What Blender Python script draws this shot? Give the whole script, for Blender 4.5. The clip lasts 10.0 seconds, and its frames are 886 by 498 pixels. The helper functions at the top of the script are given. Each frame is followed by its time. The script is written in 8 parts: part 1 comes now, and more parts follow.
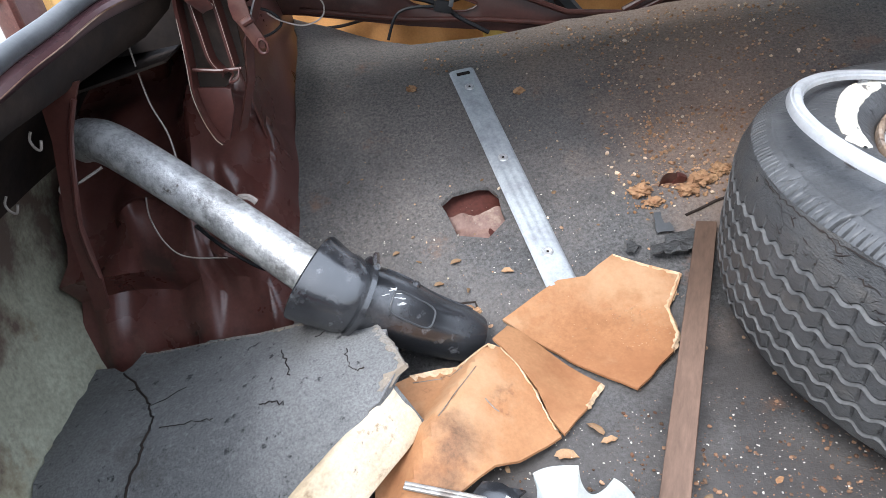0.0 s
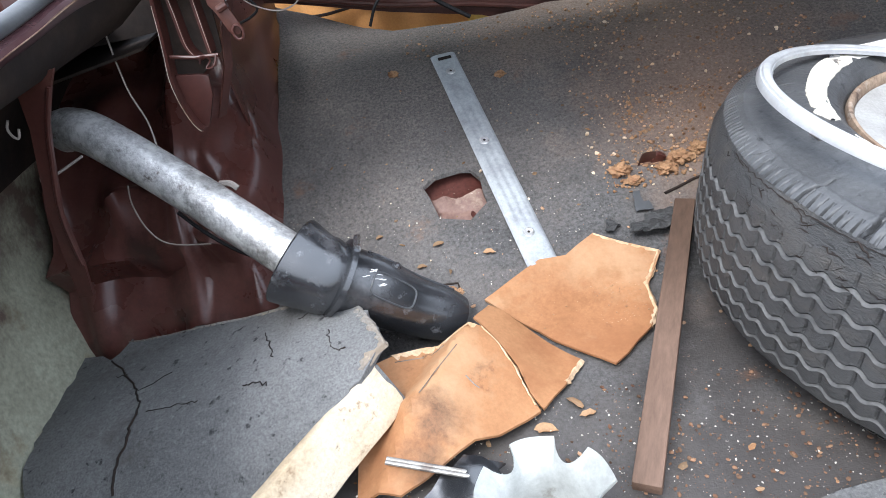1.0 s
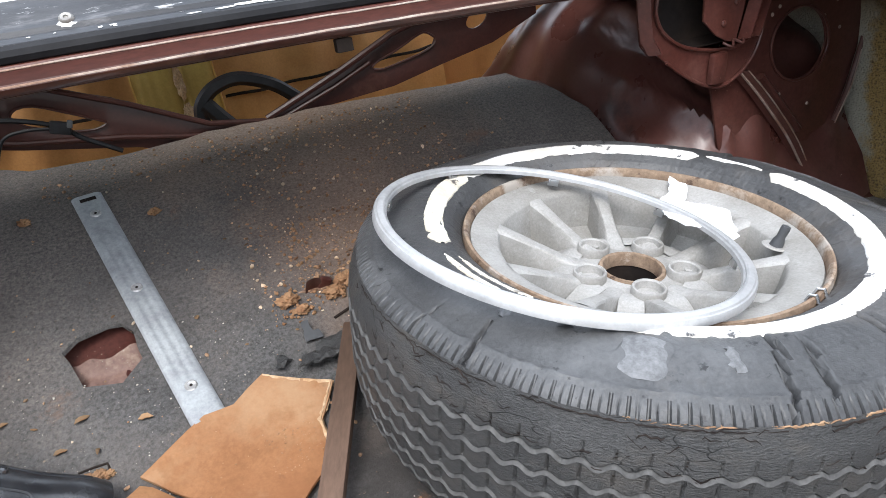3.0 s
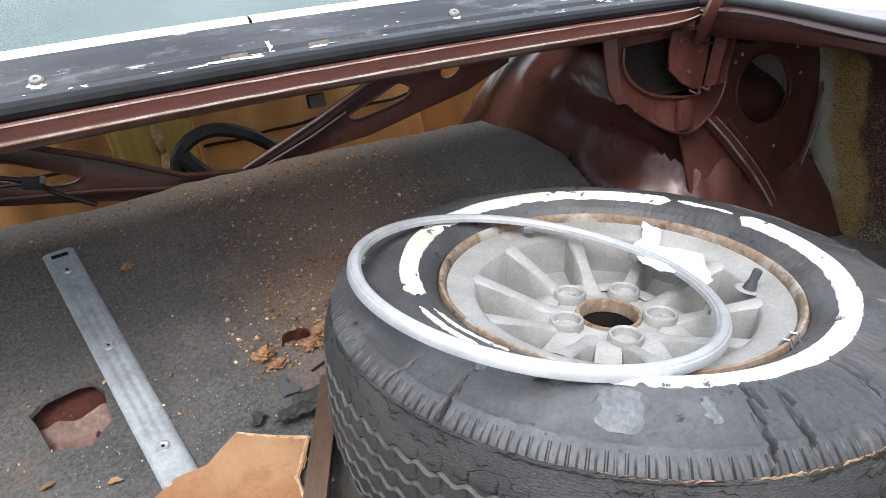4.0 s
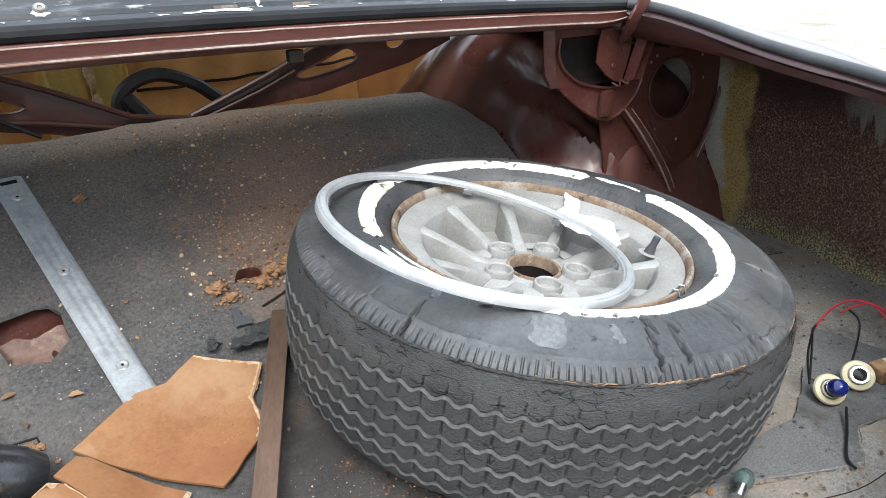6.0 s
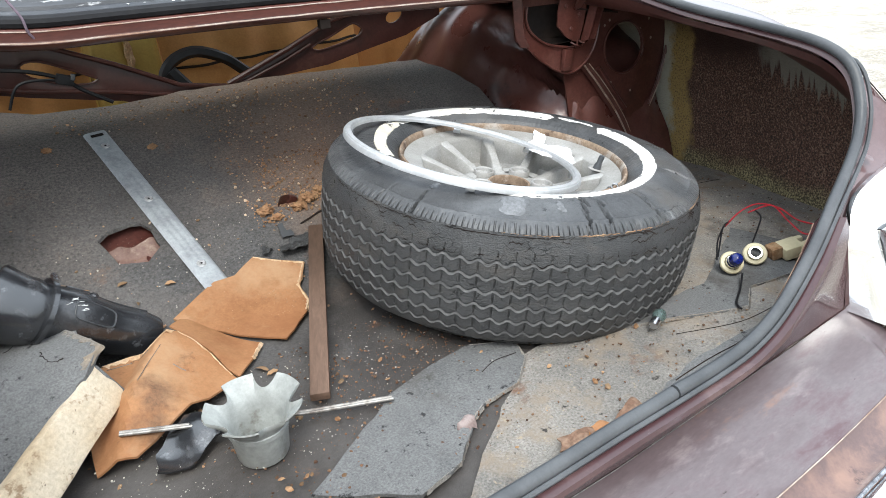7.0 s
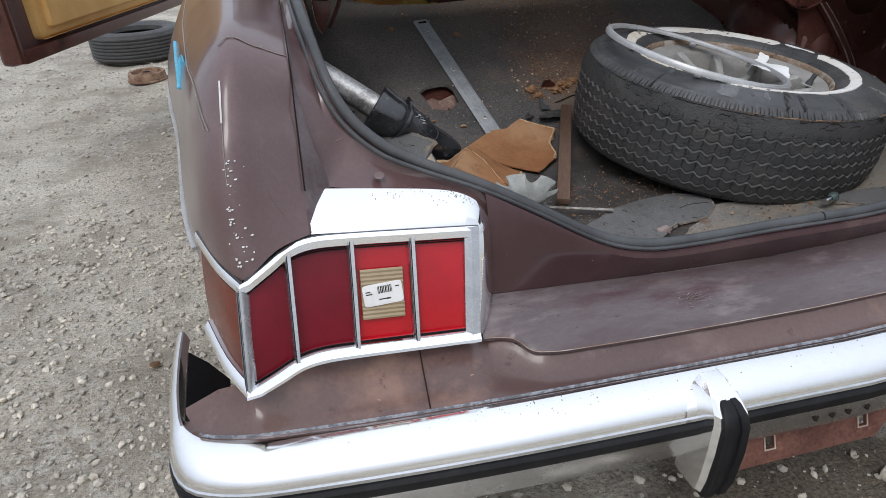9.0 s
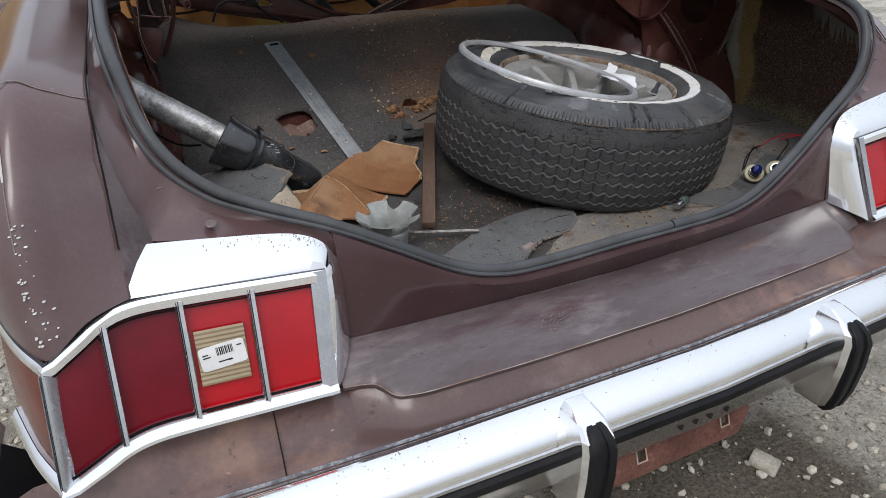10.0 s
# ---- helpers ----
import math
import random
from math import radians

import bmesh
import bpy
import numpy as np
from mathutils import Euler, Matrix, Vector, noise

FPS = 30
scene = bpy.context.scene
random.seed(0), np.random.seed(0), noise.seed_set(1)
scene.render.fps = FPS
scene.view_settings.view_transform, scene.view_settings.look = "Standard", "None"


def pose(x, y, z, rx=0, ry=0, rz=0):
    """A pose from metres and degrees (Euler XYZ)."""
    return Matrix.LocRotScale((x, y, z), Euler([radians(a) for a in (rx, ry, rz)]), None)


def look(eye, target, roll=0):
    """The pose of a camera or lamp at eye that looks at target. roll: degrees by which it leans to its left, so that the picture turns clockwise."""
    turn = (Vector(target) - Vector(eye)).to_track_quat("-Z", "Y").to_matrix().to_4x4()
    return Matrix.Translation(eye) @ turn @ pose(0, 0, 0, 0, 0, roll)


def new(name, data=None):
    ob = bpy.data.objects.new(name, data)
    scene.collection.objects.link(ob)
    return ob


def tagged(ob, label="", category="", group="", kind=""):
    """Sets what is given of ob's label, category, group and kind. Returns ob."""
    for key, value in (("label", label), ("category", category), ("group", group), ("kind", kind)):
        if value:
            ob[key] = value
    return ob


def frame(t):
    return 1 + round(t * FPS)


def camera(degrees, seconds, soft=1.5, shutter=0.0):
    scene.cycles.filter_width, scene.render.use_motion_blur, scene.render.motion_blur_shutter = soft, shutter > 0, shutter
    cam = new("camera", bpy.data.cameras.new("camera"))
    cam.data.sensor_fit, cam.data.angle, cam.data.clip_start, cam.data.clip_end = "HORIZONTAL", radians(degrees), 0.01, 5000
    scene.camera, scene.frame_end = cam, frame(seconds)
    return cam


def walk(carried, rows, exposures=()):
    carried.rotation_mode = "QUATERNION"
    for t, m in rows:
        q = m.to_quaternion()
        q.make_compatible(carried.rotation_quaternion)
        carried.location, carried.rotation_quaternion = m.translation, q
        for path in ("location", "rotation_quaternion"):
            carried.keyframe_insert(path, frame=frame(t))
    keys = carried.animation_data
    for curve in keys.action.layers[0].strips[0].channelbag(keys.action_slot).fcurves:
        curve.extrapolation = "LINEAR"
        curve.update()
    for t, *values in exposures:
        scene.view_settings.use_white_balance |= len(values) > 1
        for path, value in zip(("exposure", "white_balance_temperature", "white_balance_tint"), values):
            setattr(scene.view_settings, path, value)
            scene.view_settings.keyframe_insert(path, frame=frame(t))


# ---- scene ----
# ---------------------------------------------------------------- camera
cam = camera(69.44, 10.0, soft=0.55)
PATH = [
    (0.0, -0.3133, 0.1256, 0.9550, 3.148, -29.094, -10.233),
    (0.5, -0.2903, 0.1176, 0.9435, 2.837, -29.725, -13.074),
    (1.0, -0.2955, 0.1115, 0.9471, 3.018, -29.988, -11.360),
    (1.5, -0.2600, 0.1365, 0.9679, -1.719, -28.260, -9.678),
    (2.0, -0.2003, 0.1447, 0.9598, -7.091, -26.896, -10.661),
    (2.2, -0.1573, 0.1458, 0.9520, -12.201, -27.060, -9.770),
    (3.3, -0.1571, 0.1313, 0.9591, -22.056, -23.279, -8.823),
    (3.5, -0.1746, 0.1350, 0.9693, -19.802, -21.626, -9.135),
    (4.0, -0.1458, 0.1347, 0.9633, -24.029, -21.811, -8.877),
    (4.5, -0.1254, 0.1235, 0.9664, -27.079, -22.419, -8.019),
    (5.0, -0.1390, 0.1298, 0.9675, -25.137, -22.263, -7.461),
    (5.2, -0.1501, 0.1266, 0.9628, -24.547, -22.674, -6.568),
    (6.3, -0.3041, 0.0153, 0.9813, -36.374, -25.557, 0.262),
    (6.5, -0.3513, -0.0353, 0.9810, -37.526, -26.056, 0.725),
    (7.0, -0.3998, -0.1712, 0.9877, -32.875, -25.976, -3.509),
    (7.5, -0.4851, -0.2859, 0.9696, -18.349, -28.454, -6.218),
    (8.0, -0.5866, -0.3525, 0.9880, -12.344, -27.712, -4.045),
    (8.5, -0.6736, -0.4796, 0.9911, -13.390, -28.785, -1.523),
    (9.0, -0.6755, -0.5458, 0.9916, -13.809, -29.314, -1.966),
    (9.5, -0.6445, -0.5485, 0.9899, -18.628, -29.746, -0.952),
    (10.0, -0.6010, -0.5082, 0.9984, -24.323, -28.744, -1.849),
]
# rows: seconds, x, y, z, yaw, pitch, roll
EXPOSURES = [(0.0, 1.85, 5900, 10), (2.0, 1.7, 6000, 10), (3.5, 1.3, 6200, 10), (6.5, 1.4, 6150, 6), (7.5, 1.35, 6300, 6), (8.0, 0.7, 6300, 10), (8.5, 0.15, 6250, 11), (9.0, 0.05, 6230, 11), (10.0, 0.0, 6280, 11)]
walk(cam, [(t, pose(x, y, z, 0, 0, yaw) @ pose(0, 0, 0, 90 + pitch, 0, 0) @ pose(0, 0, 0, 0, 0, roll))
           for t, x, y, z, yaw, pitch, roll in PATH], EXPOSURES)

# ---------------------------------------------------------------- light
world = bpy.data.worlds.new("overcast_sky")
scene.world = world
world.use_nodes = True
wn = world.node_tree
sky = wn.nodes.new("ShaderNodeTexSky")
sky.sky_type, sky.sun_disc = "NISHITA", False
sky.sun_elevation, sky.sun_rotation = radians(52), radians(200)
sky.air_density, sky.dust_density, sky.ozone_density = 1.0, 6.0, 0.6
haze = wn.nodes.new("ShaderNodeMixRGB")
haze.inputs[0].default_value = 0.75
haze.inputs[2].default_value = (8.8, 9.3, 10.0, 1)
wn.links.new(sky.outputs[0], haze.inputs[1])
sky_dir = wn.nodes.new("ShaderNodeTexCoord")
sky_z = wn.nodes.new("ShaderNodeSeparateXYZ")
wn.links.new(sky_dir.outputs["Generated"], sky_z.inputs[0])
rise = wn.nodes.new("ShaderNodeMapRange")
rise.inputs["To Min"].default_value, rise.inputs["To Max"].default_value = 0.56, 1.24
wn.links.new(sky_z.outputs["Z"], rise.inputs["Value"])
cloud = wn.nodes.new("ShaderNodeMixRGB")
cloud.blend_type = "MULTIPLY"
cloud.inputs[0].default_value = 1.0
wn.links.new(haze.outputs[0], cloud.inputs[1])
wn.links.new(rise.outputs[0], cloud.inputs[2])
wn.links.new(cloud.outputs[0], wn.nodes["Background"].inputs[0])
wn.nodes["Background"].inputs[1].default_value = 0.125
sun = new("sun", bpy.data.lights.new("sun", "SUN"))
sun.data.energy, sun.data.angle, sun.data.color = 1.0, radians(25), (1.0, 0.97, 0.92)
sun.matrix_world = look((-2, -3, 6), (0.2, 0.3, 0.4))


# ---------------------------------------------------------------- materials
def nodes_of(name):
    m = bpy.data.materials.new(name)
    m.use_nodes = True
    return m, m.node_tree.nodes, m.node_tree.links, m.node_tree.nodes["Principled BSDF"]


def coords(nt_nodes, nt_links, scale=(1, 1, 1)):
    tc = nt_nodes.new("ShaderNodeTexCoord")
    mp = nt_nodes.new("ShaderNodeMapping")
    mp.inputs["Scale"].default_value = scale
    nt_links.new(tc.outputs["Object"], mp.inputs[0])
    return mp.outputs[0]


def noise_node(ns, ls, vec, scale, detail=6.0, rough=0.6):
    n = ns.new("ShaderNodeTexNoise")
    n.inputs["Scale"].default_value, n.inputs["Detail"].default_value, n.inputs["Roughness"].default_value = scale, detail, rough
    ls.new(vec, n.inputs["Vector"])
    return n.outputs["Fac"]


def ramp_node(ns, ls, fac, lo, hi, c0=(0, 0, 0), c1=(1, 1, 1)):
    r = ns.new("ShaderNodeValToRGB")
    r.color_ramp.elements[0].position, r.color_ramp.elements[1].position = lo, hi
    r.color_ramp.elements[0].color, r.color_ramp.elements[1].color = (*c0, 1), (*c1, 1)
    ls.new(fac, r.inputs[0])
    return r.outputs[0]


def mix_node(ns, ls, fac, a, b, mode="MIX"):
    m = ns.new("ShaderNodeMixRGB")
    m.blend_type = mode
    for i, v in enumerate((fac, a, b)):
        if isinstance(v, (int, float)):
            m.inputs[i].default_value = v
        elif isinstance(v, tuple):
            m.inputs[i].default_value = (*v, 1)
        else:
            ls.new(v, m.inputs[i])
    return m.outputs[0]


def material(name, base, other=None, rough=0.6, metal=0.0, big=6.0, fine=90.0, big_range=(0.42, 0.62), grain=0.25,
             bump=0.15, bump_scale=None, layers=(), coat=0.0, rough_var=0.15, stretch=(1, 1, 1), cracks=None, spec=0.3, dist=0.002, crack_range=(0.45, 0.6), crack_width=0.05, island=0.0):
    """A worn surface: a base and a second colour in large patches, a fine grain, relief, and layers of (colour, scale, low, high)."""
    m, ns, ls, bs = nodes_of(name)
    vec = coords(ns, ls, stretch)
    other = other or tuple(c * 0.7 for c in base)
    big_n = noise_node(ns, ls, vec, big, 5, 0.6)
    col = mix_node(ns, ls, ramp_node(ns, ls, big_n, *big_range), base, other)
    fine_n = noise_node(ns, ls, vec, fine, 4, 0.7)
    col = mix_node(ns, ls, grain, col, ramp_node(ns, ls, fine_n, 0.3, 0.75, (0.25,) * 3, (1.9,) * 3), "MULTIPLY")
    for c, sc, lo, hi in layers:
        col = mix_node(ns, ls, ramp_node(ns, ls, noise_node(ns, ls, vec, sc, 8, 0.68), lo, hi), col, c)
    height = noise_node(ns, ls, vec, bump_scale or fine, 5, 0.65)
    if cracks:
        vo = ns.new("ShaderNodeTexVoronoi")
        vo.feature = "DISTANCE_TO_EDGE"
        vo.inputs["Scale"].default_value = cracks
        warp = ns.new("ShaderNodeVectorMath")
        warp.operation = "ADD"
        wob = ns.new("ShaderNodeTexNoise")
        wob.inputs["Scale"].default_value = cracks * 0.7
        ls.new(vec, wob.inputs["Vector"])
        sc_n = ns.new("ShaderNodeVectorMath")
        sc_n.operation = "SCALE"
        sc_n.inputs["Scale"].default_value = 1.2 / cracks
        ls.new(wob.outputs["Color"], sc_n.inputs[0])
        ls.new(vec, warp.inputs[0])
        ls.new(sc_n.outputs[0], warp.inputs[1])
        ls.new(warp.outputs[0], vo.inputs["Vector"])
        line = ramp_node(ns, ls, vo.outputs["Distance"], 0.0, crack_width)
        where = ramp_node(ns, ls, noise_node(ns, ls, vec, cracks * 0.35, 3), *crack_range)
        line = mix_node(ns, ls, where, (1, 1, 1), line)
        col = mix_node(ns, ls, 0.75, col, line, "MULTIPLY")
        height = mix_node(ns, ls, 0.6, height, line, "MULTIPLY")
    if island:
        gi = ns.new("ShaderNodeNewGeometry")
        col = mix_node(ns, ls, island, col, ramp_node(ns, ls, gi.outputs["Random Per Island"], 0.0, 1.0, (0.3, 0.3, 0.3), (1.7, 1.6, 1.5)), "MULTIPLY")
    ls.new(col, bs.inputs["Base Color"])
    r = ns.new("ShaderNodeMapRange")
    r.inputs["To Min"].default_value, r.inputs["To Max"].default_value = max(0.02, rough - rough_var), min(1.0, rough + rough_var)
    ls.new(big_n, r.inputs["Value"])
    ls.new(r.outputs[0], bs.inputs["Roughness"])
    bs.inputs["Metallic"].default_value = metal
    bs.inputs["Specular IOR Level"].default_value = spec
    bs.inputs["Coat Weight"].default_value = coat
    bs.inputs["Coat Roughness"].default_value = 0.14
    b = ns.new("ShaderNodeBump")
    b.inputs["Strength"].default_value, b.inputs["Distance"].default_value = bump, dist
    ls.new(height, b.inputs["Height"])
    ls.new(b.outputs[0], bs.inputs["Normal"])
    return m


M = {}
M["paint"] = material("faded_maroon_paint", (0.102, 0.059, 0.059), (0.138, 0.094, 0.092), rough=0.34, big=2.2, fine=220, grain=0.12, bump=0.02,
                      layers=(((0.050, 0.025, 0.027), 2.6, 0.53, 0.66), ((0.20, 0.162, 0.155), 2.2, 0.50, 0.76), ((0.13, 0.068, 0.046), 14, 0.66, 0.76), ((0.26, 0.235, 0.225), 75, 0.71, 0.74)), coat=0.75)
M["housing"] = material("glossy_dark_maroon_paint", (0.078, 0.028, 0.0225), (0.106, 0.046, 0.038), rough=0.3, big=7, fine=150, grain=0.2, bump=0.08,
                        layers=(((0.13, 0.075, 0.06), 13, 0.60, 0.76), ((0.03, 0.012, 0.010), 9, 0.56, 0.7)), spec=0.45)
M["paint_gloss"] = material("maroon_paint_under_the_lid", (0.066, 0.0215, 0.0165), (0.092, 0.036, 0.029), rough=0.34, big=5, fine=160, grain=0.3, bump=0.08,
                            layers=(((0.142, 0.0702, 0.0567), 9, 0.56, 0.8), ((0.0344, 0.0138, 0.0115), 6, 0.54, 0.7), ((0.30, 0.2, 0.15), 150, 0.68, 0.72)), coat=0.28)
M["paint_panel"] = material("deep_maroon_rear_panel_paint", (0.052, 0.025, 0.027), (0.074, 0.041, 0.041), rough=0.2, big=4, fine=200, grain=0.1, bump=0.02,
                            layers=(((0.14, 0.09, 0.085), 6, 0.58, 0.8), ((0.3, 0.26, 0.25), 120, 0.68, 0.72)), coat=0.3)
M["paint_dust"] = material("dusty_maroon_paint", (0.088, 0.066, 0.069), (0.15, 0.132, 0.137), rough=0.36, big=5, fine=140, grain=0.16, bump=0.04,
                           layers=(((0.0825, 0.0495, 0.055), 5, 0.5, 0.59), ((0.264, 0.22, 0.22), 9, 0.56, 0.8), ((0.198, 0.11, 0.077), 8, 0.62, 0.75), ((0.044, 0.033, 0.033), 80, 0.66, 0.70)), coat=0.25, stretch=(.5, 1.6, 1))
M["paint_rusty"] = material("sun_baked_brown_maroon_paint", (0.118, 0.072, 0.064), (0.085, 0.054, 0.053), rough=0.3, big=3, fine=180, grain=0.14, bump=0.03,
                            layers=(((0.218, 0.129, 0.0978), 6, 0.52, 0.67), ((0.23, 0.172, 0.161), 4, 0.56, 0.75), ((0.0575, 0.0345, 0.031), 26, 0.62, 0.69), ((0.38, 0.23, 0.161), 60, 0.69, 0.73)), coat=0.45)
M["chrome"] = material("aged_chrome", (0.96, 0.965, 0.97), (0.93, 0.935, 0.94), rough=0.11, metal=1.0, big=5, fine=120, grain=0.02, bump=0.01, rough_var=0.05,
                       layers=(((0.45, 0.43, 0.4), 130, 0.68, 0.73),))
M["dull_chrome"] = material("dull_bright_trim", (0.66, 0.67, 0.69), (0.52, 0.53, 0.54), rough=0.26, metal=1.0, big=14, fine=220, grain=0.1, bump=0.04)
M["guard_chrome"] = material("scuffed_grey_chrome", (0.6, 0.61, 0.63), (0.45, 0.46, 0.47), rough=0.2, metal=1.0, big=10, fine=200, grain=0.1, bump=0.03)
M["corroded"] = material("pitted_dark_chrome", (0.27, 0.285, 0.31), (0.14, 0.145, 0.16), rough=0.5, metal=0.4, big=90, fine=300, grain=0.6, bump=0.5, big_range=(0.45, 0.55))
M["purple_wire"] = material("faded_purple_wire", (0.2, 0.15, 0.19), rough=0.6, fine=100)
M["bright"] = material("bright_brushed_aluminium", (0.453, 0.458, 0.464), (0.369, 0.374, 0.379), rough=0.36, metal=0.35, big=16, fine=160, grain=0.12, bump=0.05)
M["rubber"] = material("weathered_grey_rubber", (0.050, 0.0525, 0.056), (0.078, 0.081, 0.085), rough=0.40, big=9, fine=220, grain=0.12, bump=0.1)
M["black_rubber"] = material("black_rubber_strip", (0.008, 0.008, 0.0096), (0.0144, 0.0144, 0.016), rough=0.5, big=15, fine=150, bump=0.08, spec=0.2)
M["tyre"] = material("perished_tyre_rubber", (0.050, 0.0505, 0.051), (0.068, 0.068, 0.068), rough=0.5, big=9, fine=260, grain=0.5, bump=1.0, dist=.003,
                     layers=(((0.085, 0.078, 0.070), 14, 0.52, 0.73), ((0.11, 0.105, 0.098), 190, 0.62, 0.70)), cracks=34, crack_width=0.035, crack_range=(0.50, 0.60), stretch=(1, 1, 2.6), spec=0.3)
# pale groove edges: dust, plus the light they catch painted into the colour
M["tread_dust_glint"] = material("dusty_glinting_tread_edge", (0.088, 0.087, 0.085), (0.05, 0.0495, 0.049), rough=0.8, big=20, fine=200, grain=0.4, bump=0.2)
M["sidewall"] = material("grey_perished_sidewall", (0.046, 0.0468, 0.0482), (0.066, 0.0675, 0.0695), rough=0.42, big=6, fine=240, grain=0.35, bump=0.4,
                         layers=(((0.088, 0.077, 0.066), 5, 0.54, 0.72), ((0.10, 0.102, 0.105), 6, 0.52, 0.69), ((0.16, 0.163, 0.168), 12, 0.63, 0.70), ((0.0148, 0.0148, 0.0159), 55, 0.61, 0.66)), cracks=26, crack_range=(0.58, 0.68), crack_width=0.03, spec=0.4)
M["shoulder_dirt"] = material("rusty_fibres", (0.20, 0.115, 0.065), (0.30, 0.2, 0.12), rough=0.9, big=40, fine=200, grain=0.3, bump=0.2)
M["cream_rubber"] = material("yellowed_whitewall_rubber", (0.62, 0.59, 0.51), (0.52, 0.47, 0.38), rough=0.6, big=30, fine=140, grain=0.15, bump=0.15,
                             layers=(((0.10, 0.09, 0.085), 40, 0.6, 0.64),))
M["scrap_paper"] = material("grey_pink_paper", (0.27, 0.22, 0.205), (0.15, 0.11, 0.10), rough=0.9, big=60, fine=200, grain=0.2, bump=0.2)
M["smear"] = material("chalky_white_smear", (0.135, 0.138, 0.143), (0.10, 0.1025, 0.106), rough=0.7, big=40, fine=200, grain=0.4, bump=0.1)
M["white_rubber"] = material("cracked_white_sidewall_rubber", (0.68, 0.68, 0.671), (0.612, 0.586, 0.527), rough=0.6, big=20, fine=140, grain=0.1, bump=0.1,
                             layers=(((0.085, 0.085, 0.0892), 34, 0.6, 0.63),))
M["white_plastic"] = material("torn_white_plastic", (0.807, 0.817, 0.817), (0.741, 0.75, 0.76), rough=0.5, big=10, fine=140, grain=0.05, bump=0.05)
M["alloy"] = material("dusty_cast_alloy", (0.32, 0.315, 0.302), (0.235, 0.228, 0.212), rough=0.62, metal=0.1, big=9, fine=320, grain=0.2, bump=0.2,
                     layers=(((0.34, 0.34, 0.327), 60, 0.58, 0.72), ((0.128, 0.102, 0.0808), 24, 0.66, 0.72)))
M["rust"] = material("rusty_steel", (0.16, 0.092, 0.06), (0.3, 0.21, 0.15), rough=0.85, big=22, fine=160, grain=0.4, bump=0.35)
M["bracket_rust"] = material("red_brown_rusty_plate", (0.125, 0.055, 0.040), (0.085, 0.036, 0.027), rough=0.75, big=30, fine=180, grain=0.4, bump=0.3, layers=(((0.2, 0.10, 0.07), 40, 0.58, 0.68),))
M["screw"] = material("dull_grey_screw", (0.30, 0.29, 0.27), (0.16, 0.14, 0.125), rough=0.5, metal=0.6, big=60, fine=300, grain=0.3, bump=0.2)
M["clip_rust"] = material("brown_grey_clip", (0.10, 0.075, 0.06), (0.19, 0.16, 0.135), rough=0.85, big=60, fine=300, grain=0.4, bump=0.4)
M["rim_rust"] = material("tan_rusty_rim", (0.23, 0.168, 0.118), (0.15, 0.10, 0.068), rough=0.85, big=14, fine=160, grain=0.4, bump=0.35,
                         layers=(((0.33, 0.30, 0.265), 10, 0.53, 0.62), ((0.0675, 0.0413, 0.03), 30, 0.58, 0.65)))
M["dark"] = material("matte_near_black", (0.016, 0.013, 0.012), (0.03, 0.022, 0.018), rough=0.8, big=10, fine=90, spec=0.1)


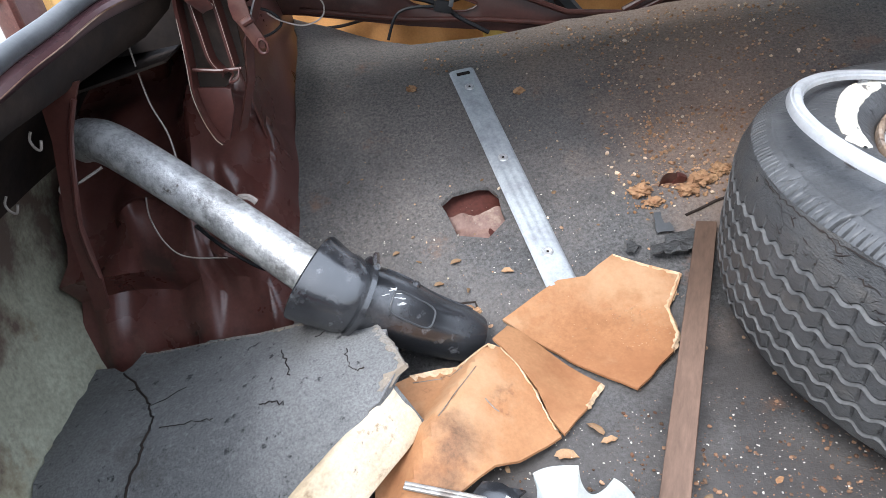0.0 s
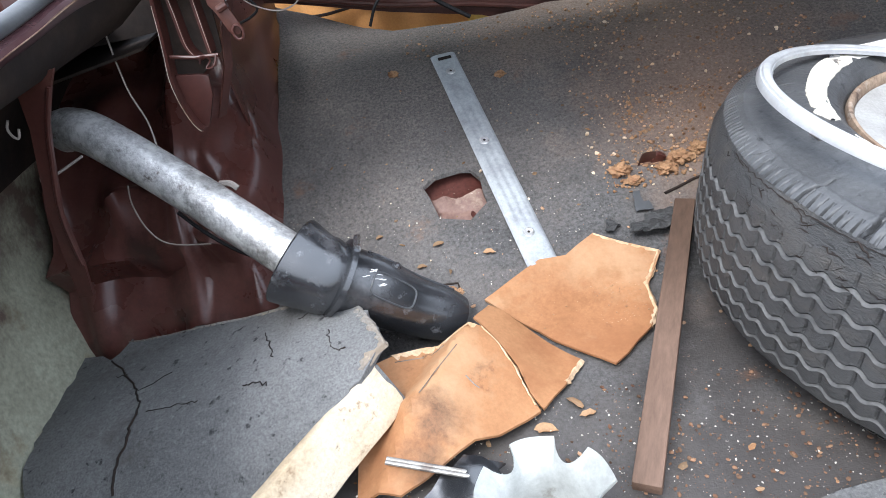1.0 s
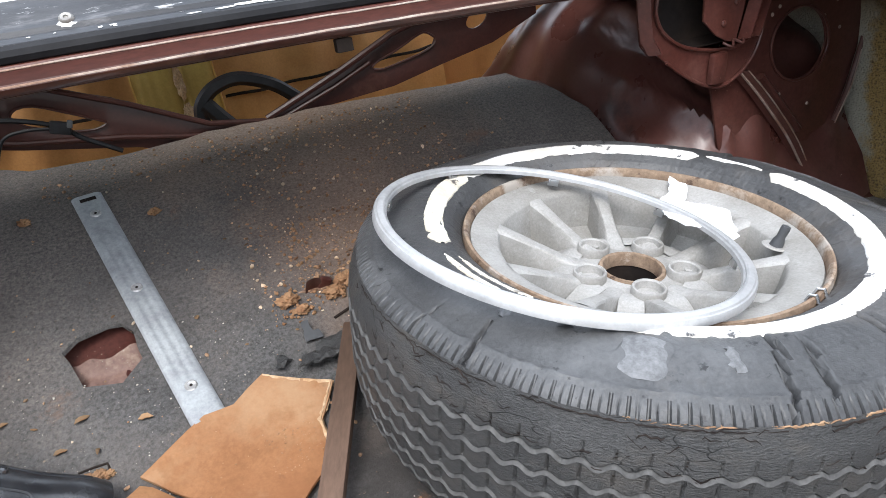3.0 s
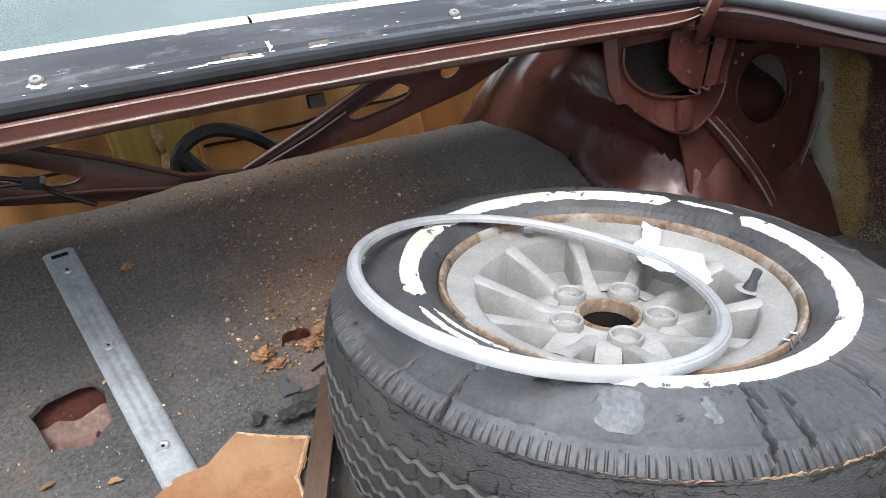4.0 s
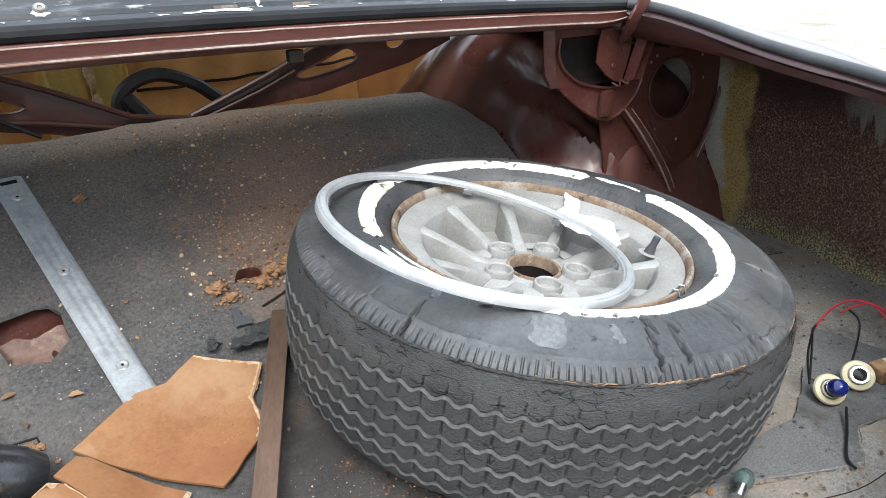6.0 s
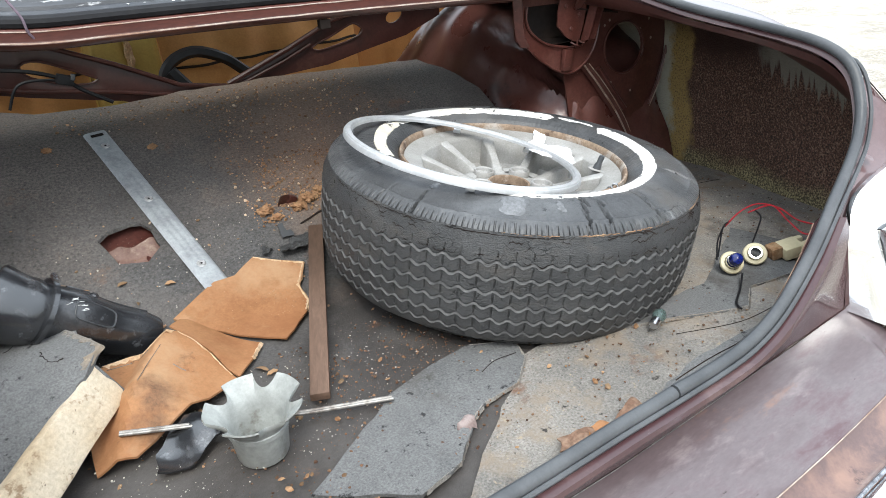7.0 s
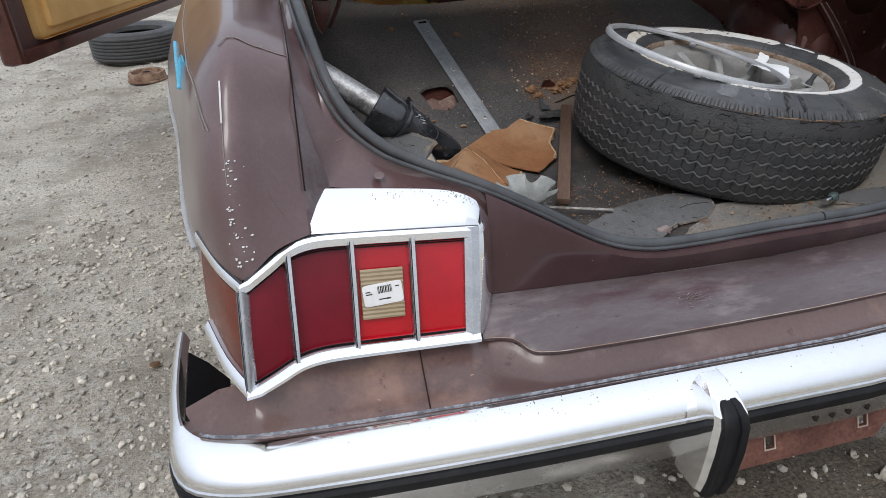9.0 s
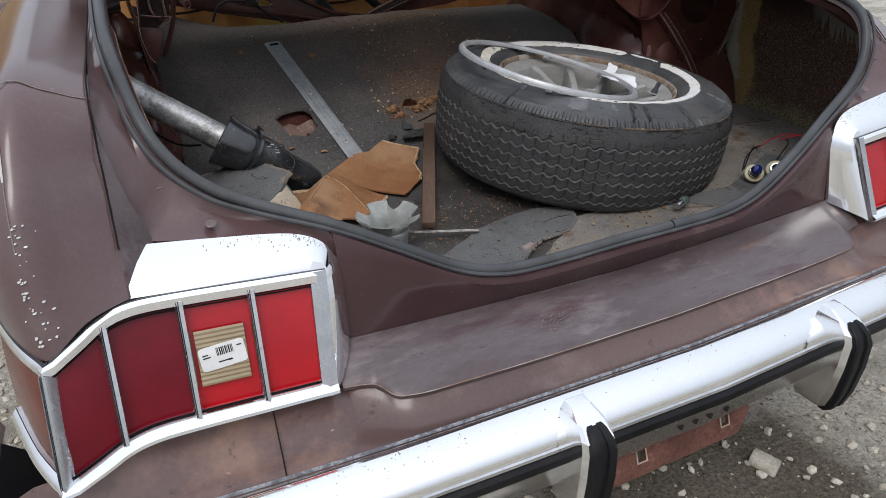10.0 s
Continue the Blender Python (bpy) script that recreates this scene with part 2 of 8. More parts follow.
def mat_material():
    """A dark rubber mat, clean grey on one side, covered with brown dust towards the other and along its top; sky sheen
    is painted into its front grit.
    """
    m, ns, ls, bs = nodes_of("dirty_black_rubber_mat")
    vec = coords(ns, ls)
    sep = ns.new("ShaderNodeSeparateXYZ")
    ls.new(vec, sep.inputs[0])
    col = mix_node(ns, ls, ramp_node(ns, ls, noise_node(ns, ls, vec, 5), 0.4, 0.65), (0.048, 0.0473, 0.0472), (0.074, 0.0727, 0.072))
    col = mix_node(ns, ls, 0.75, col, ramp_node(ns, ls, noise_node(ns, ls, vec, 210, 4, 0.8), 0.32, 0.72, (0.06,) * 3, (2.3,) * 3), "MULTIPLY")
    wob = noise_node(ns, ls, vec, 4.5, 8, 0.7)

    def fall(out, k, c):
        a = ns.new("ShaderNodeMath")
        a.operation = "MULTIPLY_ADD"
        a.inputs[1].default_value, a.inputs[2].default_value = k, c
        ls.new(out, a.inputs[0])
        return a.outputs[0]

    def add(a, b):
        n = ns.new("ShaderNodeMath")
        n.operation = "ADD"
        ls.new(a, n.inputs[0])
        ls.new(b, n.inputs[1])
        return n.outputs[0]
    off = ns.new("ShaderNodeMath")
    off.operation = "ADD"
    off.inputs[1].default_value = -.09
    ls.new(sep.outputs["X"], off.inputs[0])
    side = ns.new("ShaderNodeMath")
    side.operation = "ABSOLUTE"
    ls.new(off.outputs[0], side.inputs[0])
    dust = add(add(fall(side.outputs[0], -1.15, 0.27), fall(sep.outputs["Y"], 0.55, -0.56)), wob)
    col = mix_node(ns, ls, ramp_node(ns, ls, dust, 0.50, 0.86, (0, 0, 0), (0.68, 0.68, 0.68)), col, (0.30, 0.165, 0.092))
    low = add(fall(sep.outputs["Y"], -0.9, 0.78), wob)
    col = mix_node(ns, ls, ramp_node(ns, ls, low, 0.50, 0.85, (0, 0, 0), (0.8, 0.8, 0.8)), col, (0.085, 0.076, 0.069))
    stain = add(fall(sep.outputs["Y"], -0.35, 0.26), noise_node(ns, ls, vec, 3.4, 6, 0.65))
    col = mix_node(ns, ls, ramp_node(ns, ls, stain, 0.55, 0.66, (0, 0, 0), (0.65, 0.65, 0.65)), col, (0.035, 0.031, 0.029))
    # front grit, made greyer and paler to carry the sky's sheen as colour
    front = add(fall(sep.outputs["Y"], 1.1, -0.93), wob)
    col = mix_node(ns, ls, ramp_node(ns, ls, front, 0.42, 0.85, (0, 0, 0), (0.6, 0.6, 0.6)), col, mix_node(ns, ls, ramp_node(ns, ls, noise_node(ns, ls, vec, 240, 4, 0.8), 0.35, 0.7), (0.058, 0.054, 0.052), (0.32, 0.275, 0.245)))
    fleck = noise_node(ns, ls, vec, 95, 6, 0.75)
    col = mix_node(ns, ls, ramp_node(ns, ls, fleck, 0.64, 0.69), col, (0.24, 0.18, 0.13))
    rustn = noise_node(ns, ls, vec, 8, 8, 0.7)
    col = mix_node(ns, ls, ramp_node(ns, ls, rustn, 0.62, 0.74, (0, 0, 0), (0.7, 0.7, 0.7)), col, (0.2, 0.1, 0.055))
    ls.new(col, bs.inputs["Base Color"])
    bs.inputs["Roughness"].default_value = 0.6
    bs.inputs["Specular IOR Level"].default_value = 0.3
    bp = ns.new("ShaderNodeBump")
    bp.inputs["Strength"].default_value, bp.inputs["Distance"].default_value = 0.7, 0.0015
    ls.new(noise_node(ns, ls, vec, 300, 4, 0.7), bp.inputs["Height"])
    ls.new(bp.outputs[0], bs.inputs["Normal"])
    return m


M["mat"] = mat_material()
M["pressing"] = material("dusty_pink_brown_steel", (0.19, 0.118, 0.095), (0.12, 0.066, 0.052), rough=0.6, big=22, fine=160, grain=0.25, bump=0.2,
                         layers=(((0.30, 0.22, 0.17), 30, 0.54, 0.66), ((0.07, 0.035, 0.028), 26, 0.60, 0.68)))
M["felt"] = material("grey_felt_underlay", (0.132, 0.131, 0.129), (0.095, 0.095, 0.094), rough=0.95, big=5, fine=380, grain=0.5, bump=0.4,
                     layers=(((0.154, 0.154, 0.154), 130, 0.54, 0.7), ((0.0245, 0.0245, 0.0252), 60, 0.6, 0.66), ((0.063, 0.056, 0.049), 7, 0.54, 0.7)), dist=0.003)
M["dust_floor"] = material("sandy_dust_on_felt", (0.23, 0.213, 0.19), (0.15, 0.141, 0.129), rough=0.95, big=4, fine=340, grain=0.6, bump=0.6,
                           layers=(((0.216, 0.173, 0.13), 12, 0.5, 0.67), ((0.294, 0.242, 0.173), 90, 0.6, 0.67), ((0.13, 0.0691, 0.0389), 9, 0.58, 0.69), ((0.0432, 0.0389, 0.0346), 70, 0.62, 0.68), ((0.055, 0.046, 0.04), 5, 0.56, 0.68)), dist=0.003)
M["card"] = material("stained_tan_card", (0.32, 0.16, 0.073), (0.26, 0.118, 0.051), rough=0.8, big=3, fine=240, grain=0.14, bump=0.08,
                     layers=(((0.21, 0.088, 0.036), 5, 0.53, 0.68), ((0.13, 0.06, 0.03), 12, 0.62, 0.70), ((0.38, 0.25, 0.145), 4, 0.52, 0.7), ((0.2, 0.0925, 0.037), 7, 0.54, 0.69), ((0.104, 0.0592, 0.0333), 20, 0.66, 0.73)))
M["torn_card"] = material("torn_pale_card", (0.515, 0.374, 0.242), (0.406, 0.257, 0.14), rough=0.9, big=30, fine=180, grain=0.4, bump=0.5)
M["foam"] = material("cream_foam_board", (0.53, 0.452, 0.343), (0.437, 0.343, 0.226), rough=0.9, big=9, fine=200, grain=0.25, bump=0.5,
                     layers=(((0.265, 0.187, 0.117), 30, 0.6, 0.66), ((0.101, 0.078, 0.0624), 70, 0.64, 0.69)))
M["steel"] = material("galvanised_sill_plate", (0.399, 0.425, 0.442), (0.306, 0.323, 0.34), rough=0.5, metal=0.3, big=18, fine=160, grain=0.25, bump=0.1)
M["duct"] = material("dusty_silver_pipe", (0.50, 0.50, 0.50), (0.27, 0.265, 0.255), rough=0.42, metal=0.5, big=16, fine=170, grain=0.5, bump=0.5,
                    layers=(((0.66, 0.66, 0.65), 38, 0.5, 0.61), ((0.14, 0.12, 0.105), 30, 0.6, 0.67)))
# the palest layer puts reflected sky into the rubber's colour
M["boot"] = material("glossy_black_rubber_boot", (0.014, 0.015, 0.017), (0.03, 0.031, 0.034), rough=0.21, big=14, fine=110, bump=0.12,
                     layers=(((0.07, 0.07, 0.0735), 16, 0.56, 0.71), ((0.15, 0.154, 0.162), 26, 0.60, 0.70)), spec=1.0)
M["bar"] = material("brown_wood_lath", (0.12, 0.075, 0.0525), (0.0825, 0.051, 0.0353), rough=0.75, big=14, fine=150, grain=0.3, bump=0.15, stretch=(1, 0.2, 1))
M["plastic"] = material("milky_plastic", (0.315, 0.325, 0.31), (0.25, 0.258, 0.245), rough=0.35, big=18, fine=120, grain=0.2, bump=0.1,
                        layers=(((0.116, 0.102, 0.0816), 24, 0.56, 0.7),))
M["tan"] = material("tan_vinyl", (0.50, 0.255, 0.088), (0.40, 0.19, 0.062), rough=0.6, big=5, fine=180, grain=0.15, bump=0.15)
M["door_tan"] = material("pale_tan_door_vinyl", (0.72, 0.45, 0.17), (0.64, 0.38, 0.13), rough=0.5, big=5, fine=180, grain=0.15, bump=0.15)
M["ochre"] = material("ochre_vinyl", (0.46, 0.325, 0.085), (0.37, 0.25, 0.065), rough=0.6, big=5, fine=180, grain=0.15, bump=0.15)
M["olive"] = material("olive_primer_with_overspray", (0.31, 0.31, 0.235), (0.22, 0.215, 0.16), rough=0.7, big=4, fine=150, grain=0.35, bump=0.35,
                      layers=(((0.36, 0.32, 0.20), 7, 0.54, 0.65), ((0.09, 0.065, 0.05), 3.5, 0.50, 0.58)))


def quarter_inside():
    """Brown undercoat with coarse spatter, darker towards the top, an ochre run and bare olive primer near the rim."""
    m, ns, ls, bs = nodes_of("spattered_brown_undercoat")
    vec = coords(ns, ls)
    sep = ns.new("ShaderNodeSeparateXYZ")
    ls.new(vec, sep.inputs[0])
    brown = mix_node(ns, ls, ramp_node(ns, ls, noise_node(ns, ls, vec, 6), 0.4, 0.65), (0.084, 0.039, 0.026), (0.122, 0.060, 0.041))
    speck = noise_node(ns, ls, vec, 270, 2, 0.55)
    brown = mix_node(ns, ls, ramp_node(ns, ls, speck, 0.34, 0.50), (0.014, 0.008, 0.006), brown)
    brown = mix_node(ns, ls, ramp_node(ns, ls, speck, 0.53, 0.68), brown, (0.28, 0.19, 0.135))
    wob = noise_node(ns, ls, vec, 9, 6, 0.7)

    def where(out, lo, hi, amount):
        mth = ns.new("ShaderNodeMath")
        mth.operation = "MULTIPLY_ADD"
        mth.inputs[1].default_value = amount
        ls.new(wob, mth.inputs[0])
        ls.new(out, mth.inputs[2])
        return ramp_node(ns, ls, mth.outputs[0], lo, hi)
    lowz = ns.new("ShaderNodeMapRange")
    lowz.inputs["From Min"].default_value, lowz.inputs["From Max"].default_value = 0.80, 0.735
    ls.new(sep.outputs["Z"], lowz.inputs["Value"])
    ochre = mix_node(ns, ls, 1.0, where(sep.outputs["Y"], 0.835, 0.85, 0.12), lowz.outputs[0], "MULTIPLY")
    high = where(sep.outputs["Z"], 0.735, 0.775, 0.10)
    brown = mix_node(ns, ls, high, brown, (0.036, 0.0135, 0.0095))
    floor_in = ns.new("ShaderNodeInvert")
    ls.new(where(sep.outputs["Z"], 0.51, 0.55, 0.10), floor_in.inputs["Color"])
    moss = mix_node(ns, ls, ramp_node(ns, ls, speck, 0.42, 0.62), (0.07, 0.058, 0.03), (0.36, 0.31, 0.17))
    brown = mix_node(ns, ls, floor_in.outputs[0], brown, moss)
    col = mix_node(ns, ls, ochre, brown, mix_node(ns, ls, ramp_node(ns, ls, speck, 0.5, 0.7), (0.36, 0.25, 0.085), (0.13, 0.085, 0.035)))
    grey = mix_node(ns, ls, 1.0, where(sep.outputs["Y"], 0.895, 0.91, 0.12), lowz.outputs[0], "MULTIPLY")
    col = mix_node(ns, ls, grey, col, (0.40, 0.385, 0.31))
    # bare primer above, with the undercoat run down over it in drips
    drip_map = ns.new("ShaderNodeMapping")
    drip_map.inputs["Scale"].default_value = (8, 75, 3)
    ls.new(vec, drip_map.inputs[0])
    drips = noise_node(ns, ls, drip_map.outputs[0], 1.0, 2, 0.5)
    line = ns.new("ShaderNodeMath")
    line.operation = "MULTIPLY_ADD"
    line.inputs[1].default_value = .16
    ls.new(drips, line.inputs[0])
    ls.new(sep.outputs["Z"], line.inputs[2])
    slope = ns.new("ShaderNodeMath")
    slope.operation = "MULTIPLY_ADD"
    slope.inputs[1].default_value = -.16
    ls.new(sep.outputs["Y"], slope.inputs[0])
    ls.new(line.outputs[0], slope.inputs[2])
    top = where(slope.outputs[0], 0.705, 0.717, 0.03)
    rear = where(sep.outputs["Y"], 0.60, 0.64, 0.08)
    inv = ns.new("ShaderNodeInvert")
    ls.new(rear, inv.inputs["Color"])
    col = mix_node(ns, ls, mix_node(ns, ls, 1.0, top, inv.outputs[0], "MULTIPLY"), col, (0.21, 0.20, 0.165))
    ls.new(col, bs.inputs["Base Color"])
    bs.inputs["Roughness"].default_value = 0.62
    bp = ns.new("ShaderNodeBump")
    bp.inputs["Strength"].default_value, bp.inputs["Distance"].default_value = 1.0, 0.006
    ls.new(speck, bp.inputs["Height"])
    ls.new(bp.outputs[0], bs.inputs["Normal"])
    return m


M["spatter"] = quarter_inside()
M["red_lip"] = material("rust_red_lip", (0.0632, 0.0216, 0.0141), (0.041, 0.0134, 0.0104), rough=0.4, big=7, fine=160, grain=0.25, bump=0.06,
                       layers=(((0.112, 0.0595, 0.0372), 14, 0.56, 0.73), ((0.0224, 0.0093, 0.00744), 10, 0.54, 0.7)), coat=0.3)
# darker copy of the under-lid maroon, with shade put into the colour
M["brace_red"] = material("shade_darkened_maroon_steel", (0.040, 0.013, 0.0105), (0.06, 0.021, 0.0165), rough=0.45, big=6, fine=160, grain=0.25, bump=0.06,
                         layers=(((0.11, 0.055, 0.04), 9, 0.58, 0.8), ((0.02, 0.009, 0.008), 6, 0.54, 0.7)), coat=0.2)
M["lip_band"] = material("rust_red_band", (0.072, 0.021, 0.015), (0.05, 0.015, 0.011), rough=0.45, big=9, fine=160, grain=0.3, bump=0.06, stretch=(.4, 2, 2),
                        layers=(((0.13, 0.065, 0.045), 14, 0.60, 0.75), ((0.045, 0.014, 0.011), 8, 0.53, 0.66)))
M["bare_edge"] = material("worn_pale_edge", (0.39, 0.33, 0.285), (0.247, 0.15, 0.105), rough=0.6, big=16, fine=160, grain=0.3, bump=0.2)
M["deck"] = material("scuffed_black_trim_panel", (0.03, 0.0323, 0.0375), (0.0525, 0.0547, 0.06), rough=0.36, big=8, fine=200, grain=0.2, bump=0.08, stretch=(0.5, 2, 2),
                     layers=(((0.15, 0.15, 0.158), 20, 0.54, 0.7), ((0.338, 0.345, 0.352), 36, 0.62, 0.67)))
M["white_paint"] = material("flaked_white_paint", (0.675, 0.675, 0.657), rough=0.6)
M["red_lens"] = material("bright_red_lens", (0.42, 0.006, 0.013), (0.34, 0.004, 0.01), rough=0.2, big=8, fine=200, grain=0.08, bump=0.02, coat=0.4)
M["dark_lens"] = material("dark_red_lens", (0.150, 0.005, 0.013), (0.115, 0.004, 0.010), rough=0.24, big=8, fine=200, grain=0.08, bump=0.02, coat=0.0)
M["amber_lens"] = material("brownish_amber_lens", (0.13, 0.025, 0.012), (0.09, 0.015, 0.008), rough=0.22, big=8, fine=200, grain=0.08, bump=0.02, coat=0.4)
M["reflector"] = material("ribbed_clear_lens", (0.34, 0.27, 0.17), (0.28, 0.22, 0.13), rough=0.3, big=10, fine=160, grain=0.1, bump=0.02, coat=0.3)
M["paper"] = material("white_paper", (0.8, 0.8, 0.79), rough=0.7, fine=120, grain=0.05)
M["ink"] = material("black_ink", (0.02, 0.02, 0.02), rough=0.7)
M["blue_paint"] = material("light_blue_paint_pen", (0.1, 0.4, 0.58), rough=0.5, fine=100)
M["cream_plastic"] = material("cream_plastic", (0.50, 0.45, 0.30), (0.42, 0.365, 0.23), rough=0.4, fine=120, grain=0.1)
M["blue_glass"] = material("dark_blue_bulb_glass", (0.008, 0.015, 0.12), rough=0.1, fine=100, coat=0.5)
M["red_wire"] = material("red_wire_insulation", (0.4, 0.025, 0.035), rough=0.5, fine=100)
M["pale_wire"] = material("pale_wire_insulation", (0.27, 0.24, 0.216), rough=0.6, fine=100)
M["crumb"] = material("rust_and_foam_crumbs", island=0.7, base=(0.38, 0.255, 0.165), other=(0.25, 0.14, 0.08), rough=0.95, big=40, fine=200, grain=0.4, bump=0.5)
M["dirt_crumb"] = material("brown_dirt_crumbs", island=0.7, base=(0.15, 0.09, 0.055), other=(0.09, 0.048, 0.03), rough=0.95, big=40, fine=200, grain=0.4, bump=0.5)
M["pale_crumb"] = material("pale_foam_crumbs", (0.62, 0.52, 0.40), (0.50, 0.36, 0.23), rough=0.95, big=40, fine=200, grain=0.3, bump=0.4, island=0.5)
M["foam_rust"] = material("crumbling_rusty_foam", (0.36, 0.215, 0.115), (0.22, 0.115, 0.06), rough=0.95, big=50, fine=200, grain=0.5, bump=0.8)
M["chip"] = material("pale_wood_chips", (0.26, 0.172, 0.0994), (0.172, 0.0886, 0.0416), rough=0.9, big=60, fine=200, grain=0.3, bump=0.2, island=0.7)
M["ground"] = material("gravelly_dirt", (0.56, 0.525, 0.45), (0.42, 0.38, 0.31), rough=0.95, big=1.1, fine=110, grain=0.7, bump=0.9, dist=0.014,
                       layers=(((0.22, 0.19, 0.155), 1.3, 0.46, 0.67), ((0.52, 0.5, 0.45), 40, 0.49, 0.63), ((0.11, 0.097, 0.08), 70, 0.57, 0.65), ((0.60, 0.58, 0.53), 150, 0.60, 0.68), ((0.09, 0.08, 0.066), 210, 0.60, 0.67), ((0.10, 0.088, 0.072), 16, 0.64, 0.71), ((0.3, 0.27, 0.22), 4, 0.49, 0.65)))


def stain_shade_patch(m, x0, y0, r0, r1, dark, pale, z0=0.0, size=1.0, most=.85):
    """Mixes a stain or painted shade into a material within an uneven patch round a place."""
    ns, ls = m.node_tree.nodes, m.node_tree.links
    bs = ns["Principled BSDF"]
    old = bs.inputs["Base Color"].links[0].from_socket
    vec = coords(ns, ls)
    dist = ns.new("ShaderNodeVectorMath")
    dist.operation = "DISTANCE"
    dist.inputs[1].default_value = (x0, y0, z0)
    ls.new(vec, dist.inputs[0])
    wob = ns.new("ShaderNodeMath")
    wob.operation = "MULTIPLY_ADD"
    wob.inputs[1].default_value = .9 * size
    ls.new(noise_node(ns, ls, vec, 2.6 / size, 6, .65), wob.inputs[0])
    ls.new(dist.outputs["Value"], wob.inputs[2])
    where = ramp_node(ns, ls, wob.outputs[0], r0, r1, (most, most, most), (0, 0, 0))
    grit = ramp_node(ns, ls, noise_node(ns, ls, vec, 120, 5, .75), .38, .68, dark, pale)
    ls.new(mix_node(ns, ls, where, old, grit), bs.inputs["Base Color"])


stain_shade_patch(M["card"], -.20, .755, .055, .125, (0.20, 0.088, 0.036), (0.275, 0.128, 0.056), z0=.485, size=.09, most=.8)
stain_shade_patch(M["card"], -.352, .572, .036, .062, (0.075, 0.042, 0.026), (0.19, 0.10, 0.055), z0=.50, size=.06, most=.75)
stain_shade_patch(M["card"], -.375, .535, .034, .055, (0.075, 0.042, 0.026), (0.19, 0.10, 0.055), z0=.48, size=.06, most=.7)
# brown dirt by the bumper, with the car's shade painted into its colour
stain_shade_patch(M["ground"], .16, -.16, .78, 1.12, (0.040, 0.033, 0.025), (0.20, 0.165, 0.12), most=.92)
M["stone"] = material("grey_gravel", (0.5, 0.48, 0.43), (0.36, 0.34, 0.29), rough=0.9, big=30, fine=150, grain=0.35, bump=0.3, island=0.5)


def glass_material():
    m, ns, ls, bs = nodes_of("greenish_window_glass")
    vec = coords(ns, ls)
    bs.inputs["Base Color"].default_value = (0.4, 0.5, 0.47, 1)
    bs.inputs["Transmission Weight"].default_value = 0.6
    bs.inputs["Roughness"].default_value = 0.2
    bs.inputs["IOR"].default_value = 1.45
    col = ramp_node(ns, ls, noise_node(ns, ls, vec, 5), 0.35, 0.75, (0.13, 0.185, 0.172), (0.21, 0.275, 0.258))
    ls.new(col, bs.inputs["Base Color"])
    return m


M["glass"] = glass_material()


# ---------------------------------------------------------------- mesh helpers
def link_mesh(name, bm, mat, parent=None, label="", sharp=35, smooth=True, flip=False):
    bmesh.ops.recalc_face_normals(bm, faces=bm.faces[:])
    me = bpy.data.meshes.new(name)
    bm.to_mesh(me)
    bm.free()
    mats = mat if isinstance(mat, (list, tuple)) else [mat]
    for k in mats:
        me.materials.append(M[k])
    if smooth:
        me.polygons.foreach_set("use_smooth", [True] * len(me.polygons))
        me.set_sharp_from_angle(angle=radians(sharp))
    ob = new(name, me)
    if parent:
        ob.parent = parent
    if label:
        ob["label"] = label
    return ob


def part(name, bm, mat, parent, label="", **kw):
    return link_mesh(name, bm, mat, parent, label, **kw)


def thing(name, label, category, m=None, group="", kind=""):
    ob = new(name)
    ob.empty_display_size = 0.05
    if m is not None:
        ob.matrix_world = m
    return tagged(ob, label, category, group, kind)


def spline(pts, n, closed=False):
    """Points on a smooth curve through pts, n to each span."""
    p = [np.array(q, float) for q in pts]
    out = []
    k = len(p)
    for i in range(k if closed else k - 1):
        a, b, c, d = (p[(i - 1) % k], p[i], p[(i + 1) % k], p[(i + 2) % k]) if closed else (p[max(i - 1, 0)], p[i], p[i + 1], p[min(i + 2, k - 1)])
        for j in range(n):
            t = j / n
            out.append(0.5 * (2 * b + (c - a) * t + (2 * a - 5 * b + 4 * c - d) * t * t + (3 * b - a - 3 * c + d) * t ** 3))
    if not closed:
        out.append(p[-1])
    return out


def loft(rows, closed=False, wrap=False, bm=None):
    """Faces between rows of points; closed: each row is a ring; wrap: the last row joins the first."""
    bm = bm or bmesh.new()
    vs = [[bm.verts.new(tuple(q)) for q in r] for r in rows]
    for i in range(len(vs) if wrap else len(vs) - 1):
        a, b = vs[i], vs[(i + 1) % len(vs)]
        n = len(a)
        for j in range(n if closed else n - 1):
            f = (a[j], a[(j + 1) % n], b[(j + 1) % n], b[j])
            if len(set(f)) == 4:
                bm.faces.new(f)
    return bm


def thicken(bm, t):
    bmesh.ops.recalc_face_normals(bm, faces=bm.faces[:])
    bmesh.ops.solidify(bm, geom=bm.faces[:], thickness=t)
    return bm


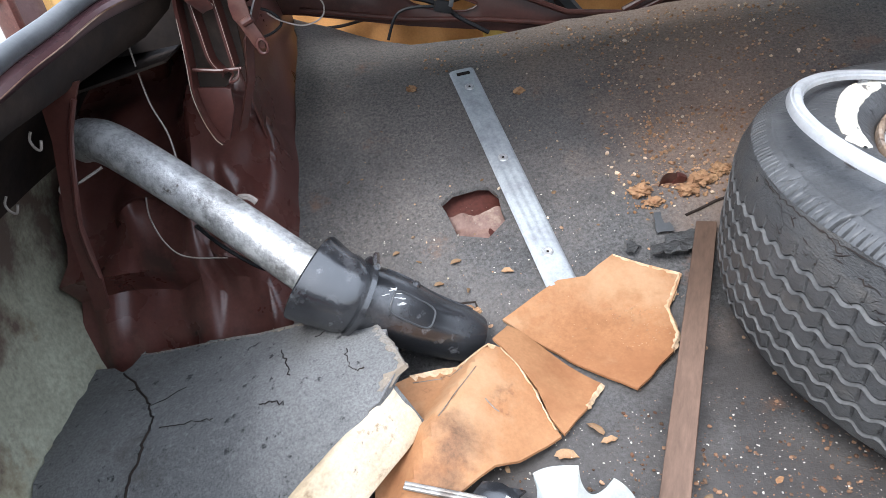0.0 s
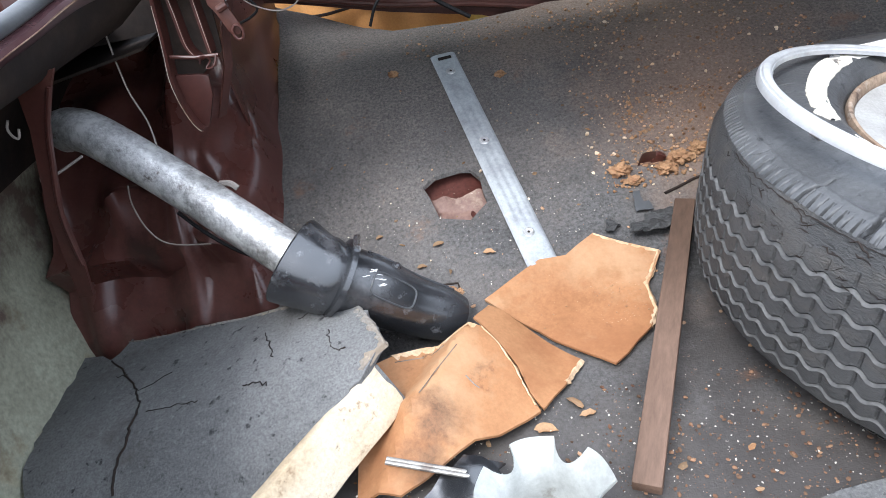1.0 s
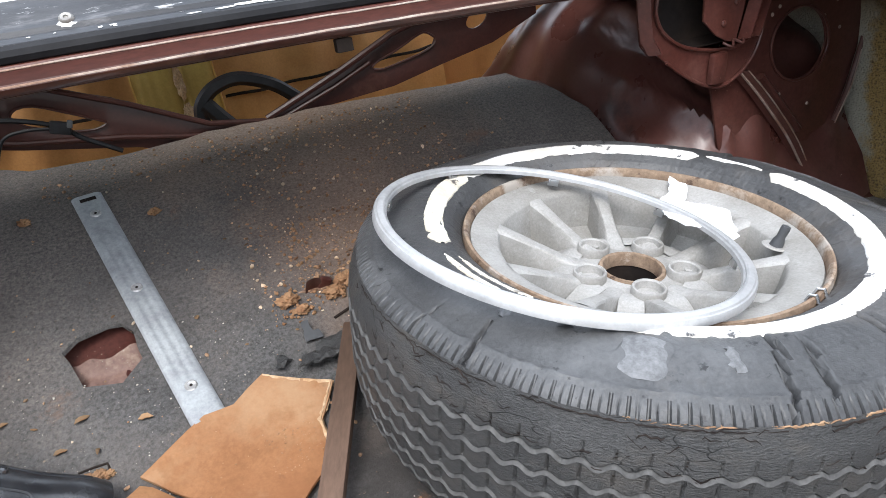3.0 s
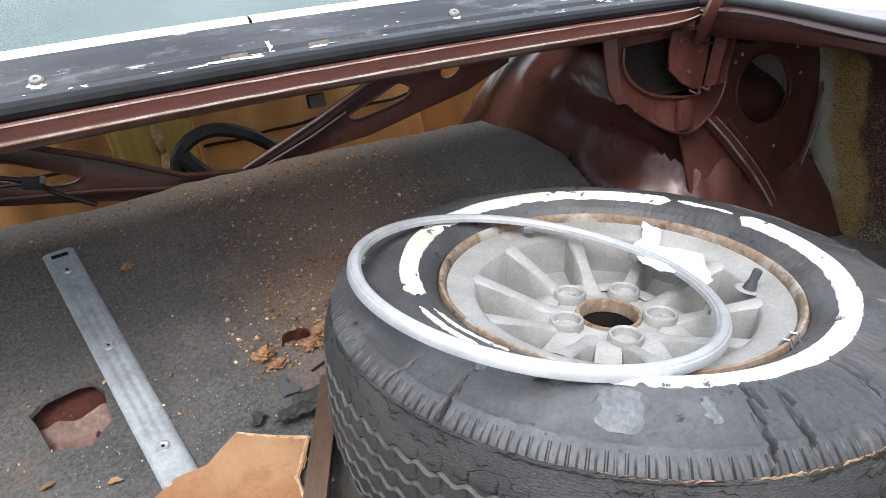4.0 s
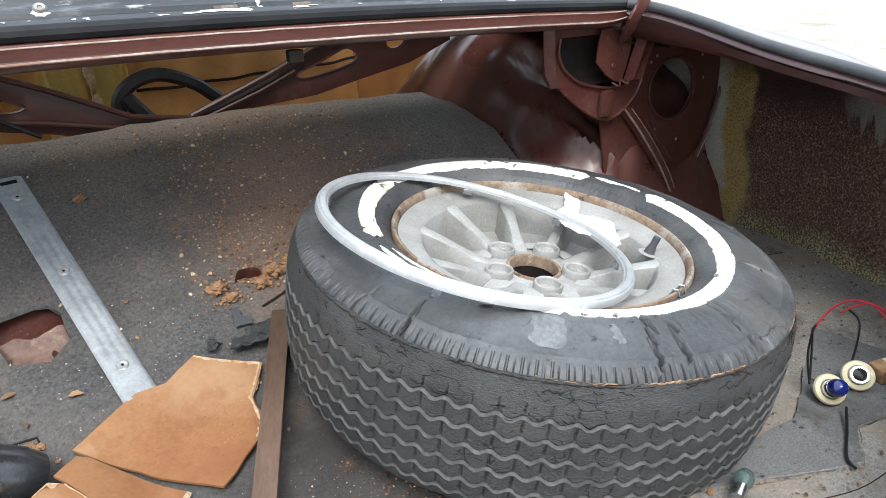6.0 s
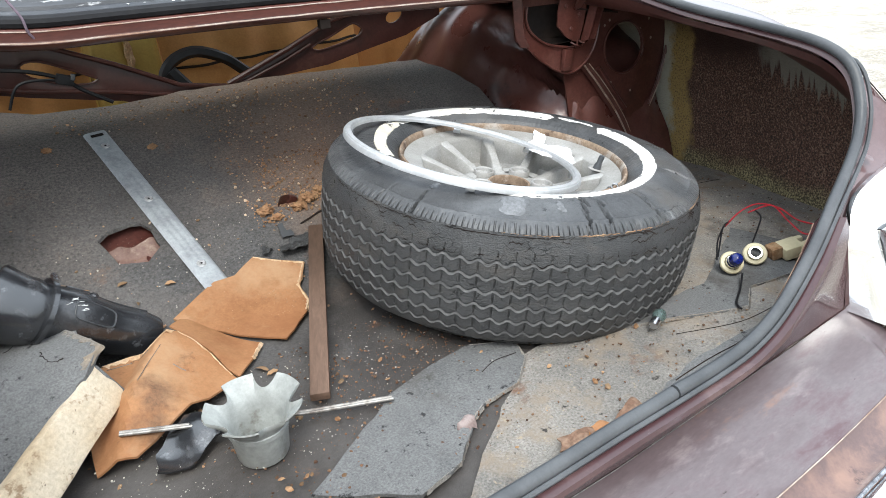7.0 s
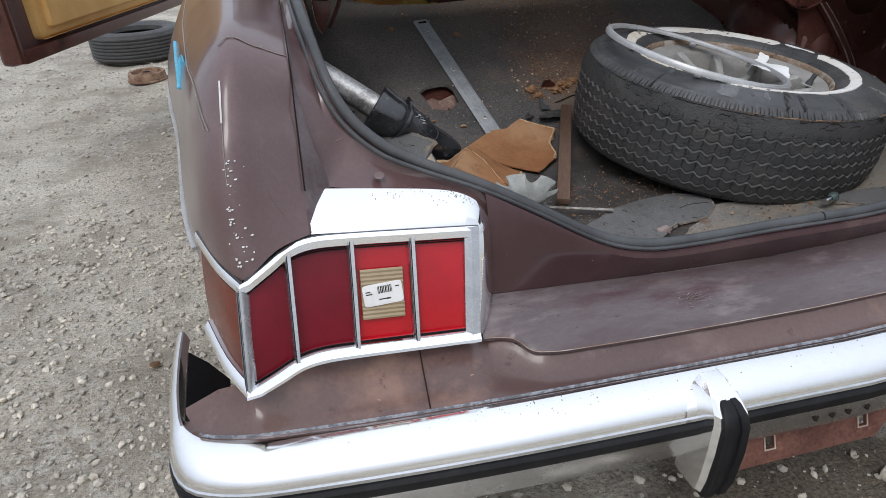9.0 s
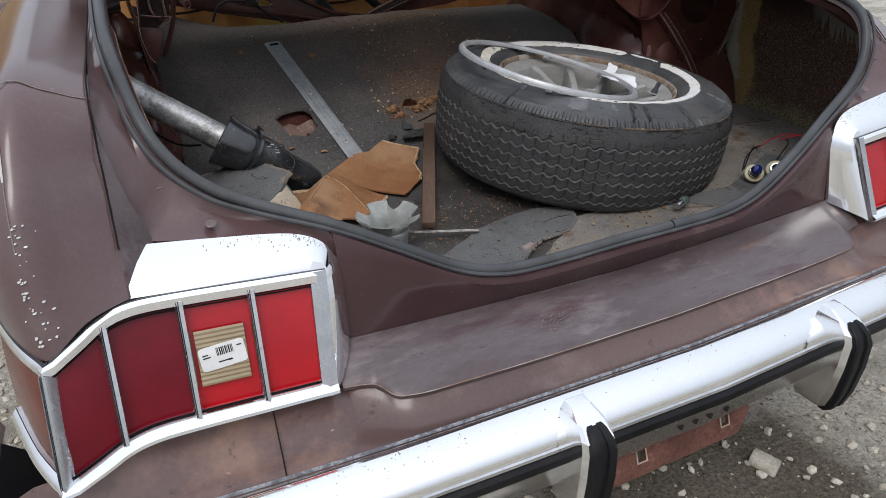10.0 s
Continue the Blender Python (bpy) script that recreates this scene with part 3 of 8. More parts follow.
def tube(pts, r, n=10, closed=False, bm=None, squash=1.0, radii=None):
    p = [Vector(q) for q in pts]
    rows, up = [], Vector((0.13, 0.21, 0.97))
    k = len(p)
    for i in range(k):
        a, b = (p[i - 1], p[(i + 1) % k]) if closed else (p[max(i - 1, 0)], p[min(i + 1, k - 1)])
        d = (b - a).normalized()
        u = (up - d * up.dot(d)).normalized()
        v = d.cross(u)
        up = u
        rr = radii[i] if radii else r
        rows.append([p[i] + rr * (math.cos(2 * math.pi * j / n) * u * squash + math.sin(2 * math.pi * j / n) * v) for j in range(n)])
    bm = bm or bmesh.new()
    start = len(bm.verts)
    loft(rows, closed=True, wrap=closed, bm=bm)
    if not closed:
        bm.verts.ensure_lookup_table()
        bm.faces.new([bm.verts[start + j] for j in range(n)])
        bm.faces.new([bm.verts[start + (k - 1) * n + j] for j in range(n)])
    return bm


def box(centre, size, m=None, bevel=0.0, bm=None, segs=2):
    bm2 = bmesh.new()
    bmesh.ops.create_cube(bm2, size=1)
    bmesh.ops.scale(bm2, vec=size, verts=bm2.verts[:])
    if bevel:
        bmesh.ops.bevel(bm2, geom=bm2.edges[:], offset=bevel, segments=segs, affect="EDGES", profile=0.6)
    if m is not None:
        bmesh.ops.transform(bm2, matrix=m, verts=bm2.verts[:])
    bmesh.ops.translate(bm2, vec=centre, verts=bm2.verts[:])
    if bm is None:
        return bm2
    me = bpy.data.meshes.new("tmp")
    bm2.to_mesh(me)
    bm2.free()
    bm.from_mesh(me)
    bpy.data.meshes.remove(me)
    return bm


def lathe(profile, n=64, bm=None, arc=1.0):
    """A profile of (radius, z) turned about the z axis."""
    rows = [[(r * math.cos(2 * math.pi * arc * j / n), r * math.sin(2 * math.pi * arc * j / n), z) for r, z in profile] for j in range(n + (arc < 1))]
    return loft(rows, wrap=arc == 1.0, bm=bm)


def ragged(poly, amp, step, seed=1, keep=()):
    rng = random.Random(seed)
    out = []
    for i, a in enumerate(poly):
        b = poly[(i + 1) % len(poly)]
        d = math.dist(a, b)
        k = max(1, int(d / step))
        for j in range(k):
            t = j / k
            x, y = a[0] + (b[0] - a[0]) * t, a[1] + (b[1] - a[1]) * t
            w = 0 if i in keep and j else amp
            out.append((x + rng.uniform(-w, w), y + rng.uniform(-w, w)))
    return out


def sheet(poly, zf, th, step=0.05, holes=()):
    """A sheet of that outline, with holes, of thickness th, laid on the height zf(x, y)."""
    bm = bmesh.new()
    for lp in (poly, *holes):
        vs = [bm.verts.new((x, y, 0)) for x, y in lp]
        for i in range(len(vs)):
            bm.edges.new((vs[i], vs[(i + 1) % len(vs)]))
    bmesh.ops.triangle_fill(bm, use_beauty=True, use_dissolve=False, edges=bm.edges[:])
    for ax in (0, 1):
        vals = [p[ax] for p in poly]
        k = math.ceil(min(vals) / step)
        while k * step < max(vals):
            co, no = [0, 0, 0], [0, 0, 0]
            co[ax], no[ax] = k * step, 1
            bmesh.ops.bisect_plane(bm, geom=bm.verts[:] + bm.edges[:] + bm.faces[:], plane_co=co, plane_no=no, dist=1e-5)
            k += 1
    for v in bm.verts:
        v.co.z = zf(v.co.x, v.co.y)
    new_geom = bmesh.ops.extrude_face_region(bm, geom=bm.faces[:])["geom"]
    bmesh.ops.translate(bm, vec=(0, 0, th), verts=[g for g in new_geom if isinstance(g, bmesh.types.BMVert)])
    return bm


def plate(poly, m, th, holes=(), bevel=0.0):
    """A flat plate of that outline in the local x, y plane of m, with holes."""
    bm = sheet(poly, lambda x, y: 0.0, th, 10.0, holes)
    if bevel:
        es = [e for e in bm.edges if len(e.link_faces) == 2 and e.calc_face_angle(0) > 1.0]
        bmesh.ops.bevel(bm, geom=es, offset=bevel, segments=2, affect="EDGES", profile=0.6)
    bmesh.ops.transform(bm, matrix=m, verts=bm.verts[:])
    return bm


def ring_pts(cx, cy, rx, ry, n=20, turn=0.0):
    c, s = math.cos(turn), math.sin(turn)
    out = []
    for i in range(n):
        a = 2 * math.pi * i / n
        x, y = rx * math.cos(a), ry * math.sin(a)
        out.append((cx + c * x - s * y, cy + s * x + c * y))
    return out


def lerp(a, b, t):
    return tuple(np.array(a) * (1 - t) + np.array(b) * t)


# ---------------------------------------------------------------- ground
def axis(parts):
    out = []
    for a, b, step in parts:
        k = max(1, int(round(abs(b - a) / step)))
        out += [a + (b - a) * i / k for i in range(k)]
    return out + [parts[-1][1]]


def ground_z(x, y):
    far = min(1.0, max(0.0, (abs(x) + abs(y) - 12) / 30))
    return (1 - far) * (0.022 * noise.noise((x * 1.3, y * 1.3, 3.1)) + 0.012 * noise.noise((x * 5, y * 5, 1.7)) + 0.006 * noise.noise((x * 17, y * 17, 9))) - 0.006


gx = axis([(-400, -60, 60), (-60, -8, 6), (-8, -3, 0.4), (-3, 1.6, 0.045), (1.6, 8, 0.4), (8, 60, 6), (60, 400, 60)])
gy = axis([(-400, -60, 60), (-60, -8, 6), (-8, -0.9, 0.4), (-0.9, 3.2, 0.045), (3.2, 9, 0.12), (9, 60, 6), (60, 400, 60)])
gv = [(x, y, ground_z(x, y)) for y in gy for x in gx]
nx = len(gx)
gf = [(j * nx + i, j * nx + i + 1, (j + 1) * nx + i + 1, (j + 1) * nx + i) for j in range(len(gy) - 1) for i in range(nx - 1)]
gme = bpy.data.meshes.new("ground")
gme.from_pydata(gv, [], gf)
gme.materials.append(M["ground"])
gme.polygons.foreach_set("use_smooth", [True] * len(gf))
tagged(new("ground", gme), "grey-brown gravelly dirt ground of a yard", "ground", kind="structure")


def pebbles(name, count, spots, size, mat, label, seed, flat=0.6, zf=ground_z, skew=2.5):
    """Many small stones or chips, in one mesh. spots: x0, x1, y0, y1, weight."""
    rng = random.Random(seed)
    bm = bmesh.new()
    bmesh.ops.create_icosphere(bm, subdivisions=1, radius=1.0)
    base = [tuple(v.co) for v in bm.verts]
    tri = [tuple(v.index for v in f.verts) for f in bm.faces]
    bm.free()
    vs, fs = [], []
    for _ in range(count):
        x0, x1, y0, y1, _w = rng.choices(spots, [s[4] for s in spots])[0]
        x, y = rng.uniform(x0, x1), rng.uniform(y0, y1)
        s = size[0] + (size[1] - size[0]) * rng.random() ** skew
        q = Euler((rng.uniform(-0.4, 0.4), rng.uniform(-0.4, 0.4), rng.uniform(0, 6.3))).to_matrix()
        k = len(vs)
        z = zf(x, y)
        for b in base:
            v = Vector(b) * s * rng.uniform(0.72, 1.2)
            v.y *= 0.75
            v.z *= flat
            v = q @ v
            vs.append((x + v.x, y + v.y, z + v.z + s * flat * 0.55))
        fs += [tuple(k + i for i in f) for f in tri]
    me = bpy.data.meshes.new(name)
    me.from_pydata(vs, [], fs)
    me.materials.append(M[mat])
    return tagged(new(name, me), label, "debris", kind="stuff")


pebbles("gravel", 22000, [(-3.2, -0.6, 0.2, 5.5, 3), (-1.6, -0.8, -0.4, 1.8, 2), (-0.9, 1.3, -0.7, 0.5, .8)], (0.0018, 0.013), "stone", "loose grey gravel on the dirt", 5, skew=5.5)


# ---------------------------------------------------------------- the car
car = thing("car", "old maroon sedan with its boot lid gone and faded paint", "car")


def prof(y):
    return float(np.interp(y, [-1, 0.70, 0.76, 0.827, 0.97, 1.18, 1.34, 2.5], [0.445, 0.445, 0.46, 0.495, 0.575, 0.685, 0.722, 0.73]))


def bed(x, y):
    """The height of the boot's lined floor."""
    s = sum(prof(y + d) for d in (-0.05, -0.025, 0, 0.025, 0.05)) / 5
    return s


def both(fn):
    for sg in (-1, 1):
        fn(sg)


# floor pan under the lining
def pan_edge(y, sg):
    ys, xs = ([.12, .34, .48, .68, .95, 1.6], [.70, .765, .78, .80, .825, .84]) if sg < 0 else ([.12, .34, .48, .68, .95, 1.6], [.70, .86, .89, .935, .955, .96])
    return float(np.interp(y, ys, xs))


rows = [[(x, y, bed(x, y) - 0.03 + 0.004 * math.sin(x * 40)) for x in np.linspace(-pan_edge(y, -1), pan_edge(y, 1), 60)] for y in np.linspace(0.15, 1.285, 40)]
part("boot_floor", thicken(loft(rows), 0.004), "paint_gloss", car, "maroon painted boot floor under the lining")

# side shells: fender top, crest, shoulder, widest line, lower side
EDGE = [(-.668, .137, .644), (-.667, .158, .674), (-.665, .185, .714), (-.663, .218, .764), (-.661, .260, .822), (-.659, .42, .846), (-.657, .8, .868), (-.655, 1.4, .89)]
CREST = [(-.748, .10, .618), (-.7475, .116, .668), (-.746, .136, .724), (-.742, .172, .780), (-.737, .250, .843), (-.742, .42, .862), (-.752, .8, .885), (-.765, 1.5, .90)]
SHOULDER = [(-.778, .14, .625), (-.780, .15, .662), (-.782, .168, .70), (-.784, .205, .735), (-.790, .275, .768), (-.815, .45, .765), (-.855, .85, .775), (-.88, 1.6, .79)]
WIDE = [(-.782, .16, .56), (-.795, .19, .573), (-.806, .22, .585), (-.819, .27, .597), (-.833, .36, .607), (-.858, .6, .617), (-.905, .95, .635), (-.935, 1.6, .64)]
LOW = [(-.772, .17, .47), (-.782, .2, .47), (-.79, .24, .467), (-.803, .31, .464), (-.817, .42, .46), (-.842, .65, .45), (-.865, 1.0, .45), (-.88, 1.6, .45)]
SILL = [(-.745, .2, .38), (-.752, .23, .37), (-.762, .28, .355), (-.774, .36, .34), (-.785, .47, .33), (-.80, .68, .32), (-.82, 1.0, .30), (-.835, 1.6, .28)]
EDGE_R = [(-.668, .135, .644), (-.664, .20, .69), (-.659, .25, .738), (-.657, .30, .778), (-.657, .36, .805), (-.656, .6, .838), (-.655, .9, .86), (-.655, 1.3, .88)]
CREST_R = [(-.748, .10, .618), (-.75, .18, .655), (-.753, .28, .70), (-.757, .37, .752), (-.763, .55, .815), (-.77, .8, .85), (-.775, 1.1, .868), (-.78, 1.5, .88)]
# the right side bulges further, as the boot inside it does
SHOULDER_R = [(-.778, .14, .625), (-.80, .2, .645), (-.84, .3, .68), (-.868, .4, .733), (-.915, .6, .80), (-.95, .85, .832), (-.96, 1.2, .845), (-.965, 1.6, .845)]
WIDE_R = [(-.782, .16, .56), (-.83, .22, .575), (-.885, .32, .60), (-.92, .45, .63), (-.965, .65, .65), (-.985, .9, .66), (-.995, 1.25, .66), (-1.0, 1.6, .66)]
LOW_R = [(-.772, .17, .47), (-.84, .23, .46), (-.90, .34, .45), (-.93, .48, .45), (-.975, .68, .44), (-.99, .95, .44), (-1.0, 1.3, .44), (-1.0, 1.6, .44)]
SILL_R = [(-.745, .2, .38), (-.80, .25, .36), (-.86, .35, .34), (-.88, .5, .33), (-.92, .7, .32), (-.94, .95, .30), (-.95, 1.3, .28), (-.95, 1.6, .28)]


def shell_rows(sg, inset=0.0, first=0, k0=0, k1=99):
    curves = [spline(c, 14) for c in ((EDGE, CREST, SHOULDER, WIDE, LOW, SILL) if sg < 0 else (EDGE_R, CREST_R, SHOULDER_R, WIDE_R, LOW_R, SILL_R))]
    rows = []
    for i in range(first, len(curves[0])):
        e, c, s, w, l, b = (q[i] for q in curves)
        mid = (e + c) / 2 + np.array([0, 0, 0.008])
        line = spline([e, mid, c, s, w, l, b], 4)
        rows.append([(sg * -(q[0] + inset * min(1, k / 10)), q[1] + .9 * inset, q[2] - inset * 0.35 * (1 - k / len(line))) for k, q in enumerate(line) if k0 <= k <= k1])
    return rows


def side_shell(sg):
    part("quarter_panel", thicken(loft(shell_rows(sg)), 0.003), "paint", car, "faded maroon rear quarter panel with scratched crest")
    if sg > 0:
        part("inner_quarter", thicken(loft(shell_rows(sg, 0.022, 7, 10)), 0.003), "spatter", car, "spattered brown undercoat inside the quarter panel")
        part("inner_crest", thicken(loft(shell_rows(sg, 0.022, 7, 3, 10)), 0.003), "brace_red", car, "dark maroon underside of the fender top")
    else:
        part("inner_quarter", thicken(loft(shell_rows(sg, 0.022, 7, 8, 14)), 0.003), "dark", car, "black upper inside of the quarter panel")
        part("inner_quarter", thicken(loft(shell_rows(sg, 0.022, 7, 14)), 0.003), "olive", car, "olive primer inside the quarter panel")


both(side_shell)

# the opening's rim: from the rear middle round the corner and forward
REAR_RIM = [(0, .149, .537), (-.157, .149, .536), (-.229, .15, .544), (-.29, .155, .566), (-.367, .174, .608), (-.438, .2, .643), (-.509, .223, .672),
            (-.557, .239, .697), (-.595, .256, .733), (-.617, .282, .775)]
LEFT_RIM = REAR_RIM + [(-.629, .35, .823), (-.635, .45, .858), (-.634, .6, .888), (-.632, .68, .900), (-.621, .755, .915), (-.598, .80, .922), (-.566, .83, .928)]
RIGHT_RIM = REAR_RIM[:4] + [(-.375, .172, .606), (-.455, .196, .640), (-.530, .219, .670), (-.576, .236, .698), (-.605, .256, .738), (-.617, .285, .782)] + [(-.624, .34, .808), (-.631, .45, .826), (-.633, .581, .846), (-.632, .70, .872), (-.622, .775, .888), (-.60, .815, .893)]
rim_left = [np.array(q) for q in spline(LEFT_RIM, 5)]
rim_right = [np.array(q) for q in spline(RIGHT_RIM, 5)]


def deck_y(x):
    return 0.799 + 0.07 * x * x


def deck_z(x):
    return 0.917 - 0.035 * x * x - 0.014 * x + 0.8 * max(0.0, -x - 0.31) ** 2


full_rim = [q * np.array([-1, 1, 1]) for q in rim_right[::-1]] + rim_left[1:]

# weatherstrip round the opening, cut open beside the middle
cut = [q for q in full_rim]
cut = [q for i, q in enumerate(cut) if not 0.06 < q[0] < 0.11]
slit = lambda x: np.array([x, .149, .537])
part("weatherstrip", tube([q + np.array([0, 0, 0.0075]) for q in [slit(.0835)] + [q for q in cut if q[0] < 0.0835]], 0.0078, 12, squash=0.95), "rubber", car, "weathered grey rubber seal round the boot opening")
part("weatherstrip", tube([q + np.array([0, 0, 0.0075]) for q in [q for q in cut if q[0] > 0.0865] + [slit(.0865)]], 0.0078, 12, squash=0.95), "rubber", car, "weathered grey rubber seal round the boot opening")

part("seal_lip", tube([q + np.array([0.011 * np.sign(q[0]) * min(1, max(0, abs(q[0]) - .4) / 0.15), -0.0095 if q[1] < 0.3 else 0, 0.004]) for q in full_rim], 0.0030, 8), "rubber", car, "thin outer lip of the rubber seal")
# inner lip under the seal, worn at its edge
rows = []
for q in full_rim:
    thin = .45 if q[0] > .45 else 1.0
    inn = np.array([-0.012 * thin * np.sign(q[0]) * min(1, abs(q[0]) / 0.5), (0.012 if q[1] < 0.4 else (0 if q[1] < 0.7 else -0.008)) * thin, 0])
    rows.append([q, q + inn * 0.6 + np.array([0, 0, -0.004]), q + inn * (0.7 if q[0] < -.6 and q[1] > .5 else 1.0) + np.array([0, 0, -0.008 if abs(q[0]) > .6 and q[1] > .5 else -0.014 * thin])])
part("rim_flange", thicken(loft(rows), 0.002), "paint_panel", car, "dusty maroon lip of the boot opening")
part("rust_edge", tube([q + np.array([-0.012 * np.sign(q[0]) * min(1, abs(q[0]) / 0.5), 0.012 if q[1] < 0.4 else 0.0, -0.014]) * (0.62 if q[0] < -.6 and q[1] > .5 else 1.0) for q in full_rim if q[0] < .45], 0.0009, 6), "rust", car, "thin rusty edge of the boot opening")

# rear panel between the seal and the ledge, and beside the lamps
def panel_foot(x):
    a = abs(x)
    if a < 0.445:
        return (x, 0.147, float(np.interp(a, [0, .15, .33, .44], [.490, .494, .503, .509])))
    return (x, float(np.interp(a, [.445, .5, .665], [.17, .19, .206])), float(np.interp(a, [.445, .47, .5, .665], [.60, .632, .652, .671])))


rows = []
for q in full_rim:
    if abs(q[0]) > 0.452:
        continue
    f = np.array(panel_foot(max(-.444, min(.444, q[0]))))
    out = np.array([0, -0.022, 0.002]) if abs(q[0]) < 0.58 else np.array([0.02 * np.sign(q[0]), -0.012, 0.002])
    a = q + out
    rows.append([q, a, a + (f - a) * 0.12 + np.array([0, -0.004, 0]), a * 0.5 + f * 0.5 + np.array([0, -0.002, 0]), f])
part("rear_panel", thicken(loft(rows), 0.003), "paint_panel", car, "glossy maroon rear panel below the boot opening")


SEAM = [(-.666, .165, .686), (-.664, .20, .738), (-.6605, .262, .824), (-.6585, .42, .846), (-.657, .6, .858), (-.6565, .85, .871)]
SEAM_R = [(-.664, .20, .69), (-.659, .25, .738), (-.657, .30, .778), (-.657, .36, .805), (-.656, .6, .838), (-.655, .85, .857)]


def gutter(sg):
    """The painted channel outside the seal, from above the lamp round to the front corner."""
    rim = rim_left if sg < 0 else rim_right
    OUT = [(-.440, .165, .60), (-.452, .172, .630), (-.50, .19, .652), (-.58, .199, .662), (-.64, .205, .671), (-.662, .213, .688), (-.660, .24, .73), (-.657, .31, .785), (-.6565, .42, .815), (-.656, .58, .836), (-.6555, .72, .848), (-.655, .85, .857)]
    if sg < 0:
        OUT = OUT[:4] + [(-.645, .205, .674), (-.664, .203, .735), (-.661, .240, .79), (-.6595, .29, .825), (-.659, .42, .843), (-.658, .58, .855), (-.6575, .72, .863), (-.657, .85, .87)]
    KEY = [.41, .438, .509, .557, .595, .610, .617, .629, .635, .634, .632, .61]
    side = [q for q in rim if abs(q[0]) > 0.40]
    # stations along the rim that answer the outer points
    idx = []
    for n, kx in enumerate(KEY):
        ref = OUT[n]
        best = min(range(len(side)), key=lambda i: abs(abs(side[i][0]) - kx) + (abs(side[i][1] - ref[1] - 0.03) if n > 5 else 0))
        idx.append(best)
    idx[-1] = len(side) - 1
    idx = sorted(idx)
    outer = []
    for i in range(len(side)):
        outer.append(np.array([np.interp(i, idx, [o[k] for o in OUT]) for k in range(3)]))
    rows = []
    for q, o in zip(side, outer):
        d = o - q
        lip = q + d * 0.18 + np.array([0, 0, 0.003])
        m1 = q + d * 0.34 + np.array([0, 0.004, -0.006])
        m2 = q + d * 0.75 + np.array([0, 0.002, -0.006])
        rows.append([(sg * -p[0], p[1], p[2]) for p in (q, lip, m1, m2, o)])
    part("gutter", thicken(loft(rows), 0.003), "paint", car, "maroon channel beside the boot opening")
    part("liner", loft([[(p[0] - sg * .003, p[1] + .008, p[2] - .013) for p in r[1:]] for r in rows]), "brace_red" if sg > 0 else "dark", car, "dark underside of the channel")
    part("seam", tube([(sg * -x, y - .001, z + .002) for x, y, z in spline(SEAM if sg < 0 else SEAM_R, 5)], 0.0009, 5), "dark", car, "dark seam along the fender")
    part("bead", tube([(sg * -x, y, z) for x, y, z in spline([(-.655, .262, .748), (-.652, .252, .728), (-.640, .246, .716), (-.615, .246, .716), (-.600, .250, .722)], 5)], 0.0022, 6), "paint", car, "pressed bead in the channel")
    part("dimple", lathe([(.0, .0), (.003, .0002), (.005, .0006), (.0065, .0)], 18), "paint", car).matrix_local = pose(sg * .57, .212, .676, 30, 0, 0)



both(gutter)
WALL_TOP = [EDGE[0], EDGE[1], EDGE[2], EDGE[3], EDGE[4], (-.660, .33, .834)]
WALL_FOOT = [(-.636, .204, .664), (-.636, .206, .672), (-.640, .207, .695), (-.650, .210, .735), (-.6620, .246, .795), (-.6602, .315, .825)]
part("fender_wall", thicken(loft([[tuple(np.array(a) * (1 - k) + np.array(b) * k) for k in (0, .35, .7, 1)] for a, b in zip(spline(WALL_TOP, 4), spline(WALL_FOOT, 4))]), .002), "paint_dust", car, "grimy inner wall of the fender's tail")


def corner_gusset(sg):
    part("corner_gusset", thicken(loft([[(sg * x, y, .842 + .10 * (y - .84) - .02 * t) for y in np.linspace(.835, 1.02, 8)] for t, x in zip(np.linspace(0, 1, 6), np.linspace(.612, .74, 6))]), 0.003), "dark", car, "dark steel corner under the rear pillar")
    # near-black plate: the corner's shade is put into its colour
    part("corner_plate", plate([(sg * .575, .85), (sg * (.575 if sg > 0 else .54), .893 if sg > 0 else .945), (sg * .66, .893 if sg > 0 else .93), (sg * .70, .862), (sg * .70, .845)], Matrix(((1, 0, 0, 0), (0, 0, 1, .878), (0, 1, 0, 0), (0, 0, 0, 1))), .003), "dark", car, "steel in the corner below the window, coloured dark for its shade")


both(corner_gusset)

# ledge and lower valance down to the bumper
LEDGE = [(-.468, .094, .480), (-.445, .089, .480), (-.428, .082, .478), (-.414, .060, .474), (-.395, .052, .4735), (-.355, .047, .473), (-.2, .040, .473), (0, .037, .472)]
led = spline(LEDGE, 5)
led = led + [q * np.array([-1, 1, 1]) for q in led[::-1][1:]]
rows = []
for q in led:
    f = np.array(panel_foot(max(-0.44, min(0.44, q[0]))))
    f[0] = q[0]
    f[1] -= 0.001
    lip = q + np.array([0, .0006, -.0065])
    rows.append([f, f * 0.7 + q * 0.3 + np.array([0, 0, 0.002]), f * 0.3 + q * 0.7 + np.array([0, 0, 0.0022]), f * .06 + q * .94 + np.array([0, 0, .001]), q + np.array([0, 0, -.001]), lip])
part("ledge", thicken(loft(rows), 0.002), "paint_dust", car, "dusty maroon ledge with a white scuff")


def bumper_back(x):
    return float(np.interp(abs(x), [0, .43, .70, .80, .84], [-.012, .002, .02, .034, .055]))


rows = []
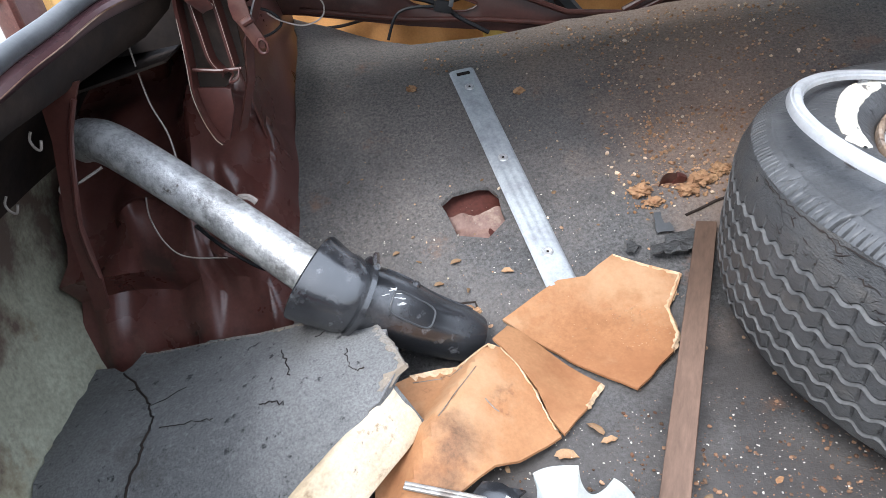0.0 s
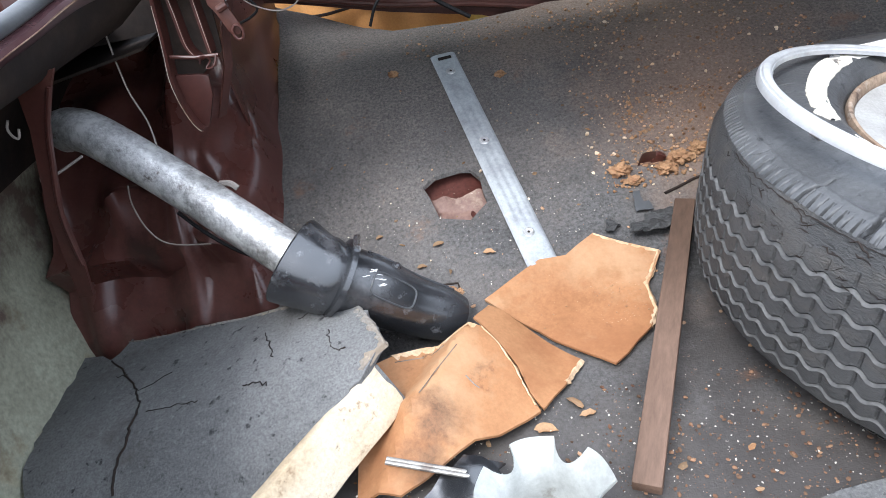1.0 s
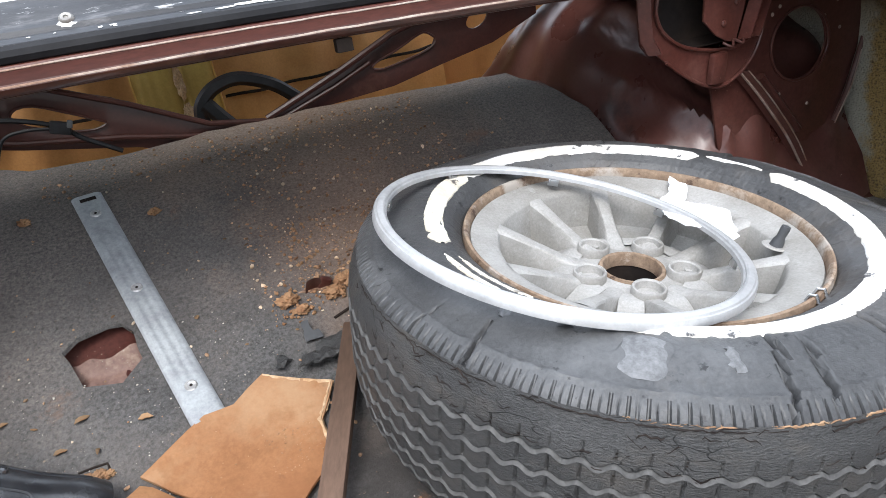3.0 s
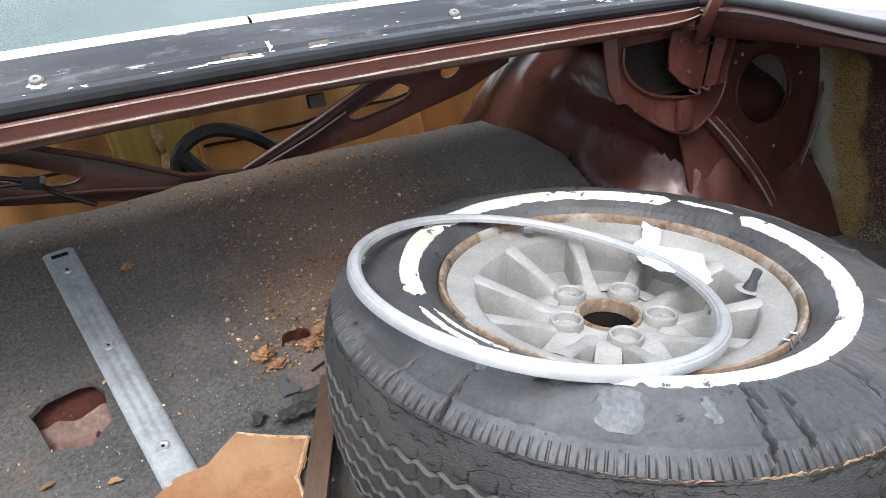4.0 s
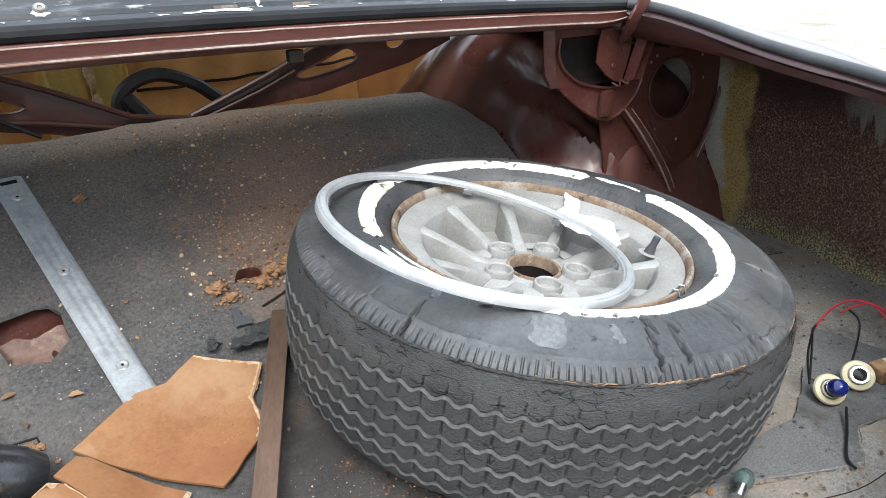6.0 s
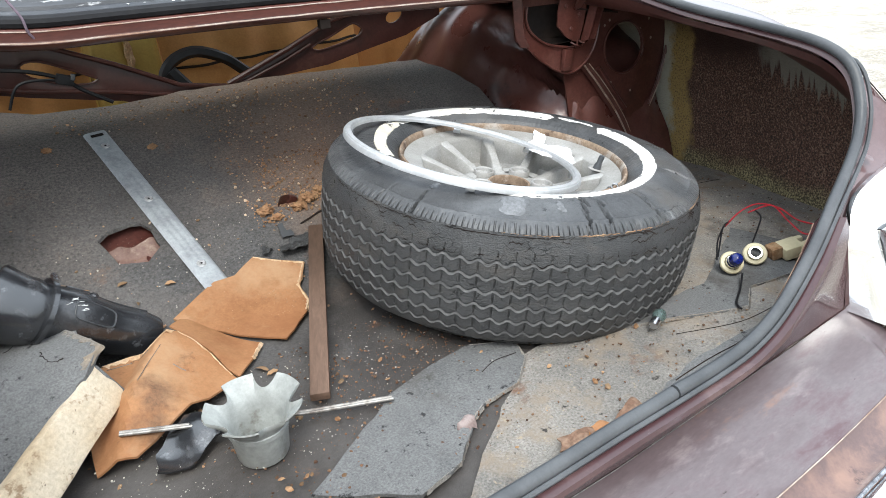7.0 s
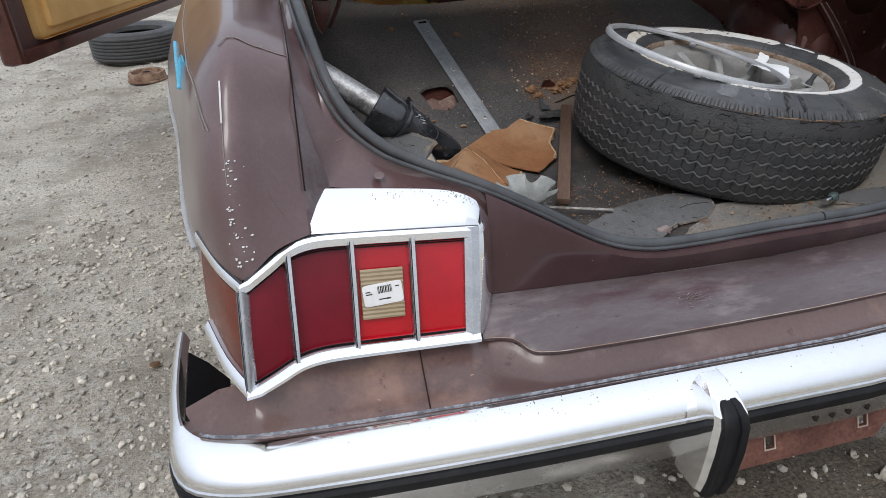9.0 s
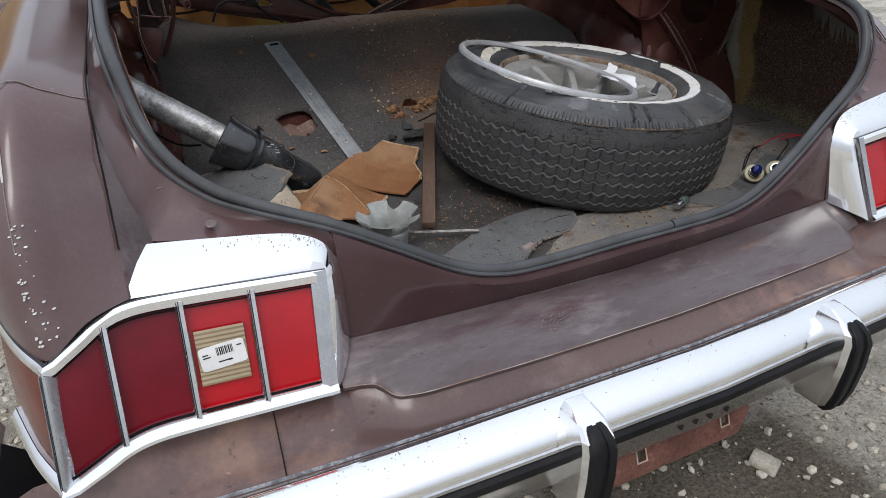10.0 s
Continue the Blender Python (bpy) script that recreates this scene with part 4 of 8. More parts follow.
for x in np.linspace(-0.845, 0.845, 120):
    a = abs(x)
    if a < 0.44:
        side = [q for q in led if q[0] <= 0]
        t = np.array([x, *[float(np.interp(-a, [q[0] for q in side], [q[k] for q in side])) for k in (1, 2)]])
    else:
        t = np.array([x, float(np.interp(a, [.44, .47, .66, .72, .76, .80, .845], [.083, .11, .11, .09, .075, .10, .10])),
                      float(np.interp(a, [.44, .66, .72, .76, .79, .845], [.480, .494, .502, .500, .48, .455]))])
    b = np.array([x, bumper_back(x) - 0.004, 0.449])
    t = t + (np.array([0, .004, -.0085]) if a < .468 else np.array([0, 0, -.002]))
    step = .006 * max(0.0, 1 - abs(a - .50) / .05) - .003 * math.exp(-((x + 0.45) / 0.03) ** 2)
    rows.append([t, t * 0.93 + b * 0.07 + np.array([0, -0.002, -0.004]), t * 0.75 + b * 0.25 + np.array([0, -.001, -0.0085 + step]), t * 0.5 + b * 0.5 + np.array([0, 0, -0.0105 + step]),
                 t * 0.25 + b * 0.75 + np.array([0, 0, -0.0055]), t * .1 + b * .9 + np.array([0, 0, -.0005]), b, b + np.array([0, -0.005, -0.06])])
part("valance", thicken(loft(rows), 0.003), "paint_rusty", car, "faded maroon filler panel above the bumper")

# bumper: swept section along its plan
PLAN = [(.858, .26), (.858, .2), (.853, .12), (.84, .065), (.80, .036), (.70, .02), (.43, .002), (0, -.012)]
half = [np.array(q) for q in spline(PLAN, 6)]
plan = [q * np.array([-1, 1]) for q in half] + half[::-1][1:]
SECT_TOP = [(0.012, .438), (0.004, .447), (-.004, .4535), (-.012, .4545), (-.028, .452), (-.043, .446), (-.051, .439), (-.0555, .432), (-.057, .424)]
SECT_EDGE = [(-.0555, .4255), (-.0595, .4240), (-.0605, .4205), (-.0595, .4185)]
SECT_STRIP = [(-.055, .4190), (-.062, .4180), (-.0655, .4140), (-.0655, .4030), (-.0625, .3985), (-.055, .3965)]
SECT_LOW = [(-.0565, .3975), (-.0555, .388), (-.050, .360), (-.043, .344), (-.034, .340), (0.0, .340)]


def sweep(sect, a=0, b=None):
    rows = []
    pp = plan[a:b]
    for i, q in enumerate(pp):
        d = pp[min(i + 1, len(pp) - 1)] - pp[max(i - 1, 0)]
        n = np.array([-d[1], d[0]])
        n = n / np.linalg.norm(n)
        rise = 0.02 * max(0.0, q[1] - 0.1)
        k = 0.3 + 0.7 * n[1] ** 2
        rows.append([(q[0] + n[0] * o * k, q[1] + n[1] * o * k, z + rise) for o, z in sect])
    return loft(rows)


bumper = part("bumper", thicken(sweep(SECT_TOP), 0.003), "chrome", car, "bright chrome rear bumper with small pits")
part("corroded_edge", tube([(q[0], q[1] + .0030, .4520 + .02 * max(0.0, q[1] - .1)) for q in plan if abs(q[0]) < .83], .0022, 6), "corroded", bumper, "dark corroded back edge of the bumper")
part("rub_strip", thicken(sweep(SECT_STRIP), 0.004), "black_rubber", bumper, "black rubber rub strip")
part("strip_edge", thicken(sweep(SECT_EDGE), 0.002), "guard_chrome", bumper, "grey bright edge above the rub strip")
part("lower_face", thicken(sweep(SECT_LOW), 0.003), "dull_chrome", bumper, "grey underside of the bumper")


for sg in (-1, 1):
    part("end_filler", thicken(loft([[(sg * (.846 + .006 * t), .085 + .13 * t, .447 + .004 * t), (sg * (.822 + .01 * t), .09 + .13 * t, .425), (sg * (.80 + .01 * t), .095 + .13 * t, .385)] for t in np.linspace(0, 1, 8)]), .002), "black_rubber", bumper, "black filler behind the bumper's end")
rng = random.Random(8)
bm = bmesh.new()
for k in range(110):
    x = rng.choice((rng.gauss(-.45, .1), rng.uniform(-.8, .6)))
    o = rng.uniform(-.042, -.012)
    z = float(np.interp(-o, [.012, .028, .043], [.4545, .452, .446])) + .0006
    s = rng.uniform(.0002, .0006)
    bm.faces.new([bm.verts.new((x + s * rng.uniform(1, 2.5) * math.cos(a), bumper_back(x) + o + s * math.sin(a), z)) for a in np.linspace(0, 2 * math.pi, 6)[:5]])
tagged(part("pitting", bm, "rust", bumper, "small dark pits in the chrome"), kind="stuff")


def guard(x):
    """A chrome block over the bumper's face, wedge-topped and drawn in towards its foot, with a ribbed pad down its front."""
    y = bumper_back(x) - .057

    def rows_of(levels):
        return [[(x + u * w, y + o + v * d, z) for u, v in ((-1, 1), (-.97, -.72), (-.80, -1), (.80, -1), (.97, -.72), (1, 1))] for z, w, d, o in levels]
    bm = loft(rows_of(((.4700, .0100, .004, .020), (.4692, .0135, .009, .016), (.4610, .0190, .019, .005), (.448, .0225, .0275, -.004), (.436, .0235, .030, -.0065), (.395, .0235, .030, -.0065), (.345, .0230, .028, -.0045), (.318, .0215, .025, -.001), (.311, .0185, .020, .002))), closed=True)
    bm.verts.ensure_lookup_table()
    bm.faces.new(bm.verts[:6])
    bm.faces.new(bm.verts[-6:])
    g = part("bumper_guard", bm, "chrome", bumper, "faceted chrome bumper guard", sharp=18)
    rows = []
    for z, w, o in ((.4600, .0100, -.0165), (.4575, .0125, -.0255), (.4480, .0155, -.0375), (.434, .0172, -.0440), (.395, .0176, -.0455), (.345, .0172, -.0415), (.316, .0155, -.0345), (.306, .0130, -.0250)):
        rows.append([(x + u * w, y + o + v, z) for u, v in ((-1, .012), (-1, .002), (-.85, 0), (-.30, 0), (-.22, .003), (.22, .003), (.30, 0), (.85, 0), (1, .002), (1, .012))])
    bm = loft(rows, closed=True)
    bm.verts.ensure_lookup_table()
    bm.faces.new(bm.verts[:10])
    bm.faces.new(bm.verts[-10:])
    part("guard_pad", bm, "black_rubber", g, "grooved black rubber pad")


guard(-0.222)
guard(0.222)

# rusty bracket below the bumper, and holes in the bumper's underside
bq = pose(-0.026, -0.048, 0.290, 68, 0, 0)
slots = [[(u - .007, .020), (u + .007, .020), (u + .007, .040), (u - .007, .040)] for u in (-.075, .078)]
br = part("tow_bracket", plate([(-.125, .0), (.10, .0), (.13, .03), (.10, .062), (-.12, .062), (-.145, .03)], bq, 0.005, slots), "bracket_rust", car, "rusty bracket plate below the bumper")
for u in (-.075, .078):
    part("slot_edge", plate([(u - .009, .018), (u + .009, .018), (u + .009, .042), (u - .009, .042)], bq @ pose(0, 0, 0.0055), 0.001, holes=[[(u - .007, .020), (u + .007, .020), (u + .007, .040), (u - .007, .040)]]), "bare_edge", br, "pale square slot edge")
for x in (-.06, -.035, -.01, .02):
    part("slot_hole", box((x, bumper_back(x) - 0.0525, .372), (.008, .004, .008), pose(0, 0, 0, -20, 45, 0), 0.001), "dark", bumper, "dark square hole in the underside")


# ---------------------------------------------------------------- tail lamps
def lamp(sg):
    lp = new("tail_lamp")
    lp.parent = car
    lp["label"] = "wide red tail lamp in a chrome frame wrapping the corner"
    fl = lambda q: (sg * -q[0], q[1], q[2])
    TOP = [(-.462, .139, .622), (-.548, .138, .631), (-.622, .138, .638), (-.668, .136, .641), (-.698, .129, .636), (-.722, .113, .627), (-.75, .093, .617), (-.775, .135, .627), (-.80, .2, .638)]
    BOT = [(-.478, .083, .486), (-.558, .085, .490), (-.632, .085, .495), (-.676, .081, .499), (-.706, .070, .501), (-.730, .053, .502), (-.758, .034, .503), (-.783, .085, .510), (-.806, .155, .52)]
    k = 4
    top, bot = spline(TOP[:7], k)[:-1] + spline(TOP[6:], k), spline(BOT[:7], k)[:-1] + spline(BOT[6:], k)
    n = len(top)

    def face(i, v, out=0.0):
        a, b = np.array(bot[i]), np.array(top[i])
        j, h = max(0, i - 1), min(n - 1, i + 1)
        d = np.array(top[h]) - np.array(top[j])
        nn = np.cross(d, b - a)
        nn = nn / np.linalg.norm(nn)
        nn = -nn
        return a + (b - a) * v + nn * out * (0.45 if i > 24 else 1.0)

    def strip(i0, i1, prof_pts):
        return loft([[fl(face(i, v, o)) for v, o in prof_pts] for i in range(i0, i1 + 1)])

    part("frame", thicken(strip(0, n - 1, [(1.0, -0.012), (1.0, 0.004), (.965, 0.008), (.91, 0.007), (.885, 0.0), (.88, -.012)]), 0.0015), "chrome", lp, "chrome upper frame")
    part("frame", thicken(strip(0, n - 1, [(.12, -.012), (.117, 0.0), (.085, 0.0075), (.035, 0.0135), (.012, 0.0135), (0.0, 0.008), (0.0, -0.012)]), 0.0015), "chrome", lp, "chrome lower frame")
    # chrome cap that turns down into the side wing
    FR = [(-.668, .137, .644), (-.60, .138, .637), (-.50, .139, .6265), (-.472, .1385, .6225), (-.463, .136, .615), (-.463, .128, .595), (-.470, .106, .54), (-.478, .084, .487)]
    BK = [(-.665, .206, .673), (-.58, .199, .664), (-.50, .19, .654), (-.463, .181, .642), (-.445, .172, .624), (-.440, .165, .60), (-.440, .156, .555), (-.441, .147, .507)]
    fr, bk = spline(FR, 5), spline(BK, 5)
    rows = []
    for f0, b0 in zip(fr, bk):
        up = np.array([0.002, -0.001, 0.007]) * (1 if f0[2] > 0.61 else 0.5) + (np.array([0.004, 0, 0]) if f0[2] < 0.61 else 0)
        rows.append([fl(f0), fl(f0 * .88 + b0 * .12 + up), fl(f0 * .5 + b0 * .5 + up * 1.2), fl(f0 * .12 + b0 * .88 + up), fl(b0)])
    part("cap", thicken(loft(rows), 0.002), "chrome", lp, "bright chrome cap turning down beside the lamp")
    rng = random.Random(31 + sg)
    bm = bmesh.new()
    for k in range(70):
        i = rng.uniform(5, 19)
        j = int(i)
        f0, b0 = fr[j] * (1 - i + j) + fr[j + 1] * (i - j), bk[j] * (1 - i + j) + bk[j + 1] * (i - j)
        v = min(.9, max(.3, rng.gauss(.72, .13)))
        c = f0 * (1 - v) + b0 * v + np.array([0, 0, .0098])
        s = rng.uniform(.0004, .0008)
        bm.faces.new([bm.verts.new(fl(c + np.array([s * math.cos(a), s * math.sin(a), s * math.sin(a) * .4]))) for a in np.linspace(0, 2 * math.pi, 7)[:6]])
    tagged(part("pitting", bm, "rust", lp, "small dark pits in the chrome"), kind="stuff")
    part("end_bar", thicken(loft([[fl(face(0, v, o) + np.array([dx, 0, 0])) for dx, o in ((0, -.01), (0, .008), (-.01, .009), (-.018, .004), (-.019, -.01))] for v in np.linspace(0, 1, 6)]), 0.001), "dull_chrome", lp)
    for v0, v1 in ((.874, .886), (.114, .124)):
        part("gasket", strip(0, n - 1, [(v0, .0005), ((v0 + v1) / 2, .0022), (v1, .0005)]), "black_rubber", lp, "dark gasket line inside the frame")
    part("gasket", strip(0, n - 1, [(1.0, .0042), (1.005, .0035), (1.010, -.004)]), "rubber", lp, "dark gap above the frame")
    # lenses and the bars between them
    cuts = [0, 4, 8, 16, 24, n - 1]
    kinds = ["red_lens", "red_lens", "dark_lens", "dark_lens", "amber_lens"]
    names = ["bright red plastic lens", "bright red plastic lens round a clear reflector", "dark red plastic lens", "dark red plastic lens", "brownish side lens"]
    for c in range(5):
        part("lens", thicken(strip(cuts[c], cuts[c + 1], [(v, -0.006 + 0.004 * math.sin(math.pi * (v - .1) / .8)) for v in np.linspace(.1, .9, 8)]), 0.003), kinds[c], lp, names[c])
    for c in cuts[1:5]:
        rows = []
        for v in np.linspace(0.02, 0.94, 8):
            o = face(c, v, 0.0)
            j = np.array(face(min(n - 1, c + 1), v)) - np.array(face(c - 1, v))
            j = j / np.linalg.norm(j)
            nn = (face(c, v, 1.0) - o)
            k = 0.55 + 0.45 * min(1, 4 * v + .2)
            rows.append([fl(o + j * u * k + nn * w) for u, w in ((-.0052, -.008), (-.0048, .006), (-.0030, .0088), (.0012, .0080), (.0020, .0062), (.0036, .0080), (.0048, .006), (.0052, -.008))])
        dv = part("divider", thicken(loft(rows), 0.001), "dull_chrome", lp, "grooved bright bar between the lenses")
        part("groove", loft([[r[3], r[4]] for r in [[tuple(np.array(q) + np.array([0, -.0008, 0])) for q in r] for r in rows]]), "black_rubber", dv, "dark groove line")
    # clear reflector in the second lens
    o = np.array(face(6, .5, 0.0))
    ux = np.array(face(8, .5)) - np.array(face(4, .5))
    ux = ux / np.linalg.norm(ux)
    uz = np.array(face(6, .9)) - np.array(face(6, .1))
    uz = uz / np.linalg.norm(uz)
    un = np.cross(ux, uz)
    un = un if un[1] < 0 else -un
    P = lambda u, v, w: fl(o + ux * u + uz * v + un * w)
    rows = []
    for i in range(25):
        v = -0.031 + 0.062 * i / 24
        w = 0.004 + (0.0015 if i % 2 else 0) * (abs(v) > 0.012)
        rows.append([P(-.026, v, -0.004), P(-.026, v, w), P(.026, v, w), P(.026, v, -0.004)])
    rf = part("reflector", loft(rows), "reflector", lp, "ribbed clear reversing lens")
    if sg < 0:
        tilt = 0.1
        Q = lambda u, v, w: P(-(u * math.cos(tilt) - v * math.sin(tilt)), u * math.sin(tilt) + v * math.cos(tilt), w)
        corner = ring_pts(0, 0, 1, 1, 24)
        outl = [(0.0245 * math.copysign(abs(c) ** 0.2, c), 0.0135 * math.copysign(abs(s) ** 0.2, s)) for c, s in corner]
        bm = bmesh.new()
        vs = [bm.verts.new(Q(u, v, 0.0062)) for u, v in outl]
        vb = [bm.verts.new(Q(u, v, 0.0058)) for u, v in outl]
        bm.faces.new(vs)
        for i in range(24):
            bm.faces.new((vs[i], vs[(i + 1) % 24], vb[(i + 1) % 24], vb[i]))
        st = part("sticker", bm, "paper", rf, "white paper sticker with a bar code")
        bm = bmesh.new()
        rng = random.Random(3)
        u = -0.006
        while u < 0.012:
            wd = rng.choice((0.0006, 0.001, 0.0014))
            bm.faces.new([bm.verts.new(Q(a2, b2, 0.0066)) for a2, b2 in ((u, .001), (u + wd, .001), (u + wd, .010), (u, .010))])
            u += wd + rng.choice((0.0006, 0.001))
        for v0, u0, u1 in ((.004, -.021, -.015), (.001, -.021, -.013), (-.007, -.006, .008), (-.0075, .004, .009), (.006, .016, .021)):
            bm.faces.new([bm.verts.new(Q(a2, b2, 0.0066)) for a2, b2 in ((u0, v0), (u1, v0), (u1, v0 + .0014), (u0, v0 + .0014))])
        link_mesh("print", bm, "ink", lp, "dark bars of print", smooth=False)


both(lamp)


# ---------------------------------------------------------------- rear window edge
def tap(x):
    return 1.0 - 0.75 * max(0.0, (abs(x) - 0.52) / 0.12) ** 2


def deck_rows(sect, x0=-0.64, x1=0.64, n=70):
    return loft([[(x, deck_y(x) + a * tap(x), deck_z(x) + b * tap(x)) for a, b in sect] for x in np.linspace(x0, x1, n)])


part("window_panel", thicken(deck_rows([(-.002, .006), (.006, .012), (.010, .013), (.012, .018), (.022, .024), (.026, .031), (.038, .038), (.042, .042)]), 0.002), "deck", car, "scuffed dark trim panel below the rear window")
part("deck_roll", tube([(x, deck_y(x) - 0.004, deck_z(x) + 0.002) for x in np.linspace(-.63, .63, 60)], 0.0085, 10), "black_rubber", car, "dark rubber edge along the window panel")
part("lip_band", thicken(deck_rows([(-.005, -.004), (-.011, -.006), (-.0135, -.010), (-.0130, -.015), (-.0135, -.0205)]), 0.002), "lip_band", car, "rust-red band along the lip under the rear window")
part("lid_lip", thicken(deck_rows([(-.0135, -.0205), (-.0145, -.0232), (-.0125, -.0258), (-.008, -.0285), (0.012, -.029), (.05, -.024), (.06, -.036), (.075, -.038)]), 0.002),
     "red_lip", car, "dark red lip under the rear window")
part("tab", box((.035, deck_y(.035) + .004, deck_z(.035) - .040), (.018, .012, .014), None, .002), "dark", car, "small dark tab under the lip")
# pale tubes painted in for the two highlights along the lip
for a, b, r in ((-.0134, -.0085, .0009), (-.0156, -.0222, .0014)):
    part("bare_edge", tube([(x, deck_y(x) + a * tap(x), deck_z(x) + b * tap(x) + .0006 * noise.noise((x * 30, a, 0))) for x in np.linspace(-.63, .63, 90)], r, 6), "bare_edge", car, "thin highlight along the lip, drawn as a pale line")
for x0, x1 in ((-.64, -0.006), (-0.003, .64)):
    part("window_trim", thicken(deck_rows([(.040, .040), (.041, .046), (.050, .051), (.058, .050), (.060, .044)], x0, x1, 40), 0.001), "chrome", car, "bright chrome rear window moulding")
part("parcel_shelf", thicken(loft([[(x, deck_y(x) + .062 + (1.30 - .062 - deck_y(x)) * t, deck_z(x) - .012 + (.94 - .06 * x * x - deck_z(x) + .012) * t + .012 * math.sin(math.pi * t) + .003 * noise.noise((x * 8, t * 5, 2))) for x in np.linspace(-.64, .64, 40)] for t in np.linspace(0, 0.62, 12)]), 0.004), "paint_gloss", car, "dark steel edge of the parcel shelf")
rw = thicken(loft([[(x, deck_y(x) + .056 + .55 * t, deck_z(x) + .047 + .30 * t - 0.04 * t * t) for x in np.linspace(-.62, .62, 30)] for t in np.linspace(0, 1, 10)]), 0.004)
gl = part("rear_window", rw, "glass", car, "dusty greenish rear window")
gl.visible_shadow = False


# ---------------------------------------------------------------- inside of the boot: wheel housings and braces
def fold(x, y, ax, ay, bx, by, w):
    """How near a point lies to the fold from a to b: 1 on it, falling off within w."""
    dx, dy = bx - ax, by - ay
    t = max(0.0, min(1.0, ((x - ax) * dx + (y - ay) * dy) / (dx * dx + dy * dy)))
    return math.exp(-(((x - ax - t * dx) ** 2 + (y - ay - t * dy) ** 2) / (w * w)))


def housing(sg):
    rows = []
    for y in np.linspace(0.80, 1.6, 64):
        row = []
        for x in np.linspace(0.535, 0.95 if sg > 0 else 0.85, 56):
            arc = math.sqrt(max(0.0, 0.47 ** 2 - (y - 1.28) ** 2)) + 0.36
            u = min(1.0, max(0.0, (x - 0.545) / 0.16))
            f = math.sqrt(max(0.0, 1 - (1 - u) ** 2))
            z = 0.43 + max(0.0, arc - 0.43) * (0.15 + 0.85 * f)
            k = 1.0 if sg < 0 else 0.3
            z += 0.006 * math.sin(x * 16 + y * 52) * min(1, max(0, (y - 0.82) * 8)) + 0.012 * k * noise.noise((x * 9, y * 10, sg)) - 0.02 * k * max(0.0, 0.25 - abs(noise.noise((x * 7, y * 5, 3 + sg)))) * 2
            z += k * (0.030 * fold(x, y, .60, .86, .74, .90, .022) - 0.03 * fold(x, y, .58, .90, .70, .96, .02) + 0.022 * fold(x, y, .66, .84, .68, 1.1, .014) + 0.02 * fold(x, y, .57, .98, .62, 1.2, .02))
            push = 0.0
            if sg < 0:
                push = .020 * math.exp(-((z - .60 + .10 * (x - .62)) / .018) ** 2) - .018 * math.exp(-((z - .555 + .05 * (x - .62)) / .02) ** 2) + .026 * noise.noise((x * 13, z * 16, 8)) + .012 * noise.noise((x * 30, z * 26, 2)) + .018 * fold(x, z, .575, .66, .60, .78, .010) - .012 * fold(x, z, .655, .50, .64, .80, .012)
            else:
                push = .024 * noise.noise((x * 9, z * 10, 3)) + .010 * noise.noise((x * 20, z * 17, 9)) + .022 * fold(x, z, .585, .70, .66, .62, .014) + .014 * fold(x, z, .60, .79, .70, .70, .010) - .014 * fold(x, z, .62, .78, .70, .66, .014) + .004 * noise.noise((x * 32, z * 32, 6))
            push *= min(1.0, max(0.0, (x - .55) / .03))
            row.append((sg * x, y - 0.05 * u * (1 - u) - push, z + .35 * push))
        rows.append(row)
    h = part("wheel_housing", thicken(loft(rows), 0.003), "housing", car, "creased glossy maroon wheel housing", sharp=50)


both(housing)
rows = [[(-.571 - .03 * max(0.0, y - 1.15) - .03 * k + .007 * noise.noise((y * 7, k * 3, 4)), y, (bed(-.57, y) - .05) * (1 - k) + .850 * k) for k in np.linspace(0, 1, 14)] for y in np.linspace(1.02, 1.46, 18)]
part("side_panel", thicken(loft(rows), .003), "housing", car, "dark maroon inner wall beside the mat")


